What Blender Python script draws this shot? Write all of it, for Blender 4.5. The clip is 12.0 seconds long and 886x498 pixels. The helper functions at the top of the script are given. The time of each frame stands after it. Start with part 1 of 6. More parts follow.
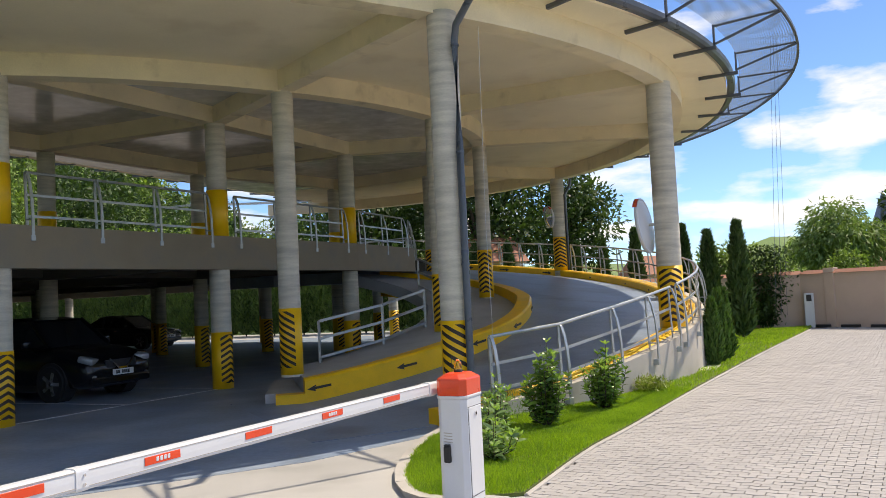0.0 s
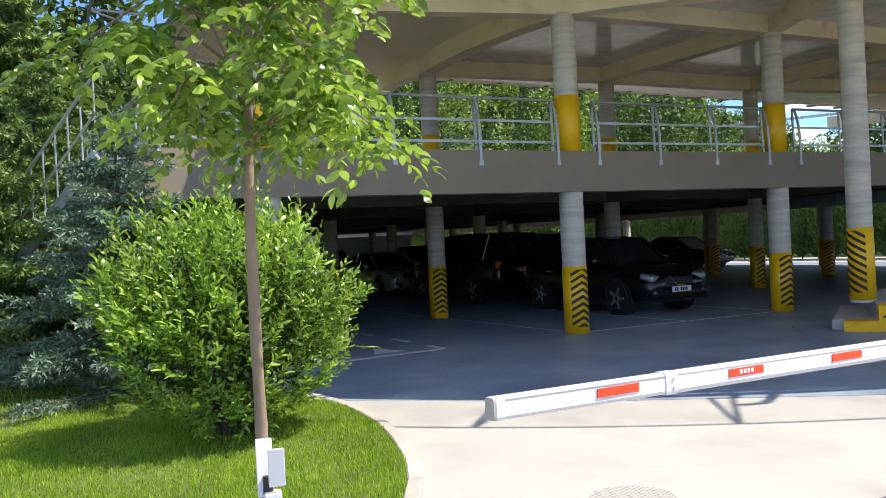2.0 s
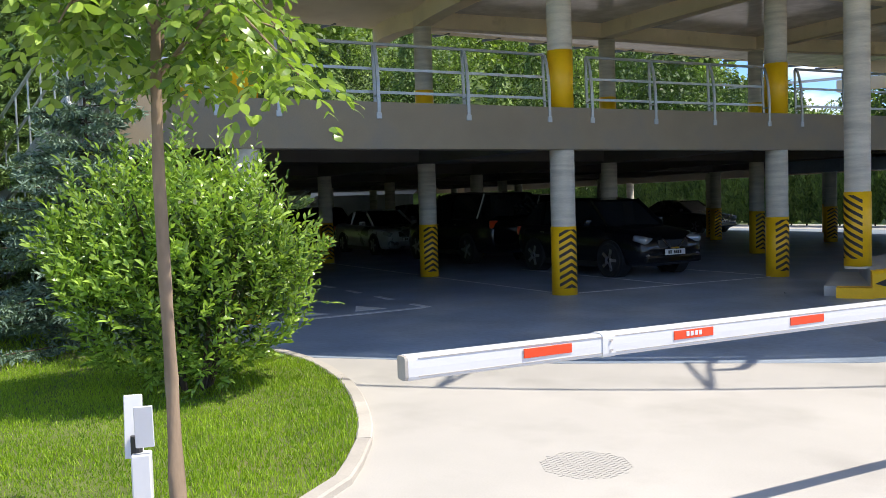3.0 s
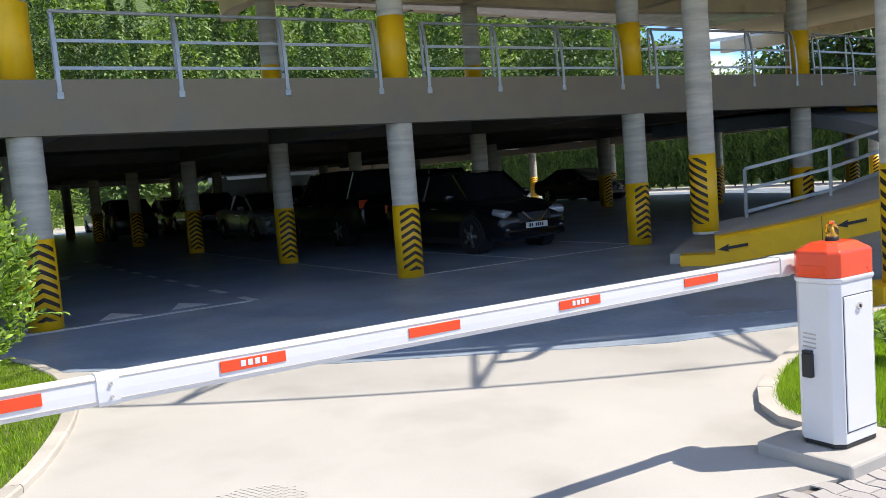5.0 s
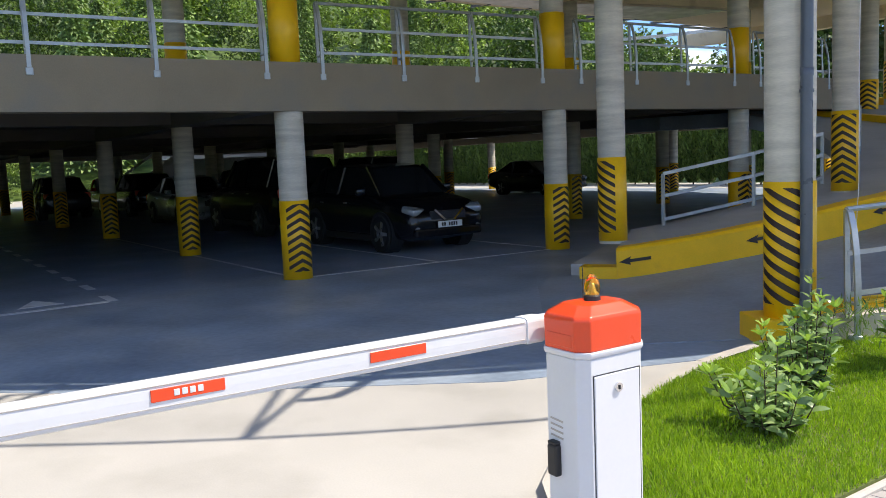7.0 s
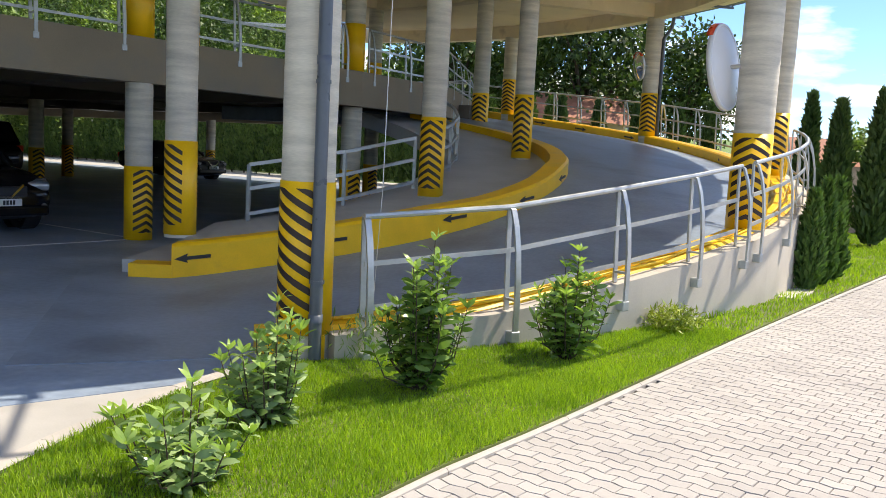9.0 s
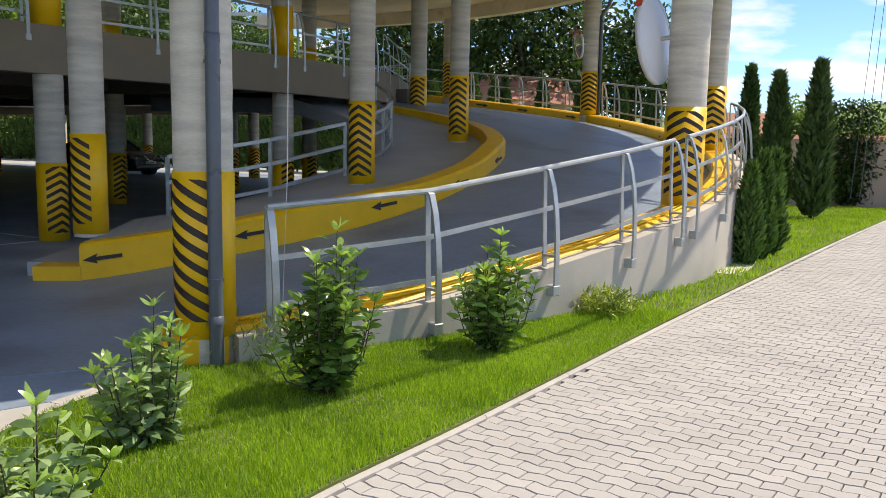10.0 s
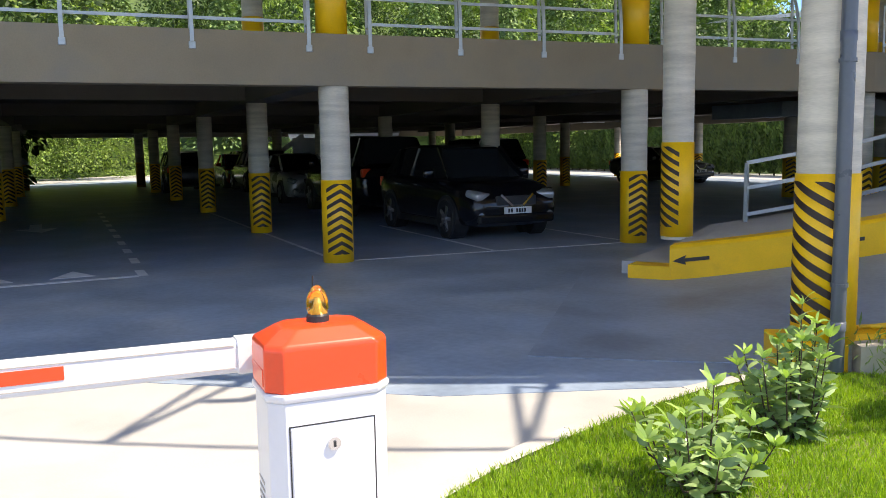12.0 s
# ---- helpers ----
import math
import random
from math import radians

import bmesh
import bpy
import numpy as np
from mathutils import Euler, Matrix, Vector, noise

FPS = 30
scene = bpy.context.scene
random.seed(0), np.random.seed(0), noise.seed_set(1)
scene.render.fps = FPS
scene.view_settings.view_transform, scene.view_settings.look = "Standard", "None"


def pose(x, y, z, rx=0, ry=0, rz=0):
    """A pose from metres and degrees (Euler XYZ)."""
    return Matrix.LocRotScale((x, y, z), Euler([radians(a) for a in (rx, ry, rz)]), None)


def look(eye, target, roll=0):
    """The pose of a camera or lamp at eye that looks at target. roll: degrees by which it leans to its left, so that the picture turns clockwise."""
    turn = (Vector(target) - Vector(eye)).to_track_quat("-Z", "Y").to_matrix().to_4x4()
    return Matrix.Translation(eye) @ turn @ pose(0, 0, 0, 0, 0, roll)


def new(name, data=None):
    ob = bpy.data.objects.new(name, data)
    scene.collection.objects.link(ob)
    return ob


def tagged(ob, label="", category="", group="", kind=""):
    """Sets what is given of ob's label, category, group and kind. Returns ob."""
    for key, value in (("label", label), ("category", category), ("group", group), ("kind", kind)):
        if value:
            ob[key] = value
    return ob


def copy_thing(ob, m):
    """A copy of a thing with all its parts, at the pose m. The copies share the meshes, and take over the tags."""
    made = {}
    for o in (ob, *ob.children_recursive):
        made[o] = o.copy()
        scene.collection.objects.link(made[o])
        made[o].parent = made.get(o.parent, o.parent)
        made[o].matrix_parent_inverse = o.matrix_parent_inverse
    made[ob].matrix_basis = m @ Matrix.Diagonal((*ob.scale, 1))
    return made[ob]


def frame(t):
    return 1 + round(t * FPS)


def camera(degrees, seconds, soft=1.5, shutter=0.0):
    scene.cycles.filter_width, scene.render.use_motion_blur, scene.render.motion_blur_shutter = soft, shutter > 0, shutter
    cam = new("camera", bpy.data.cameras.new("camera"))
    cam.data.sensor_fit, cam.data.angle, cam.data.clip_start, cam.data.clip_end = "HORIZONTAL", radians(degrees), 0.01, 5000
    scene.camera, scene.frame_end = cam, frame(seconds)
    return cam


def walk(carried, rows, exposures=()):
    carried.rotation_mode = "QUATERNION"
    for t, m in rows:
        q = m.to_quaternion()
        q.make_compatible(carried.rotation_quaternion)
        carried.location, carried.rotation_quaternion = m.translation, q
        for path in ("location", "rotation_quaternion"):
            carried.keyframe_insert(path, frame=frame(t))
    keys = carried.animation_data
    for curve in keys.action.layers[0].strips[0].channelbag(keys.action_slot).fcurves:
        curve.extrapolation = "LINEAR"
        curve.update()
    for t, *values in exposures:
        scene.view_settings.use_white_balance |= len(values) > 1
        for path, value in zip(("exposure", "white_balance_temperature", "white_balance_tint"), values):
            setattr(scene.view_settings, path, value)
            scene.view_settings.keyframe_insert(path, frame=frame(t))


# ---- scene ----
cam = camera(55.7, 12.0, soft=0.5)
PATH = [
    (0, (0.357, -0.418, 1.666), (0.211, 1.573, 1.776), -2.8),
    (0.5, (0.295, -0.438, 1.675), (-0.291, 1.469, 1.812), -3.7),
    (1, (0.246, -0.484, 1.691), (-0.73, 1.254, 1.855), -3.0),
    (1.5, (0.195, -0.465, 1.671), (-1.017, 1.118, 1.823), -2.5),
    (2, (0.196, -0.411, 1.63), (-1.105, 1.108, 1.618), -2.8),
    (2.5, (0.239, -0.277, 1.59), (-1.084, 1.221, 1.513), -3.2),
    (3, (0.27, 0.039, 1.556), (-1.045, 1.542, 1.451), -1.7),
    (3.5, (0.423, 0.411, 1.53), (-0.872, 1.931, 1.414), -3.3),
    (5.5, (1.01, 2.072, 1.53), (-0.16, 3.684, 1.345), -4.0),
    (6, (1.151, 2.481, 1.591), (-0.027, 4.085, 1.393), -3.3),
    (6.5, (1.228, 2.834, 1.63), (0.04, 4.429, 1.423), -3.0),
    (8.5, (1.815, 4.292, 1.591), (1.165, 6.17, 1.369), 2.4),
    (9, (2.046, 4.663, 1.602), (1.61, 6.601, 1.372), 3.0),
    (9.5, (2.188, 4.962, 1.579), (1.882, 6.923, 1.336), 2.0),
    (10, (2.264, 5.135, 1.576), (1.932, 7.09, 1.318), 1.1),
    (10.5, (2.258, 5.166, 1.601), (1.589, 7.03, 1.323), -0.6),
    (11, (2.165, 5.095, 1.581), (1.138, 6.788, 1.304), -2.4),
    (11.5, (2.018, 4.872, 1.577), (0.749, 6.394, 1.308), -2.9),
    (12, (1.838, 4.716, 1.543), (0.432, 6.118, 1.305), -1.0),
]
walk(cam, [(t, look(eye, target, roll)) for t, eye, target, roll in PATH],
     [(0.0, 0.26, 7130, 11), (0.7, 0.60, 7060, 10), (1.4, 0.95, 6820, 10), (2.5, 0.64, 6660, 10), (5.5, 0.64, 6600, 10), (7.0, 0.62, 6720, 10), (8.5, 0.88, 7000, 10), (9.0, 0.74, 7060, 10), (9.5, 0.54, 7060, 10), (10.0, 0.42, 7060, 10), (10.5, 0.56, 7070, 10), (10.9, 0.82, 7080, 10), (12.0, 1.06, 7100, 12)])

# ---- world and sun ----
SUN_TO = Vector((0.53, 0.365, 1.0)).normalized()
world = bpy.data.worlds.new("world")
scene.world = world
world.use_nodes = True
wn, wl = world.node_tree.nodes, world.node_tree.links
wn.clear()
w_out = wn.new("ShaderNodeOutputWorld")
w_bg = wn.new("ShaderNodeBackground")
w_sky = wn.new("ShaderNodeTexSky")
w_sky.sky_type = "NISHITA"
w_sky.sun_disc = False
w_sky.sun_elevation = math.asin(SUN_TO.z)
w_sky.sun_rotation = math.atan2(SUN_TO.x, SUN_TO.y)
w_sky.altitude = 300
w_sky.air_density, w_sky.dust_density, w_sky.ozone_density = 0.75, 0.1, 3.5
w_geo = wn.new("ShaderNodeTexCoord")
w_map = wn.new("ShaderNodeMapping")
w_map.inputs["Scale"].default_value = (1.0, 1.0, 3.2)
w_map.inputs["Location"].default_value = (0.95, 0.1, 0.2)
w_noise = wn.new("ShaderNodeTexNoise")
w_noise.inputs["Scale"].default_value = 5.6
w_noise.inputs["Detail"].default_value = 9
w_noise.inputs["Roughness"].default_value = 0.52
w_ramp = wn.new("ShaderNodeValToRGB")
w_ramp.color_ramp.elements[0].position = 0.50
w_ramp.color_ramp.elements[1].position = 0.62
w_mix = wn.new("ShaderNodeMixRGB")
w_mix.inputs["Color2"].default_value = (6.2, 6.25, 6.35, 1)
wl.new(w_geo.outputs["Generated"], w_map.inputs["Vector"])
wl.new(w_map.outputs["Vector"], w_noise.inputs["Vector"])
wl.new(w_noise.outputs["Fac"], w_ramp.inputs["Fac"])
wl.new(w_ramp.outputs["Color"], w_mix.inputs["Fac"])
w_tint = wn.new("ShaderNodeMixRGB")
w_tint.blend_type = "MULTIPLY"
w_tint.inputs["Fac"].default_value = 1.0
w_tint.inputs["Color2"].default_value = (0.74, 0.90, 1.10, 1)
wl.new(w_sky.outputs["Color"], w_tint.inputs["Color1"])
wl.new(w_tint.outputs["Color"], w_mix.inputs["Color1"])
wl.new(w_mix.outputs["Color"], w_bg.inputs["Color"])
w_bg.inputs["Strength"].default_value = 0.15
wl.new(w_bg.outputs["Background"], w_out.inputs["Surface"])

sun = new("sun", bpy.data.lights.new("sun", "SUN"))
sun.data.energy = 4.4
sun.data.angle = radians(0.53)
sun.data.color = (1.0, 0.92, 0.80)
sun.matrix_world = look(SUN_TO * 60, (0, 0, 0))

# ---- materials ----
def material(name, color, rough=0.6, metal=0.0, scale=8.0, vary=0.15, fine=60.0, bump=0.15, stain_or_sheen=None,
             island=0.0, per_object=0.0, coat=0.0, rough_vary=0.1, stretch=(1, 1, 1), patch_scale=1.2, patch_at=0.55, spec=0.5):
    """A surface with two scales of variation, fine relief and optional stains or painted sheen of another colour."""
    m = bpy.data.materials.new(name)
    m.use_nodes = True
    n, l = m.node_tree.nodes, m.node_tree.links
    b = n["Principled BSDF"]
    b.inputs["Metallic"].default_value = metal
    b.inputs["Coat Weight"].default_value = coat
    b.inputs["Specular IOR Level"].default_value = spec
    co = n.new("ShaderNodeTexCoord")
    mp = n.new("ShaderNodeMapping")
    mp.inputs["Scale"].default_value = stretch
    geo = n.new("ShaderNodeNewGeometry")
    l.new(geo.outputs["Position"], mp.inputs["Vector"])
    big = n.new("ShaderNodeTexNoise")
    big.inputs["Scale"].default_value, big.inputs["Detail"].default_value = scale, 6
    small = n.new("ShaderNodeTexNoise")
    small.inputs["Scale"].default_value, small.inputs["Detail"].default_value = fine, 3
    for t in (big, small):
        l.new(mp.outputs["Vector"], t.inputs["Vector"])
    add = n.new("ShaderNodeMath")
    add.operation = "ADD"
    half = n.new("ShaderNodeMath")
    half.operation = "MULTIPLY"
    half.inputs[1].default_value = 0.45
    l.new(small.outputs["Fac"], half.inputs[0])
    l.new(big.outputs["Fac"], add.inputs[0])
    l.new(half.outputs[0], add.inputs[1])
    rng = n.new("ShaderNodeMapRange")
    rng.inputs["From Min"].default_value, rng.inputs["From Max"].default_value = 0.45, 1.0
    rng.inputs["To Min"].default_value, rng.inputs["To Max"].default_value = 1 - vary, 1 + vary
    l.new(add.outputs[0], rng.inputs["Value"])
    value = rng.outputs[0]
    for amount, source in ((island, geo.outputs["Random Per Island"]), (per_object, None)):
        if amount:
            if source is None:
                source = n.new("ShaderNodeObjectInfo").outputs["Random"]
            r2 = n.new("ShaderNodeMapRange")
            r2.inputs["To Min"].default_value, r2.inputs["To Max"].default_value = 1 - amount, 1 + amount
            l.new(source, r2.inputs["Value"])
            mu = n.new("ShaderNodeMath")
            mu.operation = "MULTIPLY"
            l.new(value, mu.inputs[0])
            l.new(r2.outputs[0], mu.inputs[1])
            value = mu.outputs[0]
    base = n.new("ShaderNodeRGB")
    base.outputs[0].default_value = (*color, 1)
    col = base.outputs[0]
    if stain_or_sheen:
        st = n.new("ShaderNodeTexNoise")
        st.inputs["Scale"].default_value, st.inputs["Detail"].default_value = patch_scale, 8
        l.new(mp.outputs["Vector"], st.inputs["Vector"])
        sr = n.new("ShaderNodeMapRange")
        sr.inputs["From Min"].default_value, sr.inputs["From Max"].default_value = patch_at - 0.04, patch_at + 0.22
        l.new(st.outputs["Fac"], sr.inputs["Value"])
        mx = n.new("ShaderNodeMixRGB")
        mx.inputs["Color2"].default_value = (*stain_or_sheen, 1)
        l.new(sr.outputs[0], mx.inputs["Fac"])
        l.new(col, mx.inputs["Color1"])
        col = mx.outputs[0]
    sc = n.new("ShaderNodeVectorMath")
    sc.operation = "SCALE"
    l.new(col, sc.inputs[0])
    l.new(value, sc.inputs["Scale"])
    l.new(sc.outputs[0], b.inputs["Base Color"])
    rr = n.new("ShaderNodeMapRange")
    rr.inputs["To Min"].default_value, rr.inputs["To Max"].default_value = max(0.02, rough - rough_vary), min(1, rough + rough_vary)
    l.new(big.outputs["Fac"], rr.inputs["Value"])
    l.new(rr.outputs[0], b.inputs["Roughness"])
    if bump:
        bp = n.new("ShaderNodeBump")
        bp.inputs["Strength"].default_value, bp.inputs["Distance"].default_value = bump, 0.01
        l.new(add.outputs[0], bp.inputs["Height"])
        l.new(bp.outputs[0], b.inputs["Normal"])
    return m


def leaf_material(name, dark, light, through_light=0.35, rough=0.45, tint=None):
    """Leaves: colour varies leaf by leaf and in larger patches; some light passes through."""
    m = bpy.data.materials.new(name)
    m.use_nodes = True
    n, l = m.node_tree.nodes, m.node_tree.links
    b = n["Principled BSDF"]
    geo = n.new("ShaderNodeNewGeometry")
    big = n.new("ShaderNodeTexNoise")
    big.inputs["Scale"].default_value = 1.3
    l.new(geo.outputs["Position"], big.inputs["Vector"])
    av = n.new("ShaderNodeMath")
    av.operation = "MULTIPLY_ADD"
    av.inputs[1].default_value = 0.7
    l.new(geo.outputs["Random Per Island"], av.inputs[0])
    sh = n.new("ShaderNodeMath")
    sh.operation = "MULTIPLY_ADD"
    sh.inputs[1].default_value, sh.inputs[2].default_value = 0.9, -0.3
    l.new(big.outputs["Fac"], sh.inputs[0])
    l.new(sh.outputs[0], av.inputs[2])
    mx = n.new("ShaderNodeMixRGB")
    mx.inputs["Color1"].default_value, mx.inputs["Color2"].default_value = (*dark, 1), (*light, 1)
    l.new(av.outputs[0], mx.inputs["Fac"])
    l.new(mx.outputs[0], b.inputs["Base Color"])
    b.inputs["Roughness"].default_value = rough
    tr = n.new("ShaderNodeBsdfTranslucent")
    hue = n.new("ShaderNodeMixRGB")
    hue.blend_type = "MULTIPLY"
    hue.inputs["Fac"].default_value = 1
    hue.inputs["Color2"].default_value = (*(tint or (1.5, 1.6, 0.7)), 1)
    l.new(mx.outputs[0], hue.inputs["Color1"])
    l.new(hue.outputs[0], tr.inputs["Color"])
    ms = n.new("ShaderNodeMixShader")
    ms.inputs["Fac"].default_value = through_light
    l.new(b.outputs[0], ms.inputs[1])
    l.new(tr.outputs[0], ms.inputs[2])
    l.new(ms.outputs[0], n["Material Output"].inputs["Surface"])
    return m


def glass_material(name, color, rough=0.02):
    m = bpy.data.materials.new(name)
    m.use_nodes = True
    b = m.node_tree.nodes["Principled BSDF"]
    b.inputs["Base Color"].default_value = (*color, 1)
    b.inputs["Roughness"].default_value = rough
    b.inputs["Transmission Weight"].default_value = 1.0
    return m


M_CONC = material("concrete_apron", (0.43, 0.415, 0.39), 0.85, scale=0.9, vary=0.10, fine=90, bump=0.12, stain_or_sheen=(0.34, 0.325, 0.30), patch_scale=1.1)
M_FLOOR = material("painted_floor", (0.235, 0.295, 0.385), 0.40, scale=1.1, vary=0.30, fine=14, bump=0.03, stain_or_sheen=(0.34, 0.385, 0.44), patch_scale=0.8, rough_vary=0.10, patch_at=0.5, spec=0.25)
M_RAMP = material("ramp_paint", (0.225, 0.28, 0.365), 0.42, scale=0.9, vary=0.26, fine=20, bump=0.06, stain_or_sheen=(0.125, 0.15, 0.19), patch_scale=0.8)
M_WALK = material("walkway_concrete", (0.42, 0.43, 0.44), 0.7, scale=1.5, vary=0.15, fine=70, bump=0.1)
M_SLAB = material("deck_concrete", (0.285, 0.235, 0.165), 0.85, scale=1.2, vary=0.14, fine=60, bump=0.1, stain_or_sheen=(0.19, 0.18, 0.16))
# deck concrete in a darker tone: the garage's shade is put into its colour
M_SOFFIT_SHADE = material("shaded_deck_soffit", (0.17, 0.155, 0.135), 0.85, scale=1.0, vary=0.15, fine=60, bump=0.1)
M_ROOF = material("roof_plaster", (0.90, 0.81, 0.59), 0.85, scale=0.7, vary=0.08, fine=50, bump=0.1, stain_or_sheen=(0.74, 0.63, 0.42), patch_scale=0.9, patch_at=0.6)
M_BEAM = material("beam_plaster", (0.84, 0.74, 0.52), 0.85, scale=1.2, vary=0.12, fine=50, bump=0.12, stain_or_sheen=(0.50, 0.42, 0.28), patch_scale=2.0, patch_at=0.62)
# the paler patches imitate mottled reflections on the soffit, painted into its colour
M_GLOSSROOF = material("glossy_panel", (0.74, 0.72, 0.67), 0.18, scale=1.6, vary=0.16, fine=6, bump=0.16, rough_vary=0.12, stain_or_sheen=(0.92, 0.90, 0.86), patch_scale=2.6, patch_at=0.5)
M_COL = material("column_concrete", (0.60, 0.56, 0.47), 0.85, scale=2.2, vary=0.22, fine=30, bump=0.22, stain_or_sheen=(0.40, 0.38, 0.33), stretch=(0.7, 0.7, 6.0))
M_YEL = material("yellow_paint", (0.95, 0.55, 0.008), 0.42, scale=3, vary=0.10, fine=60, bump=0.05, stain_or_sheen=(0.66, 0.36, 0.02), patch_scale=3, patch_at=0.66)
M_HOSE = material("yellow_hose", (0.85, 0.55, 0.02), 0.35, scale=6, vary=0.12, fine=40, bump=0.03)
M_BLACK = material("black_paint", (0.035, 0.03, 0.028), 0.5, scale=5, vary=0.3, bump=0.05)
M_STRIPE = material("dark_stripe", (0.032, 0.017, 0.014), 0.5, scale=5, vary=0.3, bump=0.05)
M_GALV = material("galvanised_steel", (0.44, 0.465, 0.475), 0.42, metal=0.55, scale=6, vary=0.14, fine=30, bump=0.05)
M_STEEL = material("ring_steel", (0.13, 0.14, 0.16), 0.45, metal=0.5, scale=6, vary=0.2, fine=30, bump=0.05)
M_PIPE = material("grey_pipe", (0.095, 0.11, 0.135), 0.30, scale=4, vary=0.12, fine=40, bump=0.03)
M_WHITE = material("white_enamel", (0.70, 0.71, 0.73), 0.32, scale=3, vary=0.03, fine=60, bump=0.02)
M_RED = material("red_enamel", (0.80, 0.065, 0.012), 0.30, scale=3, vary=0.06, fine=60, bump=0.02, coat=0.3)
M_LINE = material("floor_line", (0.74, 0.76, 0.78), 0.5, scale=4, vary=0.15, bump=0.05, stain_or_sheen=(0.52, 0.54, 0.57), patch_scale=5)
M_SOIL = material("soil", (0.11, 0.14, 0.035), 0.95, scale=1.5, vary=0.3, fine=50, bump=0.5, stain_or_sheen=(0.16, 0.13, 0.07), patch_scale=1.1, patch_at=0.62)
M_MEADOW = material("meadow", (0.10, 0.15, 0.03), 0.95, scale=0.4, vary=0.3, fine=30, bump=0.4)
M_KERB = material("kerb_concrete", (0.44, 0.41, 0.37), 0.85, scale=3, vary=0.14, fine=70, bump=0.15, per_object=0.08)
M_PAVER = material("paver", (0.385, 0.365, 0.35), 0.85, scale=1.0, vary=0.10, fine=80, bump=0.25, per_object=0.06)
M_PAVERJ = material("paver_far", (0.385, 0.365, 0.35), 0.85, scale=1.0, vary=0.10, fine=80, bump=0.25, island=0.06)
M_JOINT = material("paver_joint", (0.24, 0.215, 0.19), 0.95, scale=4, vary=0.2, bump=0.2)
M_WALL = material("garden_wall", (0.58, 0.44, 0.35), 0.85, scale=1.2, vary=0.10, fine=50, bump=0.12, stain_or_sheen=(0.48, 0.36, 0.28))
M_TILE = material("roof_tile", (0.36, 0.16, 0.10), 0.8, scale=2, vary=0.2, fine=30, bump=0.3)
M_RWALL = material("ramp_wall", (0.50, 0.46, 0.40), 0.85, scale=1.3, vary=0.10, fine=60, bump=0.1, stain_or_sheen=(0.42, 0.38, 0.33))
M_BARK = material("bark", (0.27, 0.20, 0.14), 0.9, scale=6, vary=0.25, fine=40, bump=0.5, stretch=(1, 1, 0.4))
M_DBARK = material("dark_bark", (0.07, 0.05, 0.035), 0.9, scale=6, vary=0.25, fine=40, bump=0.5)
M_TYRE = material("tyre_rubber", (0.02, 0.02, 0.022), 0.8, vary=0.2, bump=0.1)
M_RIM = material("alloy_rim", (0.45, 0.46, 0.48), 0.3, metal=0.9, vary=0.05, bump=0.0)
M_DARK = material("dark_plastic", (0.02, 0.02, 0.022), 0.5, vary=0.2, bump=0.05)
M_CHROME = material("chrome", (0.75, 0.75, 0.76), 0.12, metal=1.0, vary=0.03, bump=0.0)
M_MIRROR = material("mirror_glass", (0.85, 0.87, 0.90), 0.03, metal=1.0, vary=0.02, bump=0.0, rough_vary=0.01)
M_AMBER = glass_material("amber_lens", (0.95, 0.42, 0.02), 0.08)
M_PLATE = material("plate_white", (0.72, 0.73, 0.74), 0.4, vary=0.03, bump=0.0)
M_AUTOGLASS = material("car_glass", (0.015, 0.018, 0.02), 0.05, vary=0.1, bump=0.0, rough_vary=0.02)
M_LAMPGLASS = material("lamp_glass", (0.55, 0.58, 0.62), 0.08, metal=0.6, vary=0.15, fine=50, bump=0.2, rough_vary=0.03)

L_SAPLING = leaf_material("sapling_leaf", (0.035, 0.10, 0.014), (0.42, 0.57, 0.10), 0.34, rough=0.28, tint=(1.3, 1.45, 0.7))
L_SHRUB = leaf_material("shrub_leaf", (0.014, 0.062, 0.010), (0.45, 0.64, 0.12), 0.27, rough=0.26)
L_LAUREL = leaf_material("laurel_leaf", (0.016, 0.062, 0.012), (0.27, 0.42, 0.09), 0.22, rough=0.2)
L_LAURELPALE = leaf_material("pale_laurel_leaf", (0.05, 0.12, 0.035), (0.40, 0.52, 0.24), 0.24, rough=0.22)
L_LAURELTIP = leaf_material("laurel_tip_leaf", (0.10, 0.20, 0.03), (0.42, 0.58, 0.16), 0.32, rough=0.25)
L_SPRUCE = leaf_material("spruce_needles", (0.045, 0.10, 0.07), (0.28, 0.39, 0.30), 0.12, rough=0.6)
L_THUJA = leaf_material("thuja_spray", (0.022, 0.06, 0.016), (0.1, 0.175, 0.05), 0.12, rough=0.6)
L_HEDGE = leaf_material("hedge_thuja_spray", (0.020, 0.062, 0.012), (0.19, 0.31, 0.07), 0.16, rough=0.55)
L_THUJA2 = leaf_material("young_thuja_spray", (0.04, 0.10, 0.02), (0.13, 0.24, 0.05), 0.15, rough=0.6)
L_FOREST = leaf_material("forest_leaf", (0.010, 0.034, 0.007), (0.32, 0.46, 0.09), 0.22, rough=0.6)
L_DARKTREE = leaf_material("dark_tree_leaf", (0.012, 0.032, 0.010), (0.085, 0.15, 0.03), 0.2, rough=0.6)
L_WILLOW = leaf_material("willow_leaf", (0.08, 0.15, 0.04), (0.26, 0.36, 0.12), 0.3, rough=0.6)
L_JUNIPER = leaf_material("juniper_spray", (0.12, 0.19, 0.02), (0.44, 0.5, 0.08), 0.2, rough=0.5)
L_GRASS = leaf_material("grass_blade", (0.10, 0.21, 0.012), (0.40, 0.55, 0.045), 0.4, rough=0.5)
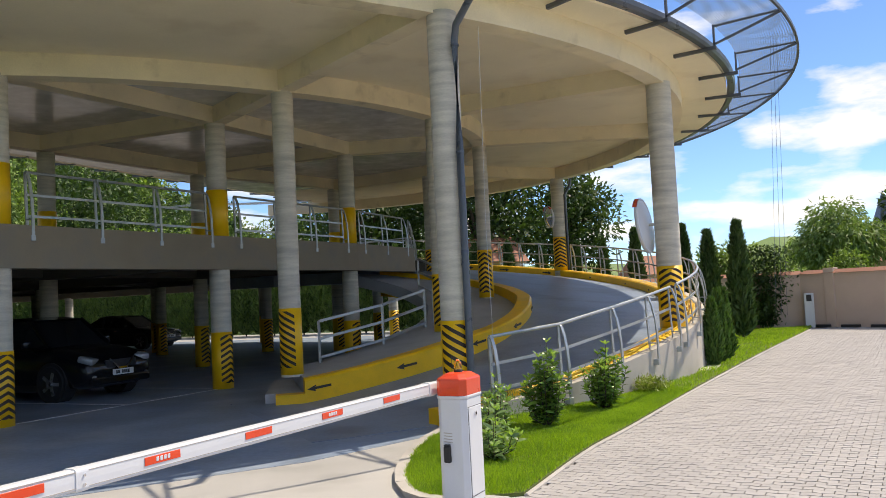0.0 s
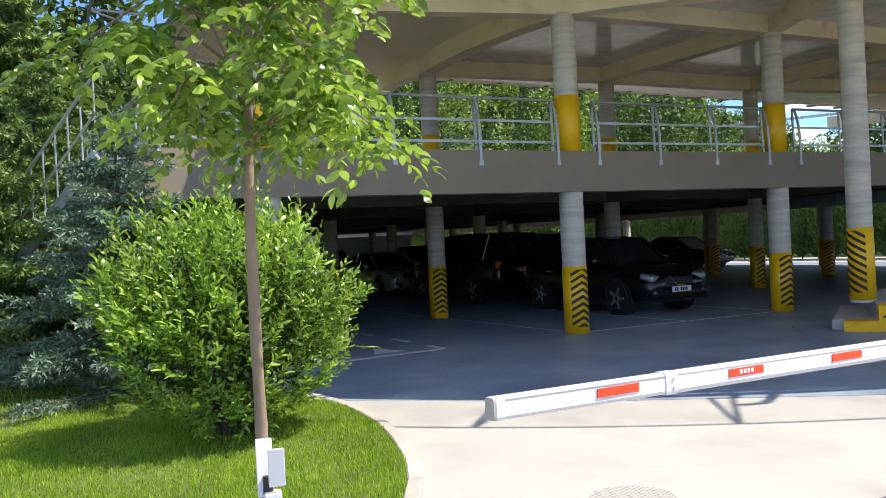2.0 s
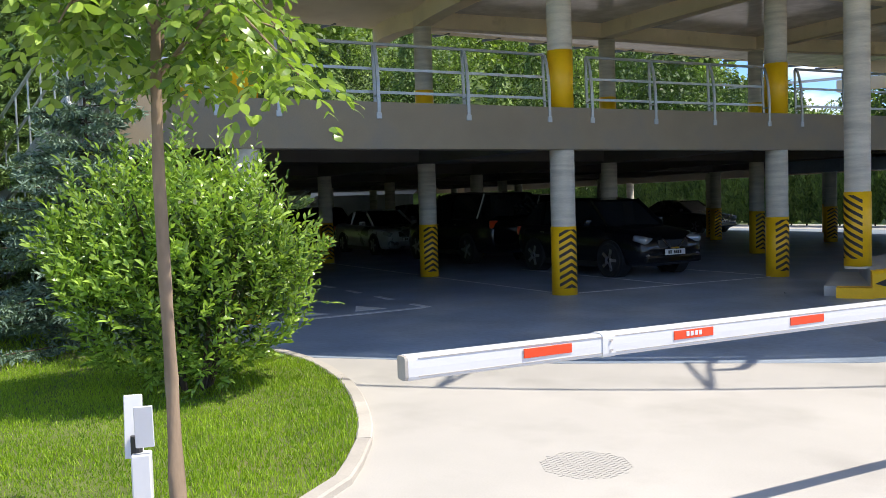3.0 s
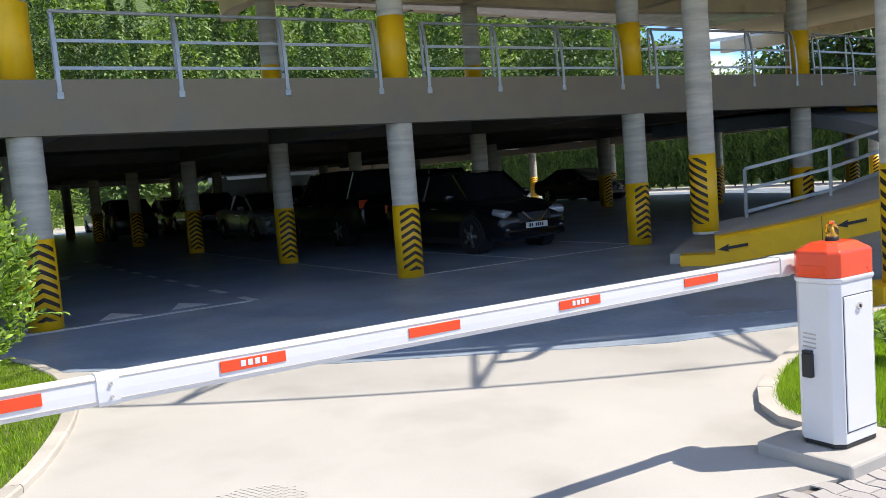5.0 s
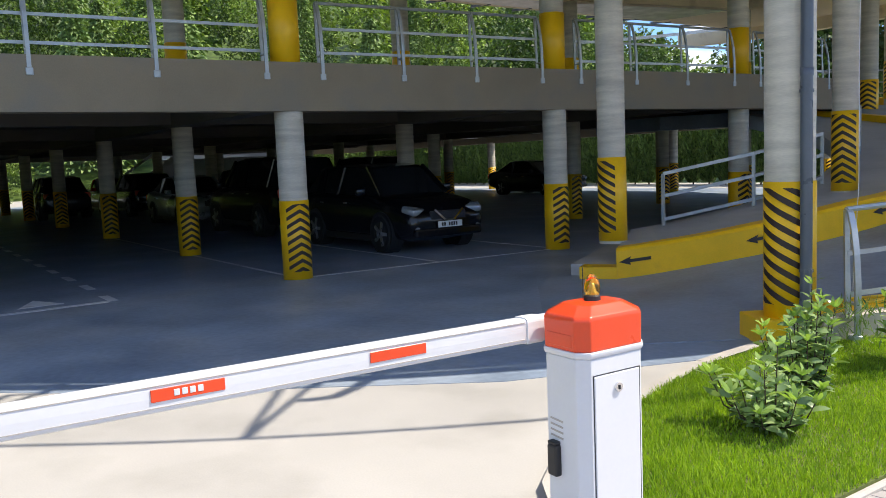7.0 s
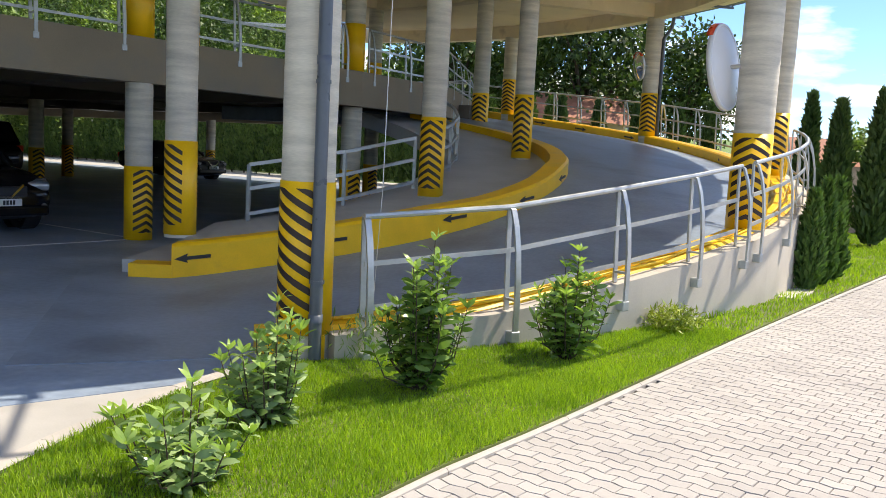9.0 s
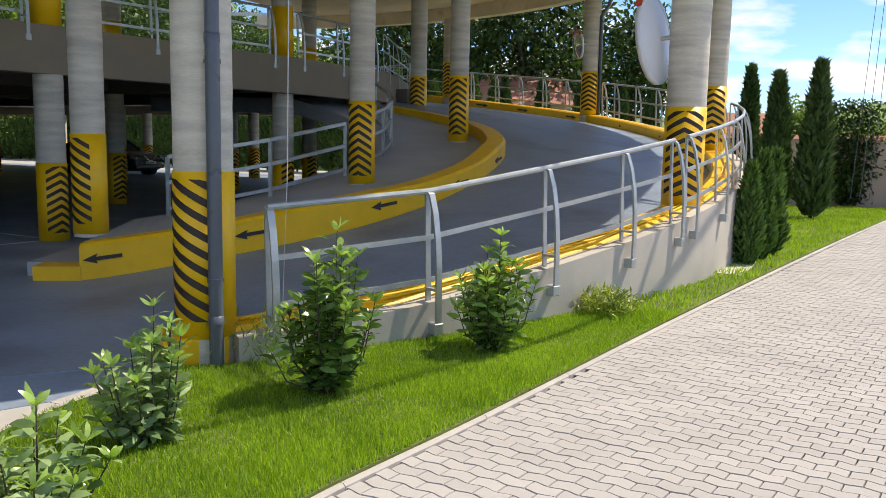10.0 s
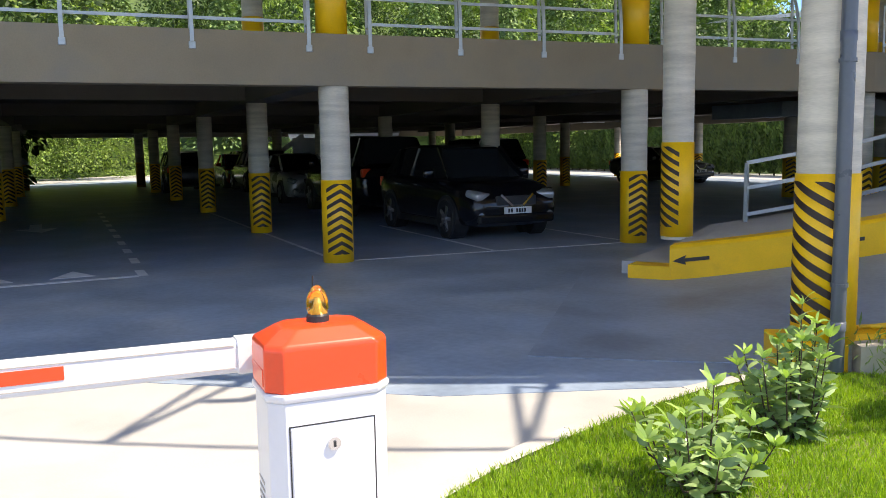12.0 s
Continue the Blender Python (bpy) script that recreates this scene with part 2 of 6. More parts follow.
L_FIR = leaf_material("fir_needles", (0.035, 0.09, 0.025), (0.28, 0.40, 0.12), 0.12, rough=0.6)

# ---- building helpers ----
O = Vector((-8.73, 21.04))        # centre of the round roof and of the ramp's outer edge
CI = Vector((-5.0, 19.15))        # centre of the ramp's inner kerb
AX_V = Vector((0.385, 0.923))     # along the deck's front edge
AX_U = Vector((-0.937, 0.350))    # into the garage
COL_F = Vector((-7.41, 11.88))
RO = Vector((-8.28, 21.24))        # centre of the roof slab



def mesh_object(name, verts, faces, mat, parent=None, smooth=False, label=""):
    me = bpy.data.meshes.new(name)
    me.from_pydata([tuple(v) for v in verts], [], faces)
    me.materials.append(mat)
    if smooth:
        me.shade_smooth()
    ob = new(name, me)
    ob.parent = parent
    return tagged(ob, label=label)


def part(name, bm, mat, parent=None, label="", smooth=False):
    me = bpy.data.meshes.new(name)
    bm.to_mesh(me)
    bm.free()
    me.materials.append(mat)
    if smooth:
        me.shade_smooth()
    ob = new(name, me)
    ob.parent = parent
    return tagged(ob, label=label)


def empty(name, m, label, category, group="", kind=""):
    ob = new(name)
    ob.matrix_world = m
    ob.empty_display_size = 0.1
    return tagged(ob, label, category, group, kind)


def box_bm(sx, sy, sz, m=None, bevel=0.0, segs=2, bm=None):
    out = bmesh.new()
    bmesh.ops.create_cube(out, size=1, matrix=Matrix.Diagonal((sx, sy, sz, 1)))
    if bevel:
        bmesh.ops.bevel(out, geom=list(out.edges), offset=bevel, segments=segs, profile=0.5, affect="EDGES")
    if m is not None:
        bmesh.ops.transform(out, matrix=m, verts=list(out.verts))
    if bm is not None:
        join_bm(bm, out)
        return bm
    return out


def join_bm(bm, other):
    me = bpy.data.meshes.new("tmp")
    other.to_mesh(me)
    other.free()
    bm.from_mesh(me)
    bpy.data.meshes.remove(me)
    return bm


def rod_bm(a, b, r, sides=8, bm=None, square=False, up=(0, 0, 1), width=None):
    """A round rod, or a rectangular bar r thick and width wide, from a to b."""
    a, b = Vector(a), Vector(b)
    d = b - a
    out = bmesh.new()
    if square:
        bmesh.ops.create_cube(out, size=1, matrix=Matrix.Diagonal((r, width or r, d.length, 1)))
    else:
        bmesh.ops.create_cone(out, cap_ends=True, segments=sides, radius1=r, radius2=r, depth=d.length)
    q = d.normalized().to_track_quat("Z", "Y").to_matrix().to_4x4()
    bmesh.ops.transform(out, matrix=Matrix.Translation((a + b) / 2) @ q, verts=list(out.verts))
    if bm is not None:
        join_bm(bm, out)
        return bm
    return out


def prism(name, outline, z0, z1, mat, parent=None, label=""):
    """A slab over a plan outline, from z0 to z1."""
    n = len(outline)
    verts = [(x, y, z0) for x, y in outline] + [(x, y, z1) for x, y in outline]
    faces = [tuple(range(n - 1, -1, -1)), tuple(range(n, 2 * n))]
    faces += [(i, (i + 1) % n, n + (i + 1) % n, n + i) for i in range(n)]
    return mesh_object(name, verts, faces, mat, parent, label=label)


def sweep(name, path, section, mat, parent=None, label="", closed=False, smooth=False):
    """A strip whose section (offset to the right of the way, height) follows a path of 3D points."""
    verts, faces = [], []
    n, k = len(path), len(section)
    for i, p in enumerate(path):
        a, b = Vector(path[max(i - 1, 0)]), Vector(path[min(i + 1, n - 1)])
        if closed:
            a, b = Vector(path[i - 1]), Vector(path[(i + 1) % n])
        d = (b - a).to_2d().normalized()
        r = Vector((d.y, -d.x))
        for off, h in section:
            verts.append((p[0] + r.x * off, p[1] + r.y * off, p[2] + h))
    for i in range(n if closed else n - 1):
        j = (i + 1) % n
        for s in range(k):
            t = (s + 1) % k
            faces.append((i * k + s, i * k + t, j * k + t, j * k + s))
    if not closed:
        faces += [tuple(range(k - 1, -1, -1)), tuple((n - 1) * k + s for s in range(k))]
    return mesh_object(name, verts, faces, mat, parent, smooth, label)


def polar(c, r, deg):
    return Vector((c.x + r * math.cos(radians(deg)), c.y + r * math.sin(radians(deg))))


def rc(th):
    """Distance from O to the ramp's outer kerb in the direction th: the curve tightens as it climbs."""
    return float(np.interp(th, (-25.6, 0.0, 32.5), (13.4, 13.17, 13.0)))


def kerb_z(th):
    """Height of the outer kerb's top at an angle round O."""
    return float(np.interp(th, (-53, -49.6, -44.2, -38.9, -25.6, 0.0, 32.5, 70), (0.18, 0.235, 0.32, 0.49, 0.87, 1.48, 2.30, 3.15)))


def ramp_z(th):
    """Height of the ramp's surface at an angle round O."""
    return max(0.0, min(3.05, kerb_z(th) - 0.2)) if th > -53 else 0.0


def inner_r(th):
    """Distance from O to the inner kerb in the direction th."""
    d = Vector((math.cos(radians(th)), math.sin(radians(th))))
    w = O - CI
    b = w.dot(d)
    return -b + math.sqrt(max(0.01, b * b - (w.length_squared - 5.7 ** 2)))


def walk_z(phi):
    """Height of the walkway inside the inner kerb at an angle round CI."""
    return float(np.interp(phi, (-75, -60, -27, 19, 40, 75), (0.37, 0.52, 0.93, 1.56, 1.9, 2.4)))


def lip_z(phi):
    """Height of the inner kerb's top, which stands a little above the walkway."""
    return float(np.interp(phi, (-75, -73, -62.5, -52, -42.5, -32, -18, -7.5, 20, 40, 75), (0.36, 0.38, 0.535, 0.72, 0.885, 1.01, 1.25, 1.49, 1.80, 2.05, 2.5)))


def ramp_in_z(phi):
    """Height of the ramp's surface along the inner kerb."""
    return float(np.interp(phi, (-73, -62.5, -52, -42.5, -31.5, -18.7, -6.3, 20, 40, 75), (0.01, 0.19, 0.36, 0.52, 0.72, 0.99, 1.24, 1.60, 1.90, 2.5)))


def kerb_r(phi):
    """Distance from CI to the outer face of the inner kerb."""
    return float(np.interp(phi, (-76, -45, -20, 10, 40), (6.33, 6.22, 6.02, 5.84, 5.9)))


# ---- ground ----
LAWN_EDGE = [(-0.1, 5.62), (0.41, 6.55), (1.1, 8.42), (1.72, 9.75), (3.49, 13.7), (6.4, 19.95), (9.6, 26.6), (10.4, 28.4)]
ground = tagged(prism("ground", [(-2500, -2500), (2500, -2500), (2500, 2500), (-2500, 2500)], -0.5, -0.12, M_MEADOW), "rough green meadow ground reaching to the hills", "ground", kind="structure")
apron = prism("driveway", [(-3.0, -1.0), (-0.35, 5.2), (0.05, 5.75), (0.42, 6.5), (0.1, 7.0), (-0.3, 7.4), (-0.3, 8.6), (-0.2, 9.5), (-0.1, 10.2), (-0.5, 10.55), (-7.4, 6.3), (-7.6, 5.0), (-6.4, 5.0), (-3.3, 2.4)], -0.12, 0.0, M_CONC)
tagged(apron, "pale sunlit concrete driveway with faint stains", "driveway", kind="structure")
floor = prism("floor", [(-7.2, 5.35), (-4.2, 6.75), (-1.8, 8.3), (-0.55, 9.75), (-0.3, 10.4), (0.6, 11.2), (4.6, 16), (4.8, 21), (4.0, 28), (-2, 36), (-43, 48), (-46, 19.5), (-20, 8), (-12, 4.5)], -0.12, 0.004, M_FLOOR)
tagged(floor, "smooth blue-grey painted garage floor with a dull shine", "floor", kind="structure")
yard = tagged(prism("yard", [(-2, 36.01), (6, 37.5), (-1, 40), (-52, 60), (-57, 34), (-54, 17), (-46.01, 19.5), (-43.01, 48)], -0.12, 0.0, M_CONC), "sunlit concrete yard strip behind the garage", "yard", kind="structure")
pave_base = prism("pavement", [(-40, -30), (60, -30), (60, 28.4), (10.4, 28.4), (9.6, 26.6), (6.4, 19.95), (3.49, 13.7), (1.72, 9.75), (1.1, 8.42), (0.41, 6.55), (-0.1, 5.62), (-0.35, 5.2), (-3.0, -1.0), (-5, -3)], -0.11, -0.022, M_JOINT)
tagged(pave_base, "light beige wave-shaped concrete paving of the street", "pavement", kind="structure")


# ---- roof ----
CUT_P, CUT_D = Vector((-13.6, 16.0)), Vector((0.325, 0.946))     # the straight rear edge of the roof


def before_cut(p, off=0.0):
    d = Vector(p[:2]) - CUT_P
    return CUT_D.y * d.x - CUT_D.x * d.y > off


def cut_circle(r, step, off=0.0):
    """The part of a circle round RO on the front side of the rear edge, in order."""
    pts = [(a, polar(RO, r, a)) for a in np.arange(-180, 180, step)]
    pts = [q for q in pts if before_cut(q[1], off)]
    k = max(range(len(pts)), key=lambda i: (pts[i][0] - pts[i - 1][0]) % 360)
    return [q for q in pts[k:] + pts[:k]]


roof = prism("roof", [tuple(q) for _, q in cut_circle(14.0, 2)], 5.75, 5.90, M_ROOF)
tagged(roof, "round cream-plastered concrete roof slab on columns", "roof", kind="structure")
prism("glossy_soffit_panel", [tuple(q) for _, q in cut_circle(8.3, 4, 0.1)], 5.735, 5.775, M_GLOSSROOF, roof, "pale glossy soffit over the middle of the deck")

OUTER = [-51.4, -25.6, 0.0, 32.5, 60.0]
COL_A = Vector((-0.32, 10.52))
INNER = {"B": (-3.45, 14.09), "H": (-1.0, 17.1), "I": (-0.15, 20.8)}


def beam(a, b, w, z0, z1, bow=0.0, name="roof_beam"):
    a, b = Vector(a), Vector(b)
    d = (b - a).normalized()
    side = Vector((d.y, -d.x))
    n = 8 if bow else 1
    path = []
    for i in range(n + 1):
        t = i / n
        p = a.lerp(b, t) + side * bow * 4 * t * (1 - t)
        path.append((p.x, p.y, 0))
    h = w / 2
    return sweep(name, path, [(-h, z0), (h, z0), (h, z1), (-h, z1)], M_BEAM, roof)


ring_beam = sweep("ring_beam", [(*polar(O, rc(a), a), 0) for a in np.arange(-60, 96, 3)], [(-0.16, 5.36), (0.16, 5.36), (0.16, 5.79), (-0.16, 5.79)], M_BEAM, roof)
grid_xy = {}
for i in range(-1, 4):
    for j, dist in enumerate((0, 4.9, 11.2, 17.6, 24.0, 30.5)):
        p = COL_F + AX_V * 4.9 * i + AX_U * dist
        grid_xy[i, j] = p
grid_xy[1, 0] = Vector((-5.46, 16.30))
grid_xy[-1, 0] = Vector((-9.42, 7.02))
grid_xy[3, 1] = Vector((-5.3, 27.4))
del grid_xy[3, 0]
inner_ring = [(-14.2, 14.5), (-12.15, 13.65), (-7.42, 11.9), INNER["B"], INNER["H"], INNER["I"], (-1.9, 25.6), (-5.3, 27.4)]
for a, b in zip(inner_ring, inner_ring[1:]):
    beam(a, b, 0.34, 5.38, 5.79, 0.22)
for a, b in ((INNER["B"], COL_A), (INNER["H"], polar(O, rc(-25.6), -25.6)), (INNER["I"], polar(O, rc(0), 0)), ((-1.9, 25.6), polar(O, rc(32.5), 32.5)),
             ((-5.46, 16.36), (-10.1, 17.9)), ((-5.46, 16.36), INNER["B"]), ((-3.6, 20.95), INNER["I"]), ((-3.6, 20.95), (-8.2, 22.6)),
             ((-5.46, 16.36), (-3.6, 20.95)), ((-10.1, 17.9), (-8.2, 22.6)), ((-12.15, 13.65), (-10.1, 17.9)), ((-8.2, 22.6), (-5.3, 27.4)), ((-5.46, 16.36), (-7.42, 11.9)),
              ((-7.42, 11.9), (-9.3, 9.3))):
    beam(a, b, 0.30, 5.40, 5.79)
# gutter, brackets and the netted steel ring round the roof
sweep("gutter", [(*q, 0) for _, q in cut_circle(14.1, 2)], [(-0.08, 5.81), (-0.05, 5.76), (0.05, 5.76), (0.08, 5.81), (0.08, 5.89), (-0.08, 5.89)], M_PIPE, roof, "dark grey rain gutter")
guard = empty("guard_ring", pose(RO.x, RO.y, 6.0), "dark steel guard ring with wire netting round the roof edge", "railing")
sweep("ring_tube", [(*(q - RO), 0.15) for _, q in cut_circle(15.4, 2)], [(-0.022, -0.03), (0.022, -0.03), (0.022, 0.03), (-0.022, 0.03)], M_STEEL, guard)
arm_bm = rod_bm((13.55, 0, -0.285), (14.3, 0, -0.27), 0.06, square=True)
rod_bm((14.27, 0, -0.29), (14.27, 0, 0.14), 0.036, square=True, bm=arm_bm)
rod_bm((14.27, 0, 0.11), (15.4, 0, 0.15), 0.036, square=True, bm=arm_bm)
rod_bm((14.27, 0, -0.21), (15.4, 0, 0.13), 0.036, square=True, bm=arm_bm)
arm_me = bpy.data.meshes.new("bracket")
arm_bm.to_mesh(arm_me)
arm_bm.free()
arm_me.materials.append(M_STEEL)
for k in range(43):
    if not before_cut(polar(RO, 15.0, k * 8.372 - 45.9)):
        continue
    ob = new("bracket", arm_me)
    ob.parent = guard
    ob.rotation_euler = (0, 0, radians(k * 8.372 - 45.9))
rear = [q for _, q in cut_circle(14.0, 2)]
ra, rb = Vector(rear[-1]), Vector(rear[0])
sweep("rear_gutter", [(*ra, 0), (*rb, 0)], [(-0.08, 5.93), (-0.05, 5.88), (0.05, 5.88), (0.08, 5.93), (0.08, 6.0), (-0.08, 6.0)], M_PIPE, roof, "dark grey rain gutter")
rear_side = Vector((-CUT_D.y, CUT_D.x))
for k in range(int((rb - ra).length / 1.5)):
    q = ra + (rb - ra).normalized() * (0.8 + 1.5 * k)
    part("gutter_bracket", rod_bm((*(q - rear_side * 0.25), 5.75), (*(q + rear_side * 0.55), 5.82), 0.06, square=True, width=0.06), M_STEEL, roof)
net_v, net_f = [], []


def net_strip(p, q, w=0.004):
    i = len(net_v)
    d = Vector((0, 0, w))
    net_v.extend([p - d, q - d, q + d, p + d])
    net_f.append((i, i + 1, i + 2, i + 3))


for k in range(720):
    a0 = -70 + k * 0.25
    for sgn in (1, -1):
        pa, pb = polar(O, 14.27, a0) - O, polar(O, 15.4, a0 + sgn * 3.5) - O
        net_strip(Vector((*pa, 0.12)), Vector((*pb, 0.15)), 0.003)
mesh_object("netting", net_v, net_f, M_GALV, guard)


# ---- columns ----
def column(xy, z0, z1, r, yellow, stripes=None, upper=None, label=""):
    """A round concrete column. yellow: the painted foot's (from, to); stripes: (start, end, apex) angles; upper: painted band on the deck above."""
    col = empty("column", pose(xy[0], xy[1], z0), label or "round grey concrete column with yellow foot and dark chevrons", "column", "garage columns", "structure")
    n = 28
    levels = np.arange(z0, z1 + 0.01, 0.11)
    levels[-1] = z1
    verts, faces = [], []
    rnd = random.Random(int(xy[0] * 100 + xy[1]))
    for z in levels:
        rr = r * (1 + rnd.uniform(-0.010, 0.005))
        verts += [(rr * math.cos(2 * math.pi * k / n), rr * math.sin(2 * math.pi * k / n), z - z0) for k in range(n)]
    for i in range(len(levels) - 1):
        faces += [(i * n + k, i * n + (k + 1) % n, (i + 1) * n + (k + 1) % n, (i + 1) * n + k) for k in range(n)]
    mesh_object("shaft", verts, faces, M_COL, col, True)

    def sleeve(a, b, mat, name):
        vs, fs = [], []
        for rr, z in ((r - 0.01, a), (r + 0.007, a), (r + 0.007, b), (r - 0.01, b)):
            vs += [(rr * math.cos(2 * math.pi * k / n), rr * math.sin(2 * math.pi * k / n), z - z0) for k in range(n)]
        for i in range(3):
            fs += [(i * n + k, i * n + (k + 1) % n, (i + 1) * n + (k + 1) % n, (i + 1) * n + k) for k in range(n)]
        return mesh_object(name, vs, fs, mat, col, True)
    sleeve(yellow[0], yellow[1], M_YEL, "yellow_foot")
    if upper:
        sleeve(upper[0], upper[1], M_YEL, "yellow_band")
    if stripes:
        st, en, apex = stripes
        low, top = yellow[0] + 0.12, yellow[1] - 0.05
        m, k = 12, 0
        z = low - 0.1
        while z < top + 0.14:
            vs, fs = [], []
            for i in range(m + 1):
                a = st + (en - st) * i / m
                drop = -0.0021 * abs(a - apex)
                za, zb = z + drop, z + drop + 0.055
                za, zb = min(max(za, low), top), min(max(zb, low), top)
                ca, sa = math.cos(radians(a)) * (r + 0.011), math.sin(radians(a)) * (r + 0.011)
                vs += [(ca, sa, za - z0), (ca, sa, zb - z0)]
            for i in range(m):
                if vs[2 * i + 1][2] - vs[2 * i][2] > 0.003 or vs[2 * i + 3][2] - vs[2 * i + 2][2] > 0.003:
                    fs.append((2 * i, 2 * i + 2, 2 * i + 3, 2 * i + 1))
            if fs:
                mesh_object("stripe", vs, fs, M_STRIPE, col, True)
            z += 0.118
    return col


for (i, j), p in grid_xy.items():
    under_roof = (p - O).length < 13.2 and before_cut(p, 0.3) and (i, j) != (-1, 0)
    top = 5.42 if under_roof else 3.9
    if (i, j) == (-1, 0):
        top = 5.6
    if (i, j) in ((3, 1),):
        column(p, 0, 5.42, 0.2, (0, 1.14), (-85, 22, -30), (3.08, 3.95))
    else:
        column(p, 0, top if under_roof or (i, j) == (-1, 0) else 2.45, 0.205 if j == 0 else 0.195, (0, 1.14), (-78, 30, -25), (3.08, 4.03) if under_roof or (i, j) == (-1, 0) else None)
column(INNER["B"], 0.38, 5.4, 0.19, (0.42, 1.57), (-165, -55, -165))
column(INNER["H"], 0.6, 5.4, 0.185, (0.92, 2.11), (-150, -30, -90))
column(INNER["I"], 1.3, 5.4, 0.18, (1.56, 2.755), (-150, -35, -90))
column((-1.9, 25.6), 0, 5.4, 0.2, (2.0, 3.1), (-150, -35, -90))
for x, y in ((-4.5, 31.0), (-4.4, 34.5), (-10.2, 35.4), (-22.2, 41.4), (-16.2, 38.4), (-8.1, 28.6), (-13.2, 31.2)):
    column((x, y), 0, 2.45, 0.2, (0, 1.14), (-100, 20, -40))
for a in OUTER:
    p = polar(O, rc(a), a) if a > -50 else COL_A
    base = kerb_z(a)
    r = 0.2 if a < -50 else 0.225
    column(p, -0.1 if a < -50 else base - 1.2, 5.4, r, (base, base + 1.13), (-150, -34, -150) if a < -50 else (-155, -40, -97))
# square plinth of the column at the ramp's foot
plinth = part("column_plinth", box_bm(0.44, 0.46, 0.34, pose(-0.43, 10.50, 0.04, 0, 0, 37), 0.012), M_YEL)
tagged(plinth, "yellow painted square concrete plinth of a column", "plinth")

# ---- deck ----
edge = [(-9.85, 5.4), (-8.55, 8.55), (-7.2, 11.85), (-5.27, 16.25), (-3.35, 20.6), (-2.3, 24.0)]
deck_outline = edge + [(-3.0, 31.5), (-8.6, 36.6), (-39.4, 48.1), (-42.2, 17.4)]
deck = prism("deck_slab", deck_outline, 2.78, 3.06, M_SOFFIT_SHADE)
tagged(deck, "upper parking deck slab of grey concrete", "deck", kind="structure")
sweep("edge_beam", [(x, y, 0) for x, y in edge], [(-0.3, 2.4), (0.012, 2.4), (0.012, 3.08), (-0.3, 3.08)], M_SLAB, deck, "grey-brown concrete edge beam")
sweep("edge_beam", [(-39.4, 48.1, 0), (-42.2, 17.4, 0), (-9.85, 5.4, 0)], [(-0.3, 2.4), (0.012, 2.4), (0.012, 3.08), (-0.3, 3.08)], M_SLAB, deck)
sweep("edge_beam", [(-2.3, 24.0, 0), (-3.0, 31.5, 0), (-8.6, 36.6, 0), (-39.4, 48.1, 0)], [(-0.3, 2.4), (0.012, 2.4), (0.012, 3.08), (-0.3, 3.08)], M_SLAB, deck)
for i in range(-1, 4):
    a = COL_F + AX_V * 4.9 * i
    b = a + AX_U * 32
    sweep("deck_beam", [(a.x - 0.3, a.y + 0.1, 0), (b.x, b.y, 0)], [(-0.2, 2.45), (0.2, 2.45), (0.2, 2.785), (-0.2, 2.785)], M_SOFFIT_SHADE, deck)
for dist in (5.0, 11.3, 17.6, 24.0, 30.5):
    a = COL_F + AX_V * -4.6 + AX_U * dist
    b = COL_F + AX_V * 17.5 + AX_U * dist
    sweep("deck_beam", [(a.x, a.y, 0), (b.x, b.y, 0)], [(-0.18, 2.5), (0.18, 2.5), (0.18, 2.783), (-0.18, 2.783)], M_SOFFIT_SHADE, deck)


def batten_light(x, y):
    """A long unlit tube lamp under the deck's soffit."""
    root = empty("ceiling_light", pose(x, y, 2.72, 0, 0, math.degrees(math.atan2(AX_V.y, AX_V.x))), "long white unlit tube lamp under the deck", "ceiling light", "garage lamps")
    part("housing", box_bm(1.25, 0.10, 0.05, pose(0, 0, 0.035), 0.008, 1), M_WHITE, root)
    part("diffuser", box_bm(1.20, 0.075, 0.035, pose(0, 0, -0.004), 0.012, 2), M_LINE, root, "frosted lamp cover")
    for sx in (-0.612, 0.612):
        part("end_cap", box_bm(0.02, 0.08, 0.045, pose(sx, 0, -0.002), 0.006, 1), M_WHITE, root)


for x, y in ((-18.0, 38.0), (-23.0, 40.4), (-28.7, 16.6)):
    batten_light(x, y)

# ---- ramp ----
ths = np.arange(-60, 90.1, 2.0)
rv, rf = [], []
cols = 6
for th in ths:
    r0 = inner_r(th) if th < 60 else inner_r(60)
    for c in range(cols):
        p = polar(O, r0 + (rc(th) - r0) * c / (cols - 1), th)
        q0 = polar(O, r0, th) - CI
        zin = max(0.0, min(3.05, ramp_in_z(math.degrees(math.atan2(q0.y, q0.x)))))
        rv.append((p.x, p.y, zin + (ramp_z(th) - zin) * (c / (cols - 1)) ** 1.5 + 0.010))
n_top = len(rv)
rv += [(x, y, -0.05 if z < 0.9 else z - 0.35) for x, y, z in rv]
for i in range(len(ths) - 1):
    for c in range(cols - 1):
        a = i * cols + c
        rf.append((a, a + 1, a + cols + 1, a + cols))
        rf.append((a + n_top, a + cols + n_top, a + cols + 1 + n_top, a + 1 + n_top))
    for c in (0, cols - 1):
        a = i * cols + c
        rf.append((a, a + cols, a + cols + n_top, a + n_top))
ramp = tagged(mesh_object("ramp", rv, rf, M_RAMP), "curved blue-grey painted car ramp climbing to the upper deck", "ramp", kind="structure")
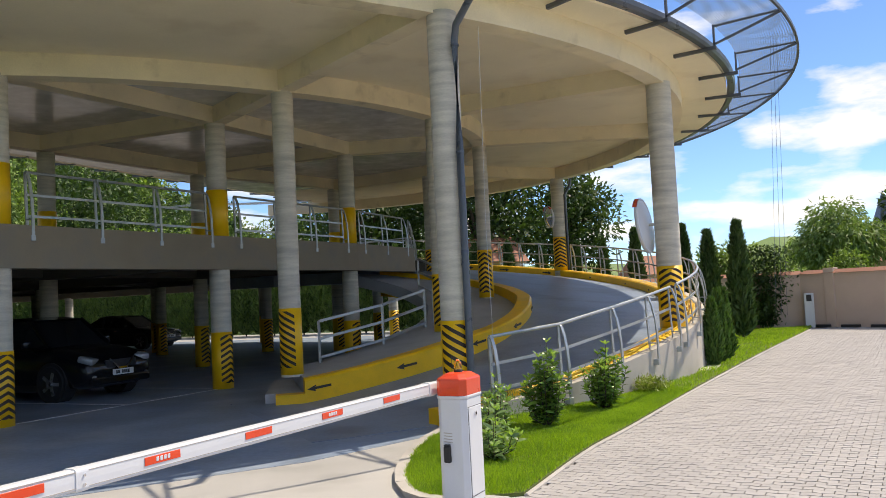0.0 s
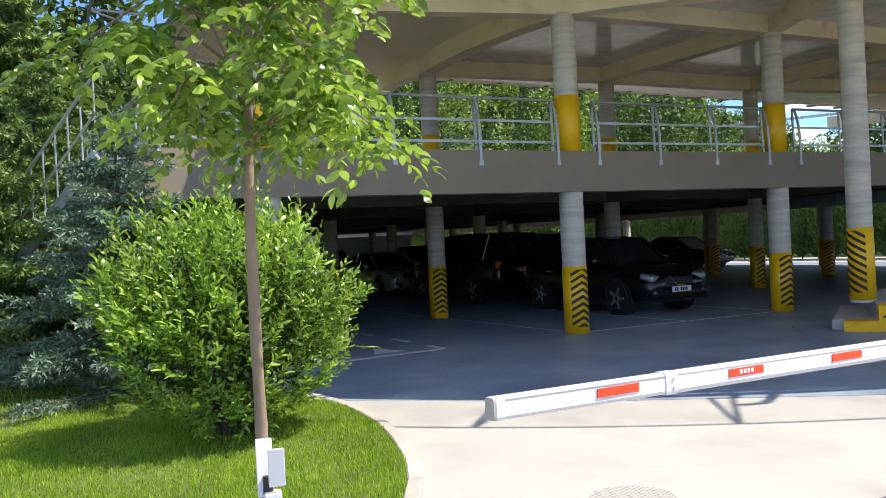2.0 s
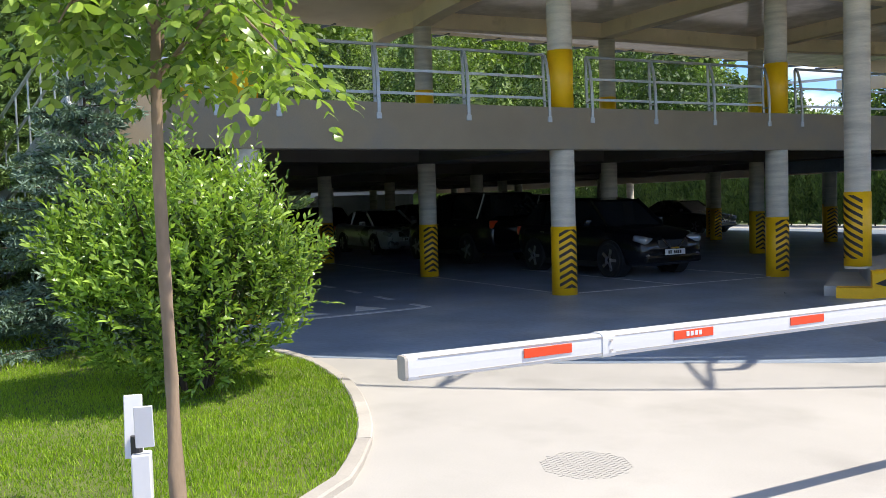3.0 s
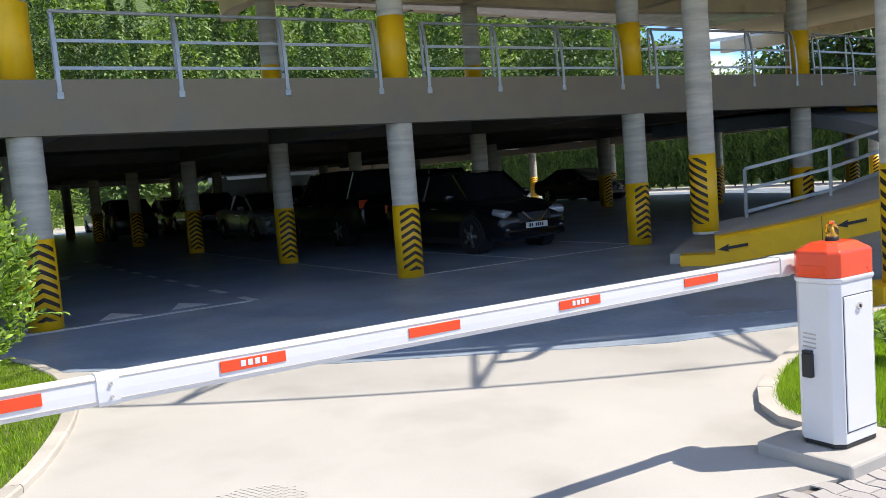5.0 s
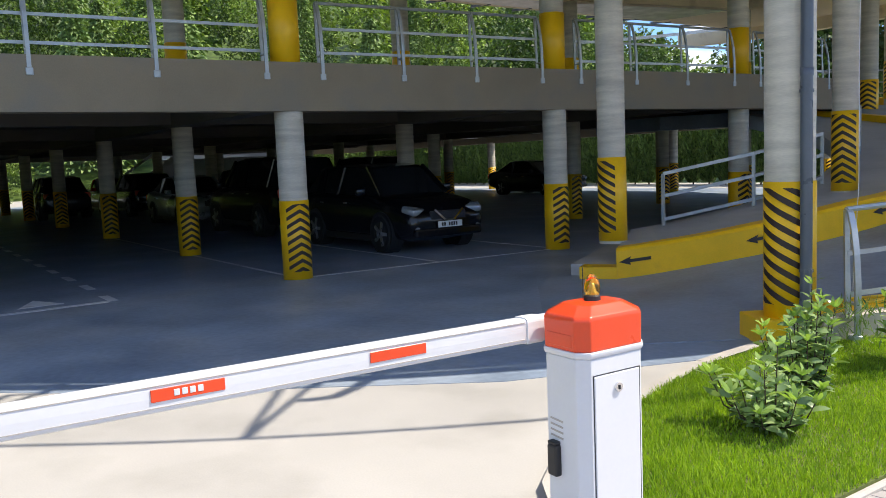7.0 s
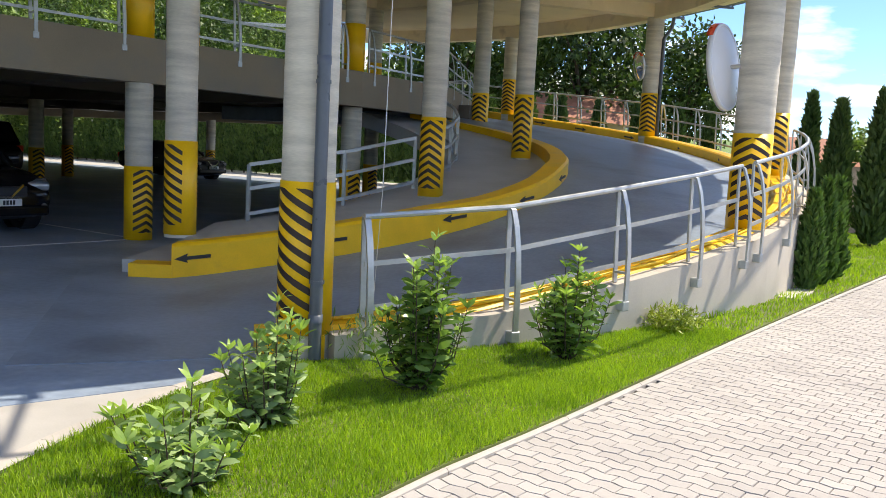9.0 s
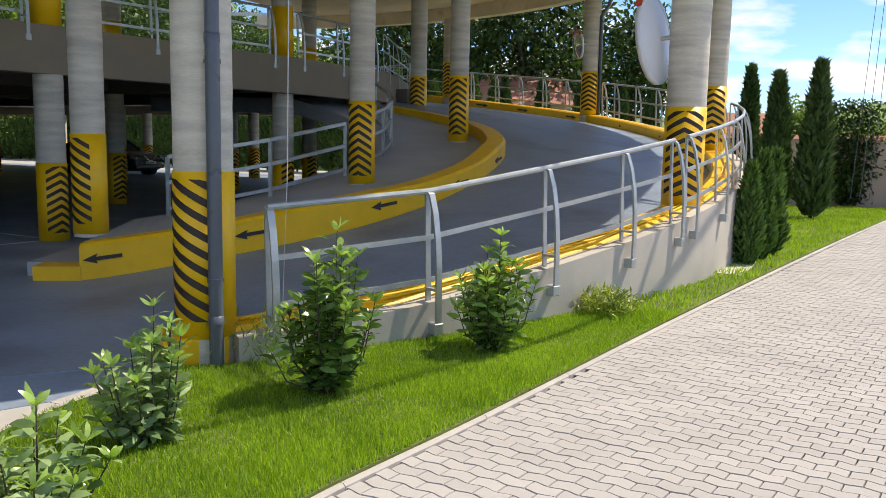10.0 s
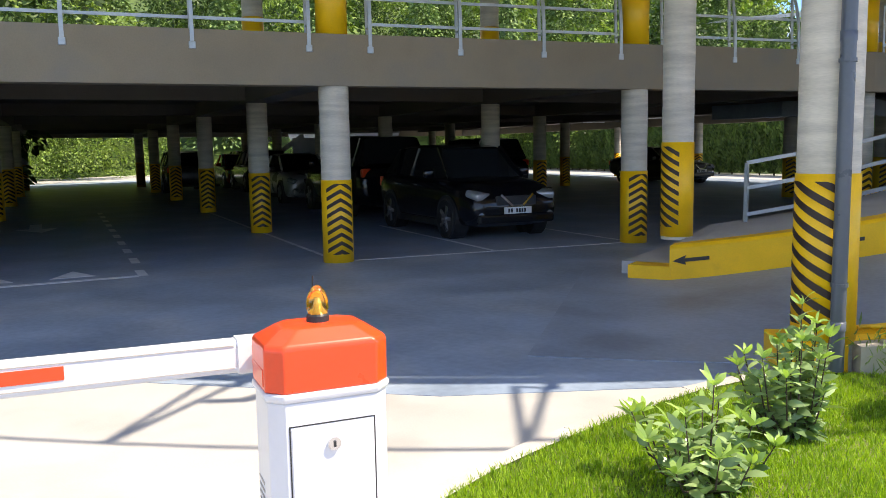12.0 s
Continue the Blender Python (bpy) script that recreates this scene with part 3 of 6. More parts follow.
# outer parapet wall with yellow kerb
vs, fs = [], []
for a in np.arange(-50.7, 90, 1.9):
    z = kerb_z(a)
    low = -0.3 if a < 12 else z - 0.75
    for r, h in ((rc(a) - 0.15, low), (rc(a) + 0.34, low), (rc(a) + 0.34, z - 0.005), (rc(a) - 0.15, z - 0.005)):
        vs.append((*polar(O, r, a), h))
k = len(vs) // 4
for i in range(k - 1):
    fs += [(4 * i + s, 4 * i + (s + 1) % 4, 4 * i + 4 + (s + 1) % 4, 4 * i + 4 + s) for s in range(4)]
fs += [(3, 2, 1, 0), tuple(4 * (k - 1) + s for s in range(4))]
ramp_wall = tagged(mesh_object("ramp_wall", vs, fs, M_RWALL), "beige rendered retaining wall along the car ramp", "wall", kind="structure")
vs, fs = [], []
for a in np.arange(-50.8, 90, 1.9):
    z = kerb_z(a)
    f = ramp_z(a)
    for r, h in ((rc(a) - 0.17, f - 0.1), (rc(a) - 0.17, z), (rc(a) - 0.14, z + 0.03), (rc(a) + 0.14, z + 0.03), (rc(a) + 0.17, z), (rc(a) + 0.17, f - 0.1)):
        vs.append((*polar(O, r, a), h))
k = len(vs) // 6
for i in range(k - 1):
    fs += [(6 * i + s, 6 * i + (s + 1) % 6, 6 * i + 6 + (s + 1) % 6, 6 * i + 6 + s) for s in range(6)]
fs += [tuple(range(5, -1, -1)), tuple(6 * (k - 1) + s for s in range(6))]
mesh_object("kerb", vs, fs, M_YEL, ramp_wall, label="bright yellow painted kerb")
# inner walkway and kerb
phis = np.arange(-71.6, 75.1, 2.5)
vs, fs = [], []
for ph in phis:
    z = walk_z(ph)
    kr, low = kerb_r(ph) - 0.32, max(-0.05, z - 0.3) if ph > -5 else -0.05
    for r, h in ((3.5, low), (3.5, z), (kr, z), (kr, low)):
        vs.append((*polar(CI, r, ph), h))
k = len(phis)
for i in range(k - 1):
    fs += [(4 * i + s, 4 * i + 4 + s, 4 * i + 4 + (s + 1) % 4, 4 * i + (s + 1) % 4) for s in range(4)]
fs += [(0, 1, 2, 3), tuple(4 * (k - 1) + s for s in (3, 2, 1, 0))]
walkway = tagged(mesh_object("walkway", vs, fs, M_WALK), "raised grey concrete walkway inside the ramp curve", "walkway", kind="structure")
vs, fs = [], []
for ph in phis:
    z = lip_z(ph)
    kr, low = kerb_r(ph), max(-0.05, z - 0.75) if ph > -5 else -0.05
    for r, h in ((kr - 0.32, low), (kr - 0.32, z + 0.006), (kr - 0.04, z + 0.006), (kr, z - 0.03), (kr, low)):
        vs.append((*polar(CI, r, ph), h))
for i in range(k - 1):
    fs += [(5 * i + s, 5 * i + 5 + s, 5 * i + 5 + (s + 1) % 5, 5 * i + (s + 1) % 5) for s in range(5)]
fs += [(0, 1, 2, 3, 4), tuple(5 * (k - 1) + s for s in (4, 3, 2, 1, 0))]
mesh_object("kerb", vs, fs, M_YEL, walkway, label="bright yellow painted kerb")
# lowest step
vs, fs = [], []
for ph in (-77.6, -74.5, -71.5):
    for r, h in ((3.5, -0.02), (3.5, 0.17), (6.02, 0.17), (6.02, -0.02)):
        vs.append((*polar(CI, r, ph), h))
for i in range(2):
    fs += [(4 * i + s, 4 * i + 4 + s, 4 * i + 4 + (s + 1) % 4, 4 * i + (s + 1) % 4) for s in range(4)]
fs += [(0, 1, 2, 3), (11, 10, 9, 8)]
mesh_object("step", vs, fs, M_WALK, walkway)
vs = []
for ph in (-75.9, -73.7, -71.5):
    for r, h in ((6.02, -0.02), (6.02, 0.172), (6.33, 0.172), (6.33, -0.02)):
        vs.append((*polar(CI, r, ph), h))
mesh_object("step_end", vs, fs, M_YEL, walkway, label="yellow painted end of the lowest step")

# ---- rails ----
def post_meshes():
    """The curved two-legged rail post: x points outwards, z up from the kerb's top."""
    def bar(points, w, t):
        bm = bmesh.new()
        prev = None
        for i, (x, z) in enumerate(points):
            a = Vector(points[max(i - 1, 0)])
            b = Vector(points[min(i + 1, len(points) - 1)])
            d = (b - a).normalized()
            nx, nz = -d.y * t / 2, d.x * t / 2
            ring = [bm.verts.new((x + nx, -w / 2, z + nz)), bm.verts.new((x + nx, w / 2, z + nz)), bm.verts.new((x - nx, w / 2, z - nz)), bm.verts.new((x - nx, -w / 2, z - nz))]
            if prev:
                for s in range(4):
                    bm.faces.new((prev[s], prev[(s + 1) % 4], ring[(s + 1) % 4], ring[s]))
            else:
                bm.faces.new(ring)
            prev = ring
        bm.faces.new(prev[::-1])
        return bm
    outer = bar([(-0.015, 0.86), (0.035, 0.835), (0.085, 0.70), (0.125, 0.5), (0.145, 0.28), (0.15, 0.05), (0.15, -0.17)], 0.05, 0.022)
    inner = bar([(-0.02, 0.85), (-0.01, 0.45), (0.01, 0.0)], 0.045, 0.02)
    tie = box_bm(0.15, 0.04, 0.02, pose(0.075, 0, 0.1))
    foot = box_bm(0.15, 0.085, 0.09, pose(0.09, 0, -0.2), 0.006, 1)
    out = {}
    for name, bm in (("outer_leg", outer), ("inner_leg", inner), ("tie_bar", tie), ("foot_plate", foot)):
        me = bpy.data.meshes.new(name)
        bm.to_mesh(me)
        bm.free()
        me.materials.append(M_GALV)
        out[name] = me
    return out


POST = post_meshes()


def railing(points, outward, label, heights=(0.86, 0.50, 0.16), group="railings", curved=True):
    """Posts at points (x, y, z) and rails along them; outward: the plan direction at each post."""
    root = empty("railing", pose(*points[0]), label, "railing", group)
    inv = Matrix.Translation(-Vector(points[0]))
    for p, o in zip(points, outward):
        ang = math.degrees(math.atan2(o[1], o[0]))
        for name, me in POST.items():
            if not curved and name in ("tie_bar", "outer_leg"):
                continue
            ob = new("post" if name == "outer_leg" else name, me)
            ob.parent = root
            ob.matrix_local = inv @ pose(*p, 0, 0, ang)
    for k, h in enumerate(heights):
        for a, b in zip(points, points[1:]):
            va, vb = Vector(a) + Vector((0, 0, h)), Vector(b) + Vector((0, 0, h))
            ov = (vb - va).normalized() * 0.012
            bm = rod_bm(va - ov, vb + ov, 0.024, 8) if k == 0 else rod_bm(va, vb, 0.018, square=True, width=0.04)
            bmesh.ops.transform(bm, matrix=inv, verts=list(bm.verts))
            part("handrail" if k == 0 else "rail", bm, M_GALV, root)
    return root


angs = [-49.7, -44.2, -38.8, -33.9]
railing([(*polar(O, rc(a) + 0.26, a), kerb_z(a)) for a in angs + [-29.6]], [polar(O, 1, a) - O for a in angs + [-29.6]], "galvanised railing on the ramp wall by the lawn")
a2 = [-28.0, -23.5, -19, -14.5, -10, -5.5, -1.5]
railing([(*polar(O, rc(a) + 0.26, a), kerb_z(a)) for a in a2], [polar(O, 1, a) - O for a in a2], "galvanised railing on the curved ramp wall")
a3 = [2.5, 7, 11, 15.5, 20, 24.5, 29, 31.5]
railing([(*polar(O, rc(a) + 0.26, a), kerb_z(a)) for a in a3], [polar(O, 1, a) - O for a in a3], "galvanised railing on the curved ramp wall")
a4 = [34.5, 39, 43.5, 48, 52.5, 57, 62, 67, 72, 78, 84]
railing([(*polar(O, rc(a) + 0.26, a), kerb_z(a)) for a in a4], [polar(O, 1, a) - O for a in a4], "galvanised railing high on the ramp wall")


def deck_bays(path, label, spacing=1.3, gap=0.42):
    for a, b in zip(path, path[1:]):
        a, b = Vector(a), Vector(b)
        d = (b - a).normalized()
        out = Vector((d.y, -d.x))
        n = max(1, round(((b - a).length - 2 * gap) / spacing))
        pts = [a + d * (gap + ((b - a).length - 2 * gap) * k / n) for k in range(n + 1)]
        railing([(p.x, p.y, 3.08) for p in (q - out * 0.14 for q in pts)], [out] * (n + 1), label)


deck_bays([(-9.2, 6.95)] + edge[2:], "galvanised railing fixed to the deck edge beam")
deck_bays([edge[0], (-9.3, 6.75)], "galvanised railing fixed to the deck edge beam", gap=0.2)
far_edge = [(-2.3, 24.0), (-3.0, 31.5), (-8.6, 36.6), (-16.2, 39.45), (-22.5, 41.8), (-30, 44.6)]
deck_bays(far_edge, "galvanised railing along the far edge of the deck", 1.6)
deck_bays([(-41.5, 17.45), (-30, 12.9), (-20, 9.1), (-9.85, 5.4)], "galvanised railing along the side edge of the deck", 1.7)


def inner_rail(phis_, r=3.85):
    pts = [(*polar(CI, r, p), walk_z(p)) for p in phis_]
    root = empty("handrail_fence", pose(*pts[0]), "grey steel walkway railing with two lower bars", "railing", "railings")
    inv = Matrix.Translation(-Vector(pts[0]))
    for p in pts:
        part("post", rod_bm(Vector(p) - Vector((0, 0, 0.02)), Vector(p) + Vector((0, 0, 0.80)), 0.045, square=True, width=0.05), M_GALV, root).matrix_local = inv
    for k, h in enumerate((0.80, 0.46, 0.10)):
        for a, b in zip(pts, pts[1:]):
            part("rail", rod_bm(Vector(a) + Vector((0, 0, h)), Vector(b) + Vector((0, 0, h)), 0.05, square=True, width=0.05), M_GALV, root).matrix_local = inv


inner_rail([-64, -43, -22])
inner_rail([-15, -2, 11, 24, 37])


# ---- kerb arrows ----
def wall_arrow(c, r, ang, z, length, slope, inward=False, parent=None):
    """A black arrow painted on a curved kerb face."""
    k = 1 if not inward else -1
    da = math.degrees(length / r)
    pts2 = [(0.0, 0.0), (0.38, 0.055), (0.34, 0.020), (1.0, 0.020), (1.0, -0.020), (0.34, -0.020), (0.38, -0.055)]
    vs = []
    for u, v in pts2:
        p = polar(c, r + 0.004 * k, ang + da * u)
        vs.append((p.x, p.y, z + v + slope * length * u))
    n = len(vs)
    vs += [(*(Vector(v[:2]) - (Vector(v[:2]) - c).normalized() * 0.006 * k), v[2]) for v in vs]
    fs = [tuple(range(n)), tuple(range(2 * n - 1, n - 1, -1))]
    mesh_object("painted_arrow", vs, fs, M_BLACK, parent, label="black painted direction arrow")


for ph in (-71.3, -57.0, -41.0, -26, -11):
    wall_arrow(CI, kerb_r(ph) + 0.002, ph, lip_z(ph) - (0.17 if ph < -30 else 0.15), 0.40, 0.14, parent=walkway)
for a in (-3, 6, 14, 24, 34, 44, 52):
    z = kerb_z(a)
    wall_arrow(O, rc(a) - 0.17, a, z - 0.10, 0.5, 0.11, True, ramp_wall)

# ---- downpipe and cables ----
ac = COL_A
pipe = empty("downpipe", pose(ac[0], ac[1], 0), "dark grey plastic downpipe clipped to a column", "pipe")


def tube(points, r, sides=12):
    bm = bmesh.new()
    prev = None
    for i, p in enumerate(points):
        p = Vector(p)
        d = (Vector(points[min(i + 1, len(points) - 1)]) - Vector(points[max(i - 1, 0)])).normalized()
        q = d.to_track_quat("Z", "Y").to_matrix()
        rad = r[i] if isinstance(r, (list, tuple)) else r
        ring = [bm.verts.new(p + q @ Vector((rad * math.cos(2 * math.pi * k / sides), rad * math.sin(2 * math.pi * k / sides), 0))) for k in range(sides)]
        if prev:
            for k in range(sides):
                bm.faces.new((prev[k], prev[(k + 1) % sides], ring[(k + 1) % sides], ring[k]))
        prev = ring
    bm.faces.new(prev)
    return bm


part("pipe_run", tube([(0.17, -0.20, 0.05), (0.17, -0.20, 0.5), (0.17, -0.20, 2.0), (0.17, -0.20, 3.6), (0.17, -0.20, 4.95), (0.20, -0.26, 5.15), (0.52, -0.85, 5.45), (0.62, -1.05, 5.60), (0.64, -1.10, 5.9)], 0.048), M_PIPE, pipe, smooth=True)
for z in (0.62, 2.05, 3.5, 4.9):
    part("clip", tube([(0.17, -0.20, z - 0.012), (0.17, -0.20, z + 0.012)], 0.056), M_PIPE, pipe)
for z in (0.35, 2.2):
    part("socket", tube([(0.17, -0.20, z - 0.03), (0.17, -0.20, z + 0.03)], 0.0525), M_PIPE, pipe, smooth=True)
ep = polar(O, rc(32.5), 32.5)
p2 = empty("downpipe", pose(ep.x, ep.y, 2.2), "dark downpipe on a far column", "pipe")
part("pipe_run", tube([(0.24, -0.1, 0), (0.24, -0.1, 2.65), (0.42, 0.0, 2.95), (0.50, 0.05, 3.55)], 0.05), M_PIPE, p2, smooth=True)
cab1 = tagged(part("thin_wire", tube([(0.10, 10.9, 0.35), (0.14, 10.9, 1.3), (0.12, 11.0, 2.6), (0.16, 11.05, 5.7)], 0.0035, 5), M_WHITE), "thin pale wire hanging from the roof", "wire")
for k, (off, ph, lo, hi) in enumerate(((0.02, 0.0, -50.3, -9), (0.075, 1.3, -50.0, -7), (0.125, 2.6, -49.6, -12))):
    hose = []
    for a in np.arange(lo, hi, 0.8):
        rr = rc(a) + off + 0.022 * math.sin(a * 0.55 + ph) + 0.012 * math.sin(a * 1.7 + 2 * ph)
        hose.append((*polar(O, rr, a), kerb_z(a) + 0.047 + 0.006 * math.sin(a + ph)))
    tagged(part("yellow_hose", tube(hose, 0.014, 8), M_HOSE, smooth=True), "yellow flexible hose lying along the ramp parapet", "hose", "parapet hoses")
coil = []
cc = polar(O, rc(-4) + 0.05, -4)
for k in range(100):
    a = 2 * math.pi * k / 24
    coil.append((cc.x + (0.20 + 0.02 * math.sin(k * 0.37)) * math.cos(a) * 0.4, cc.y + (0.20 + 0.02 * math.sin(k * 0.37)) * math.cos(a) * 0.9, kerb_z(-4) + 0.27 + 0.22 * math.sin(a) + 0.004 * math.sin(k)))
tagged(part("hose_coil", tube(coil, 0.013, 8), M_HOSE, smooth=True), "coil of yellow hose leaning by a ramp column", "hose")
dx = polar(O, 15.3, -21)
for k in range(3):
    tagged(part("thin_wire", tube([(dx.x + 0.12 * k, dx.y + 0.2 * k, 6.4), (dx.x - 0.35 + 0.1 * k, dx.y - 0.3, 1.0)], 0.003, 5), M_STEEL), "thin steel wire hanging from the guard ring", "wire", "hanging wires")


# ---- convex traffic mirrors ----
def traffic_mirror(at, face, label, r=0.5):
    m = look(at, (at[0] + face[0], at[1] + face[1], at[2] - 0.12))
    root = empty("traffic_mirror", m, label, "mirror", "traffic mirrors")

    def dome(r0, depth, z0, mat, name, lab):
        bm = bmesh.new()
        n, rings = 36, 8
        prev = None
        for i in range(rings + 1):
            rr = r0 * i / rings
            zz = z0 - depth * (1 - (i / rings) ** 2)
            if i == 0:
                ring = [bm.verts.new((0, 0, zz))]
            else:
                ring = [bm.verts.new((rr * math.cos(2 * math.pi * k / n), rr * math.sin(2 * math.pi * k / n), zz)) for k in range(n)]
            if prev:
                for k in range(n):
                    if len(prev) == 1:
                        bm.faces.new((prev[0], ring[k], ring[(k + 1) % n]))
                    else:
                        bm.faces.new((prev[k], ring[k], ring[(k + 1) % n], prev[(k + 1) % n]))
            prev = ring
        return part(name, bm, mat, root, lab, True)
    dome(r * 0.96, 0.10, 0.0, M_MIRROR, "mirror_face", "convex mirror glass")
    dome(r, -0.06, 0.02, M_WHITE, "back_shell", "white back shell")
    bm = bmesh.new()
    n = 40
    sec = [(r * 0.95, -0.03), (r * 1.02, -0.03), (r * 1.02, 0.03), (r * 0.95, 0.03)]
    prev = first = None
    for k in range(n):
        a = 2 * math.pi * k / n
        ring = [bm.verts.new((q * math.cos(a), q * math.sin(a), h)) for q, h in sec]
        if prev:
            for s in range(4):
                bm.faces.new((prev[s], ring[s], ring[(s + 1) % 4], prev[(s + 1) % 4]))
        else:
            first = ring
        prev = ring
    for s in range(4):
        bm.faces.new((prev[s], first[s], first[(s + 1) % 4], prev[(s + 1) % 4]))
    part("rim", bm, M_WHITE, root, "", True)
    hood = bmesh.new()
    prev = None
    for k in range(13):
        a = radians(40 + 100 * k / 12)
        ring = [hood.verts.new(((r * 1.03) * math.cos(a), (r * 1.03) * math.sin(a), 0.02)), hood.verts.new(((r * 1.05) * math.cos(a), (r * 1.05) * math.sin(a), -0.06)), hood.verts.new(((r * 1.035) * math.cos(a), (r * 1.035) * math.sin(a), -0.06))]
        if prev:
            for s in range(3):
                hood.faces.new((prev[s], ring[s], ring[(s + 1) % 3], prev[(s + 1) % 3]))
        prev = ring
    part("hood", hood, M_RED, root, "orange-red weather hood", True)
    part("bracket", rod_bm((0, 0, 0.03), (0.1, 0, 0.42), 0.025), M_GALV, root)
    return root


dpos = polar(O, rc(-25.6), -25.6)
traffic_mirror((dpos.x - 0.40, dpos.y + 0.0, 2.76), (-0.93, 0.42), "large round convex traffic mirror seen from its white back", 0.50)
traffic_mirror((ep.x - 0.34, ep.y - 0.30, 4.10), (-0.95, -0.35), "round convex traffic mirror on a far column", 0.36)

# ---- barrier ----
CAB = Vector((-0.05, 6.098))
E1 = Vector((0.929, -0.370))
cab_rot = math.degrees(math.atan2(E1.y, E1.x))
base_block = part("plinth_block", box_bm(0.52, 0.62, 0.2, pose(CAB.x, CAB.y, -0.035, 0, 0, cab_rot), 0.015), M_CONC)
tagged(base_block, "small pale concrete plinth under the barrier", "plinth")
barrier = empty("barrier", pose(CAB.x, CAB.y, 0.07, 0, 0, cab_rot), "white boom barrier cabinet with orange-red cap, boom lowered", "barrier")


def octo(sx, sy, ch):
    x, y = sx / 2, sy / 2
    return [(x, -y + ch), (x, y - ch), (x - ch, y), (-x + ch, y), (-x, y - ch), (-x, -y + ch), (-x + ch, -y), (x - ch, -y)]


def stack(levels, mat, name, parent, label="", smooth=False):
    vs, fs = [], []
    n = len(levels[0][0])
    for out, z in levels:
        vs += [(x, y, z) for x, y in out]
    for i in range(len(levels) - 1):
        fs += [(i * n + k, i * n + (k + 1) % n, (i + 1) * n + (k + 1) % n, (i + 1) * n + k) for k in range(n)]
    fs += [tuple(range(n - 1, -1, -1)), tuple((len(levels) - 1) * n + k for k in range(n))]
    return mesh_object(name, vs, fs, mat, parent, smooth, label)


stack([(octo(0.236, 0.328, 0.04), 0.0), (octo(0.236, 0.328, 0.04), 0.025)], M_DARK, "foot_strip", barrier, "dark rubber foot strip")
stack([(octo(0.244, 0.336, 0.04), 0.02), (octo(0.244, 0.336, 0.04), 0.808)], M_WHITE, "cabinet", barrier)
stack([(octo(0.248, 0.340, 0.04), 0.808), (octo(0.259, 0.353, 0.043), 0.820), (octo(0.259, 0.353, 0.043), 0.834)], M_WHITE, "cap_rim", barrier)
cap = stack([(octo(0.250, 0.344, 0.043), 0.834), (octo(0.252, 0.346, 0.043), 0.950), (octo(0.242, 0.336, 0.043), 0.962), (octo(0.15, 0.225, 0.035), 0.997), (octo(0.08, 0.12, 0.02), 1.0)], M_RED, "cap", barrier, "orange-red cap")
for ob in barrier.children:
    if ob.name.startswith(("cap", "cabinet")):
        bev = ob.modifiers.new("soft_edges", "BEVEL")
        bev.width, bev.segments, bev.angle_limit = 0.005, 2, radians(20)
part("cap_panel", box_bm(0.14, 0.006, 0.05, pose(0.0, -0.172, 0.872), 0.003, 1), M_RED, cap)
door = part("door", box_bm(0.008, 0.232, 0.66, pose(0.123, 0, 0.41), 0.003, 1), M_WHITE, barrier, "white service door")
for y0, z0, sy, sz in ((0.1185, 0.40, 0.003, 0.67), (-0.1185, 0.40, 0.003, 0.67), (0, 0.734, 0.240, 0.003), (0, 0.066, 0.240, 0.003)):
    part("door_gap", box_bm(0.004, sy, sz, pose(0.122, y0, z0 + 0.01)), M_DARK, barrier)
lock = part("lock", tube([(0.125, 0.0, 0.686), (0.136, 0.0, 0.686)], 0.018, 16), M_CHROME, door)
part("keyhole", box_bm(0.004, 0.006, 0.016, pose(0.138, 0, 0.686)), M_DARK, lock)
handle = part("handle", box_bm(0.055, 0.034, 0.125, pose(-0.037, -0.178, 0.40), 0.010, 3), M_DARK, barrier, "black moulded release handle")
part("handle_cap", box_bm(0.048, 0.030, 0.012, pose(-0.037, -0.178, 0.468), 0.004, 2), M_DARK, handle)
for k in range(4):
    part("vent_slot", box_bm(0.07, 0.006, 0.007, pose(-0.03, -0.167, 0.49 + k * 0.022, 0, 4, 0)), M_KERB, barrier)
lamp = part("beacon", tube([(0, 0.0, 0.995), (0, 0.0, 1.016), (0, 0.0, 1.022)], [0.033, 0.031, 0.027], 18), M_DARK, barrier, "dark base of the beacon")
bm = tube([(0, 0, 1.018), (0, 0, 1.034), (0, 0, 1.060), (0, 0, 1.080), (0, 0, 1.095), (0, 0, 1.101)], [0.026, 0.0315, 0.030, 0.024, 0.014, 0.003], 18)
part("beacon_lens", bm, M_AMBER, lamp, "amber beacon lens", True).visible_shadow = False
part("reflector", tube([(0, 0, 1.022), (0, 0, 1.040), (0, 0, 1.064)], [0.022, 0.010, 0.006], 12), M_LAMPGLASS, lamp, smooth=True)
part("aerial", tube([(-0.054, 0.003, 0.99), (-0.054, 0.003, 1.12)], 0.002, 6), M_DARK, barrier)
# the boom: rounded white profile with red fields
BOOM0 = Vector((-0.190, -0.15, 0.882))
BOOM_LEN = 4.12
boom_dir = Vector((-0.008, -1, 0.004)).normalized()


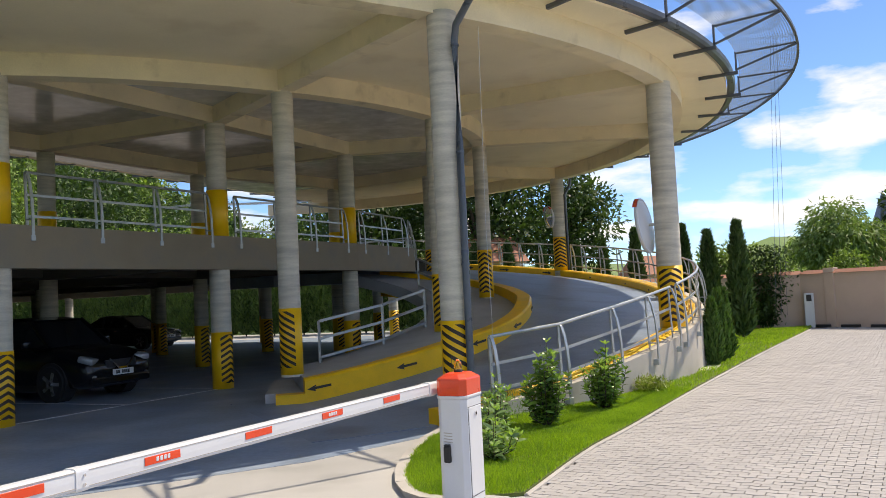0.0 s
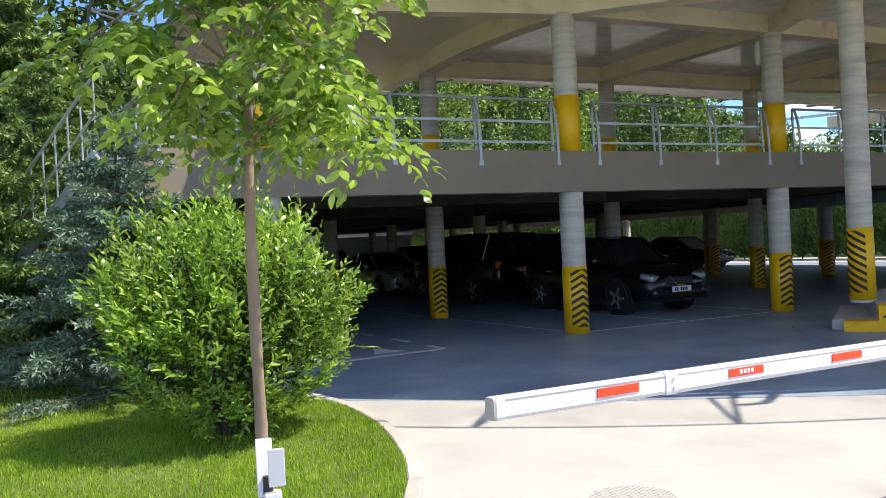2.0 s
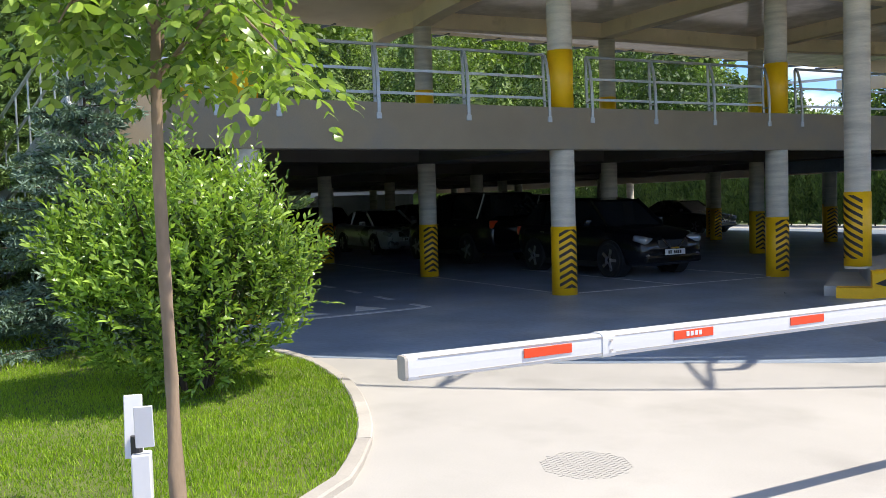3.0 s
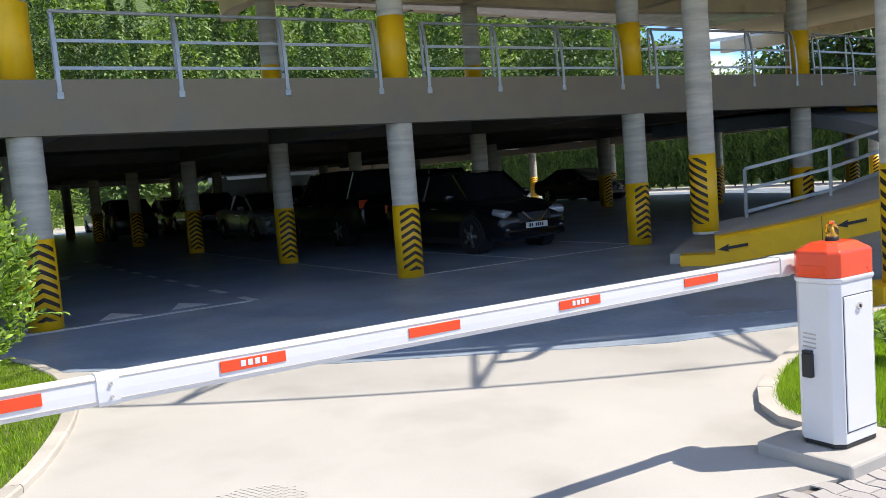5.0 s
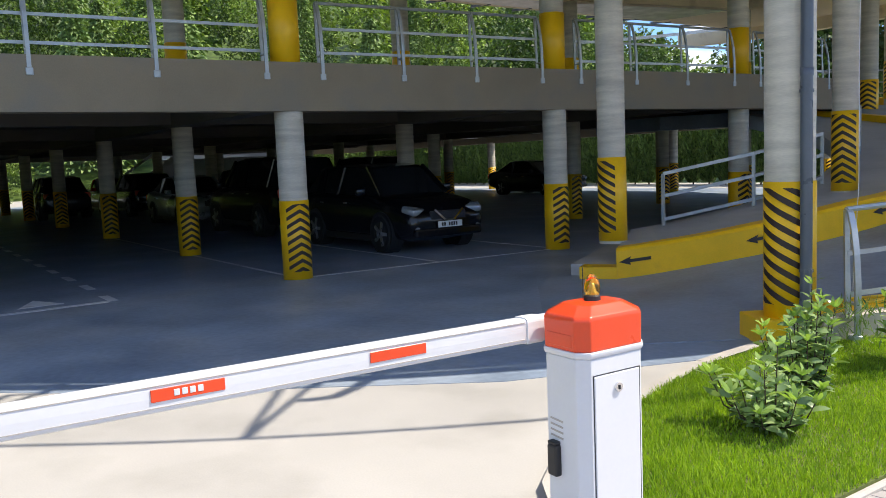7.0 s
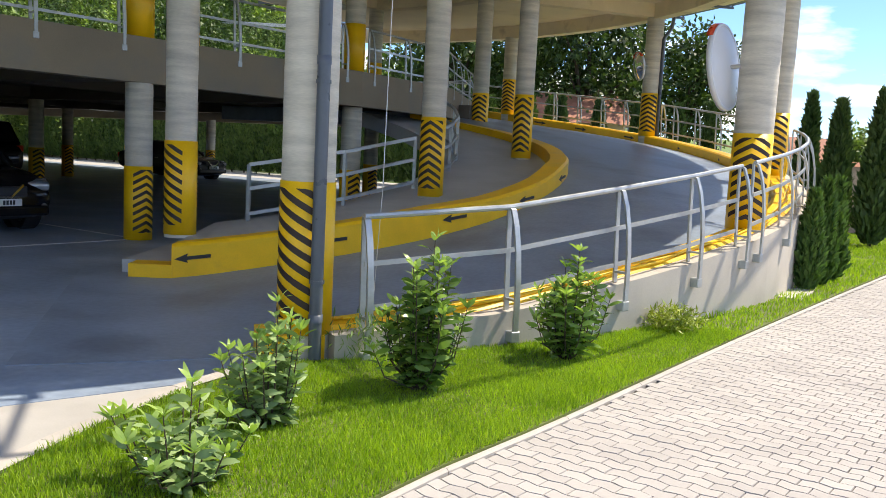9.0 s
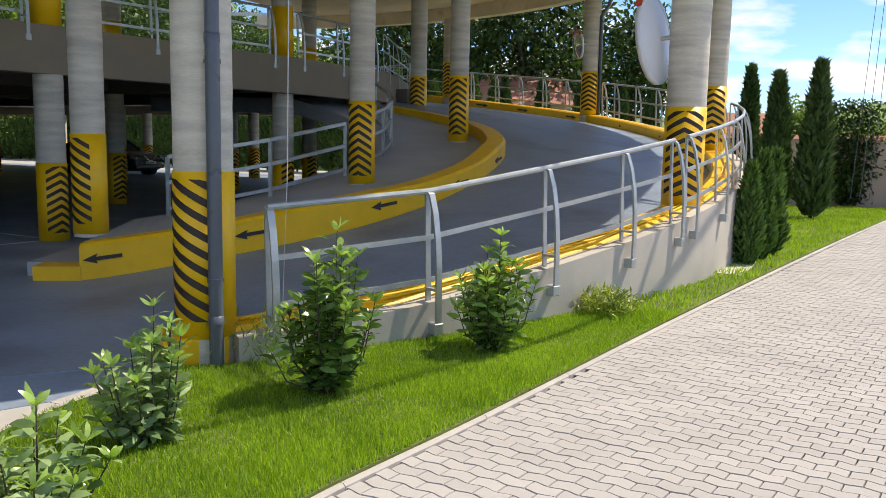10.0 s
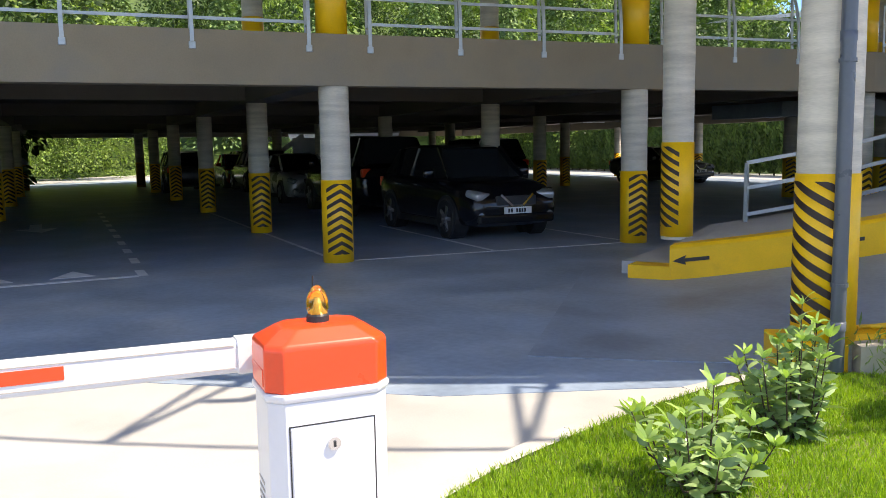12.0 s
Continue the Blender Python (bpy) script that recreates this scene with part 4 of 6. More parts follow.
def boom_section(s0, s1, sx, sz, name, mat, parent, label="", lift=0.0):
    out = []
    for k in range(16):
        a = 2 * math.pi * k / 16
        cx = math.copysign(abs(math.cos(a)) ** 0.30, math.cos(a)) * sx / 2
        cz = math.copysign(abs(math.sin(a)) ** 0.42, math.sin(a)) * sz / 2
        out.append((cx, cz))
    vs, fs = [], []
    for s in (s0, s1):
        p = BOOM0 + boom_dir * s
        vs += [(p.x + x, p.y, p.z + z + lift) for x, z in out]
    fs = [(k, (k + 1) % 16, 16 + (k + 1) % 16, 16 + k) for k in range(16)] + [tuple(range(15, -1, -1)), tuple(range(16, 32))]
    return mesh_object(name, vs, fs, mat, parent, False, label)


boom = boom_section(-0.20, 3.25, 0.075, 0.096, "boom", M_WHITE, barrier, "white aluminium boom")
boom_section(3.25, BOOM_LEN, 0.072, 0.092, "boom_extension", M_WHITE, barrier, "white outer boom section")
boom_section(3.19, 3.255, 0.080, 0.101, "boom_joint", M_WHITE, barrier)
boom_section(BOOM_LEN, BOOM_LEN + 0.012, 0.07, 0.090, "end_cap", M_KERB, barrier, "grey plastic end cap")
boom_section(-0.03, 0.05, 0.085, 0.106, "boom_clamp", M_WHITE, barrier)
part("pivot_hub", tube([(-0.11, 0.0, 0.882), (-0.16, 0.0, 0.882)], 0.05, 20), M_DARK, barrier, "dark pivot hub")
for k, (s, w) in enumerate(((0.51, 0.225), (1.243, 0.225), (1.953, 0.225), (2.655, 0.225), (3.407, 0.225))):
    c = BOOM0 + boom_dir * (s + w / 2)
    for side in (1, -1):
        field = part("red_field", box_bm(0.004, w, 0.038, pose(c.x + side * 0.0385, c.y, c.z + 0.008), 0.001, 1), M_RED, boom, "red reflective field")
        if k in (1, 3):
            for q in range(4):
                part("mark", box_bm(0.003, 0.017, 0.020, pose(c.x + side * 0.0405, c.y - 0.036 + q * 0.024, c.z + 0.009), 0.001, 1), M_WHITE, boom, "small white bar")
for dz in (0.036, -0.030):
    a_, b_ = BOOM0 + boom_dir * 0.06 + Vector((0.0372, 0, dz)), BOOM0 + boom_dir * 4.08 + Vector((0.0355, 0, dz))
    part("groove", rod_bm(a_, b_, 0.004, square=True, width=0.003), M_KERB, boom)
for q in range(2):
    c = BOOM0 + boom_dir * 3.215
    part("bolt", tube([(c.x + 0.04, c.y, c.z - 0.02 + 0.04 * q), (c.x + 0.046, c.y, c.z - 0.02 + 0.04 * q)], 0.006, 8), M_CHROME, boom)
# receiving post on the lawn
bp = (-2.06, 1.30)
post = empty("sensor_post", pose(bp[0], bp[1], 0.04, 0, 0, -35), "white square sensor post with two flared flaps on the lawn", "post")
part("shaft", box_bm(0.056, 0.056, 0.80, pose(0, 0, 0.40), 0.004, 1), M_WHITE, post)
part("flap", box_bm(0.007, 0.054, 0.13, pose(0.030, 0.014, 0.885, 0, 9, 0), 0.002, 1), M_WHITE, post)
part("flap", box_bm(0.007, 0.054, 0.19, pose(-0.030, -0.022, 0.875, 0, -10, 0), 0.002, 1), M_WHITE, post)
part("sensor_eye", tube([(-0.012, -0.014, 0.79), (-0.012, -0.014, 0.85)], 0.017, 12), M_DARK, post)


# ---- kerbs ----
def kerb_line(name, pts, w, z0, z1, label, piece=0.9):
    root = empty(name, pose(*pts[0], 0), label, "kerb", kind="structure")
    dist, path = 0.0, []
    samples = []
    for a, b in zip(pts, pts[1:]):
        a, b = Vector(a), Vector(b)
        n = max(1, int((b - a).length / 0.05))
        samples += [a.lerp(b, k / n) for k in range(n)]
    step = int(piece / 0.05)
    for i in range(0, len(samples) - 2, step):
        seg = samples[i:i + step + 1]
        if len(seg) < 3:
            continue
        seg = seg[::6] + [seg[-1]]
        seg[-1] = seg[-1] - (seg[-1] - seg[-2]).normalized() * 0.006
        sweep("kerb_stone", [(p.x - pts[0][0], p.y - pts[0][1], 0) for p in seg], [(0, z0), (w, z0), (w, z1 - 0.012), (w - 0.012, z1), (0.012, z1), (0, z1 - 0.012)], M_KERB, root)
    return root


def smooth_line(pts, n=8):
    out = []
    for i in range(len(pts) - 1):
        p0, p1, p2, p3 = (Vector(pts[max(i - 1, 0)]), Vector(pts[i]), Vector(pts[i + 1]), Vector(pts[min(i + 2, len(pts) - 1)]))
        for k in range(n):
            t = k / n
            out.append(tuple(0.5 * (2 * p1 + (p2 - p0) * t + (2 * p0 - 5 * p1 + 4 * p2 - p3) * t * t + (3 * p1 - p0 - 3 * p2 + p3) * t ** 3)))
    out.append(tuple(pts[-1]))
    return out


KERB_W = smooth_line([(-0.20, 6.42), (-0.42, 6.55), (-0.58, 6.9), (-0.68, 7.5), (-0.69, 8.4), (-0.61, 9.3), (-0.49, 9.75), (-0.36, 10.2)])
kerb_line("kerb_west", KERB_W, -0.09, -0.1, 0.05, "pale concrete kerb round the lawn tip")
KERB_E = smooth_line(LAWN_EDGE[1:])
kerb_line("kerb_east", KERB_E, 0.042, -0.1, 0.022, "narrow concrete edging between lawn and paving", 1.0)
KERB_L = smooth_line([(x - 0.03, y - 0.04) for x, y in ((-2.75, -2.2), (-2.8, 0.5), (-2.95, 2.0), (-3.22, 3.03), (-3.44, 3.4), (-3.97, 4.0), (-4.9, 4.74), (-5.8, 5.25), (-6.7, 5.55), (-8.0, 5.7), (-10.5, 5.3), (-14, 4.2), (-22, 7.3))])
kerb_line("kerb_left", KERB_L, 0.11, -0.1, 0.05, "pale curved concrete kerb round the big lawn")

# ---- lawns ----
wall_arc = [tuple(polar(O, rc(a) + 0.33, a)) for a in np.arange(-50.5, 26, 3)]
lawn_poly = [p for p in KERB_W] + wall_arc + [(7.9, 28.4), (10.4, 28.4)] + [p for p in KERB_E[::-1]]
lawn = tagged(prism("lawn", [(x, y) for x, y in lawn_poly], -0.1, 0.03, M_SOIL), "green mown lawn strip beside the ramp wall", "lawn", kind="structure")
lawn_l_poly = [p for p in KERB_L] + [(-70, 24), (-90, -30), (-2.75, -30)]
lawn_l = tagged(prism("lawn", lawn_l_poly, -0.1, 0.03, M_SOIL), "big green mown lawn in front of the garage", "lawn", kind="structure")


def inside(poly, x, y):
    px, py = np.array([p[0] for p in poly]), np.array([p[1] for p in poly])
    qx, qy = np.roll(px, -1), np.roll(py, -1)
    hit = np.zeros(len(x), bool)
    for a, b, c, d in zip(px, py, qx, qy):
        if b != d:
            cond = ((b > y) != (d > y)) & (x < (c - a) * (y - b) / (d - b) + a)
            hit ^= cond
    return hit


def fast_mesh(name, verts, faces, mat, parent=None, label="", category="", kind="stuff"):
    """One mesh from numpy arrays: verts (n, 3) and faces (m, 3 or 4)."""
    me = bpy.data.meshes.new(name)
    v, f = np.asarray(verts, np.float32), np.asarray(faces, np.int32)
    k = f.shape[1]
    me.vertices.add(len(v))
    me.vertices.foreach_set("co", v.ravel())
    me.loops.add(f.size)
    me.loops.foreach_set("vertex_index", f.ravel())
    me.polygons.add(len(f))
    me.polygons.foreach_set("loop_start", np.arange(0, f.size, k, dtype=np.int32))
    me.update(calc_edges=True)
    me.validate()
    me.materials.append(mat)
    ob = new(name, me)
    ob.parent = parent
    return tagged(ob, label, category, kind=kind)


def grass(poly, box, n, h, w, seed, label):
    rng = np.random.default_rng(seed)
    x, y = rng.uniform(box[0], box[2], n * 3), rng.uniform(box[1], box[3], n * 3)
    ok = inside(poly, x, y)
    x, y = x[ok][:n], y[ok][:n]
    m = len(x)
    patch = 0.8 + 0.35 * np.sin(x * 2.3 + 1.7 * np.sin(y * 1.9)) * np.sin(y * 2.9 + 1.3 * np.sin(x * 1.7))
    hh = h * rng.uniform(0.55, 1.25, m) * patch
    a = rng.uniform(0, 2 * np.pi, m)
    lean = rng.uniform(0.1, 0.7, m) * hh
    b = rng.uniform(0, 2 * np.pi, m)
    ww = w * rng.uniform(0.7, 1.3, m)
    base = np.stack([x, y, np.full(m, 0.028)], 1)
    side = np.stack([np.cos(a) * ww / 2, np.sin(a) * ww / 2, np.zeros(m)], 1)
    tip = base + np.stack([np.cos(b) * lean, np.sin(b) * lean, hh], 1)
    mid = base * 0.45 + tip * 0.55 + np.stack([np.zeros(m), np.zeros(m), hh * 0.1], 1)
    v = np.stack([base - side, base + side, mid + side * 0.7, tip, mid - side * 0.7], 1).reshape(-1, 3)
    i = np.arange(m)[:, None] * 5
    f = np.concatenate([i + [0, 1, 2], i + [0, 2, 4], i + [4, 2, 3]])
    return fast_mesh("grass", v, f, L_GRASS, None, label, "grass")


grass(lawn_poly, (-0.9, 6.2, 4.2, 13.0), 115000, 0.052, 0.0055, 1, "short bright green grass of the lawn strip")
grass(lawn_poly, (0.5, 13.0, 10.4, 28.4), 40000, 0.065, 0.013, 2, "short bright green grass of the lawn strip further on")
grass(lawn_l_poly, (-8.5, -0.5, -2.7, 5.6), 120000, 0.045, 0.0065, 3, "short bright green grass of the big lawn")
grass(lawn_l_poly, (-20, -3, -8.5, 6.0), 45000, 0.06, 0.014, 4, "short bright green grass of the big lawn further on")


# ---- plants ----
def leaves(pos, direc, length, width, rng, fold=0.25, normal_up=0.5, fine=False):
    """Arrays of pointed leaves: four corners each, or ten along a curved blade."""
    n = len(pos)
    d = direc / np.linalg.norm(direc, axis=1, keepdims=True)
    up = rng.normal(size=(n, 3))
    up[:, 2] += normal_up * 3
    s = np.cross(d, up)
    s /= np.linalg.norm(s, axis=1, keepdims=True) + 1e-9
    nn = np.cross(s, d)
    L = (length * rng.uniform(0.7, 1.25, n))[:, None]
    W = (width * rng.uniform(0.75, 1.2, n))[:, None]
    if fine:
        rows = []
        for t, w, bend in ((0.0, 0.12, 0.0), (0.22, 0.78, 0.04), (0.48, 1.0, 0.05), (0.76, 0.78, -0.01), (1.0, 0.08, -0.13)):
            c = pos + d * L * t + nn * L * bend
            rows += [c - s * W / 2 * w, c + s * W / 2 * w]
        v = np.stack(rows, 1).reshape(-1, 3)
        i = np.arange(n)[:, None] * 10
        f = np.concatenate([i + np.array([[2 * k, 2 * k + 1, 2 * k + 3, 2 * k + 2]]) for k in range(4)])
        return v, f
    mid = pos + d * L * 0.45
    v = np.stack([pos, mid + s * W / 2 + nn * W * fold, pos + d * L - nn * L * 0.12, mid - s * W / 2 + nn * W * fold], 1).reshape(-1, 3)
    f = np.arange(n)[:, None] * 4 + np.array([[0, 1, 2, 3]])
    return v, f


def sphere_dirs(n, rng):
    d = rng.normal(size=(n, 3))
    return d / np.linalg.norm(d, axis=1, keepdims=True)


def crown(name, parts_, mat, parent, label=""):
    vs, fs, k = [], [], 0
    for v, f in parts_:
        vs.append(v)
        fs.append(f + k)
        k += len(v)
    ob = fast_mesh(name, np.concatenate(vs), np.concatenate(fs), mat, parent, label, kind="")
    return ob


def sapling(x, y, seed):
    rng = np.random.default_rng(seed)
    root = empty("young_tree", pose(x, y, 0.03), "slender young tree with light green feathery leaves and thin trunk", "tree")
    part("trunk", tube([(0.03, 0.0, 0), (0.02, -0.01, 0.4), (0.0, 0.0, 0.8), (0.02, -0.02, 1.2), (0.06, -0.05, 1.7), (0.09, -0.06, 2.1), (0.10, -0.04, 2.55), (0.08, -0.03, 3.0), (0.1, -0.02, 3.7)], [0.040, 0.036, 0.030, 0.028, 0.0255, 0.024, 0.022, 0.015, 0.006], 12), M_BARK, root, smooth=True)
    tips = []
    for k in range(24):
        z0 = 2.10 + 1.46 * (k / 24) ** 0.9
        a = k * 2.4 + rng.uniform(-0.3, 0.3)
        reach = rng.uniform(0.52, 0.88) * (1.0 - 0.35 * abs(k / 24 - 0.25))
        rise = rng.uniform(0.12, 0.6)
        p0 = Vector((0.09, -0.04, z0))
        p1 = p0 + Vector((math.cos(a) * reach * 0.5, math.sin(a) * reach * 0.5, rise * 0.75))
        p2 = p0 + Vector((math.cos(a) * reach, math.sin(a) * reach, rise * 0.9 if k > 8 else rise * 0.5 - 0.26))
        part("limb", tube([p0, p1, p2], [0.011, 0.007, 0.0035], 6), M_BARK, root)
        for t in np.linspace(0.4, 1.0, 5):
            tips.append(np.array(p0 * (1 - t) ** 2 + p1 * 2 * t * (1 - t) + p2 * t * t))
        for q in range(2):
            t = rng.uniform(0.35, 0.95)
            b0 = p0 * (1 - t) ** 2 + p1 * 2 * t * (1 - t) + p2 * t * t
            e = b0 + Vector((rng.uniform(-0.32, 0.32), rng.uniform(-0.32, 0.32), rng.uniform(-0.24, 0.2)))
            part("twig", tube([b0, e], [0.006, 0.003], 5), M_BARK, root)
            for u in (0.4, 0.7, 1.0):
                tips.append(np.array(b0.lerp(e, u)))
    pos, dirs = [], []
    for tip in tips:
        for q in range(3):
            a = rng.uniform(0, 2 * np.pi)
            dz = rng.uniform(-0.75, 0.15)
            d = np.array([math.cos(a), math.sin(a), dz])
            d /= np.linalg.norm(d)
            side = np.cross(d, (0, 0, 1.0))
            side /= np.linalg.norm(side)
            Lr = rng.uniform(0.16, 0.30)
            m = 5
            for i in range(m):
                u = (i + 1) / m
                sag = np.array([0, 0, -0.10 * u * u])
                b = tip + d * Lr * u + sag
                for sg in (1, -1):
                    pos.append(b)
                    dirs.append(side * sg * 0.9 + d * 0.65 + np.array([0, 0, -0.35]))
            pos.append(tip + d * Lr + np.array([0, 0, -0.12]))
            dirs.append(d + np.array([0, 0, -0.5]))
    crown("crown", [leaves(np.array(pos), np.array(dirs), 0.066, 0.031, rng, 0.15, 0.35, True)], L_SAPLING, root, "airy light green feathery crown")
    return root


def shrub(x, y, r, h, seed, label):
    rng = np.random.default_rng(seed)
    root = empty("shrub", pose(x, y, 0.03), label, "shrub")
    for k in range(14):
        a = rng.uniform(0, 2 * np.pi)
        q = rng.uniform(0.2, 0.75) * r
        part("stem", tube([(0.15 * math.cos(a), 0.15 * math.sin(a), 0), (q * 0.6 * math.cos(a), q * 0.6 * math.sin(a), h * 0.4), (q * math.cos(a), q * math.sin(a), h * 0.75)], [0.018, 0.012, 0.005], 6), M_DBARK, root)
    pos, dirs = [], []
    for k in range(1750):
        d = sphere_dirs(1, rng)[0]
        d[2] = abs(d[2]) if rng.uniform() < 0.6 else d[2]
        c = np.array([d[0] * r, d[1] * r, h * 0.5 + d[2] * h * 0.47])
        c *= 0.80 + 0.16 * math.sin(3 * math.atan2(d[1], d[0]) + 4 * d[2]) * 0.5 + rng.uniform(-0.24, 0.10)
        c[2] = max(c[2], rng.uniform(0.05, 0.3))
        shoot = d * 0.55 + np.array([0, 0, 0.75]) + rng.normal(size=3) * 0.25
        shoot /= np.linalg.norm(shoot)
        Ls = rng.uniform(0.14, 0.30) * (rng.choice([1.2, 1.5, 2.1], p=[0.6, 0.32, 0.08]) if d[2] > 0.55 else 1.0)
        m = 11
        for i in range(m):
            u = i / m
            b = c + shoot * Ls * u
            a = i * 2.4
            rad = np.array([math.cos(a), math.sin(a), 0.0])
            rad -= shoot * rad.dot(shoot)
            pos.append(b)
            dirs.append(rad * (1.0 - 0.4 * u) + shoot * (0.45 + 0.5 * u))
    crown("crown", [leaves(np.array(pos), np.array(dirs), 0.080, 0.0255, rng, 0.2, 0.4, True)], L_SHRUB, root)
    # dark filler leaves: the shade inside the shrub is put into their colour
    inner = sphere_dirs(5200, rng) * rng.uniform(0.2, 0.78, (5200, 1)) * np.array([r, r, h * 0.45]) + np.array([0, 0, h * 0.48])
    crown("shade_leaves", [leaves(inner, sphere_dirs(5200, rng), 0.09, 0.04, rng)], L_DARKTREE, root)
    return root


def laurel(x, y, h, r, seed, label, mat):
    """Upright shoots with broad leaves that stand in whorls and fan out at the tips."""
    rng = np.random.default_rng(seed)
    root = empty("laurel_shrub", pose(x, y, 0.03), label, "shrub", "laurel shrubs")
    pos, dirs, tip_pos, tip_dirs = [], [], [], []
    n = max(20, int(30 * h))
    for k in range(n):
        a = k * 2.4 + rng.uniform(-0.4, 0.4)
        out = r * (0.12 if k == 0 else rng.uniform(0.25, 1.0)) 
        top = h * 0.98 if k == 0 else h * rng.uniform(0.38, 0.90) * (1.0 - 0.30 * (out / r) ** 2)
        p0, p1, p2 = Vector((0.03 * math.cos(a), 0.03 * math.sin(a), 0)), Vector((out * 0.75 * math.cos(a), out * 0.75 * math.sin(a), top * 0.4)), Vector((out * math.cos(a), out * math.sin(a), top))
        part("stem", tube([p0, p1, p2], [0.006, 0.0045, 0.0025], 6), M_DBARK, root)
        m = max(11, int(top / 0.021))
        for i, t in enumerate(np.linspace(0.12, 0.93, m)):
            b = p0 * (1 - t) ** 2 + p1 * 2 * t * (1 - t) + p2 * t * t
            ang = i * 2.4 + a
            pos.append(np.array(b))
            dirs.append(np.array([math.cos(ang), math.sin(ang), rng.uniform(-0.15, 0.35) + 0.35 * t]))
        for i in range(6):
            ang = i * 1.05 + a
            tip_pos.append(np.array(p2))
            tip_dirs.append(np.array([math.cos(ang), math.sin(ang), rng.uniform(0.5, 1.5)]))
    crown("leaves", [leaves(np.array(pos), np.array(dirs), 0.112, 0.041, rng, 0.16, 0.6, True)], mat, root, "glossy green laurel leaves")
    crown("new_leaves", [leaves(np.array(tip_pos), np.array(tip_dirs), 0.085, 0.027, rng, 0.16, 0.5, True)], L_LAURELTIP, root, "pale green new leaves at the shoot tips")
    return root


def spruce(x, y, h, r, seed, label, mat=None):
    rng = np.random.default_rng(seed)
    root = empty("spruce", pose(x, y, 0.0), label, "tree", "spruces")
    part("trunk", tube([(0, 0, 0), (0, 0, h * 0.5), (0, 0, h)], [0.05 * h / 3, 0.03 * h / 3, 0.004], 8), M_DBARK, root)
    pos, dirs, wood = [], [], bmesh.new()
    z, k = 0.15, 0
    while z < h * 0.98:
        reach = r * (1 - z / h) ** 0.85 + 0.05
        for q in range(6):
            a = k * 0.7 + q * 1.047 + rng.uniform(-0.2, 0.2)
            L = reach * rng.uniform(0.8, 1.15)
            dr = np.array([math.cos(a), math.sin(a), 0.0])
            zb = z + rng.uniform(-0.10, 0.10) * h / 3.2
            tip = np.array([0, 0, zb]) + dr * L + np.array([0, 0, rng.uniform(-0.28, 0.12) * L + 0.05])
            rod_bm((0, 0, zb), tip, 0.008, 5, wood)
            sd = np.array([-dr[1], dr[0], 0])
            m = max(3, int(L / 0.075))
            for i in range(m):
                u = (i + 1) / m
                b = np.array([0, 0, zb]) * (1 - u) + tip * u + np.array([0, 0, -0.10 * L * u * (1 - u)])
                tl = 0.30 * (1 - u * 0.6) * min(1, L)
                for sg in (1, -1, 0):
                    td = sd * sg * 0.9 + dr * 0.6 + np.array([0, 0, rng.uniform(-0.25, 0.3)])
                    td /= np.linalg.norm(td)
                    for w in np.linspace(0.0, 1.0, 4):
                        for _ in range(3):
                            pos.append(b + td * tl * w)
                            dirs.append(td * 0.9 + rng.normal(size=3) * 0.55)
        z += 0.17 * (h / 3.2)
        k += 1
    part("bough", wood, M_DBARK, root)
    crown("needles", [leaves(np.array(pos), np.array(dirs), 0.075 * (h / 3.2), 0.02 * (h / 3.2), rng, 0.1, 0.3)], mat or L_SPRUCE, root)
    return root


def thuja(x, y, h, r, seed, label, mat, n=2600, group="thujas"):
    rng = np.random.default_rng(seed)
    root = empty("thuja", pose(x, y, 0.0), label, "tree", group)
    part("trunk", tube([(0, 0, 0), (0, 0, h * 0.85)], [0.04, 0.01], 6), M_DBARK, root)
    t = rng.uniform(0.02, 1, n)
    prof = np.minimum(1, t * 6) ** 0.5 * (1 - t ** 1.7) ** 0.85
    a = rng.uniform(0, 2 * np.pi, n)
    bulge = 1 + 0.14 * np.sin(a * 3 + t * 11 + seed) + 0.10 * np.sin(a * 7 - t * 17)
    rr = r * prof * bulge * rng.uniform(0.72, 1.0, n)
    pos = np.stack([rr * np.cos(a), rr * np.sin(a), t * h], 1)
    d = np.stack([np.cos(a) * 0.5, np.sin(a) * 0.5, np.full(n, 0.95)], 1) + rng.normal(size=(n, 3)) * 0.22
    s = (h / 3.0) ** 0.5
    crown("crown", [leaves(pos, d, 0.20 * s, 0.075 * s, rng, 0.15, 0.0)], mat, root)
    core = stack([([(r * q * math.cos(2 * math.pi * k / 10), r * q * math.sin(2 * math.pi * k / 10)) for k in range(10)], h * z) for q, z in ((0.4, 0.03), (0.60, 0.3), (0.40, 0.65), (0.14, 0.88), (0.02, 0.96))], mat, "inner_crown", root)
    return root


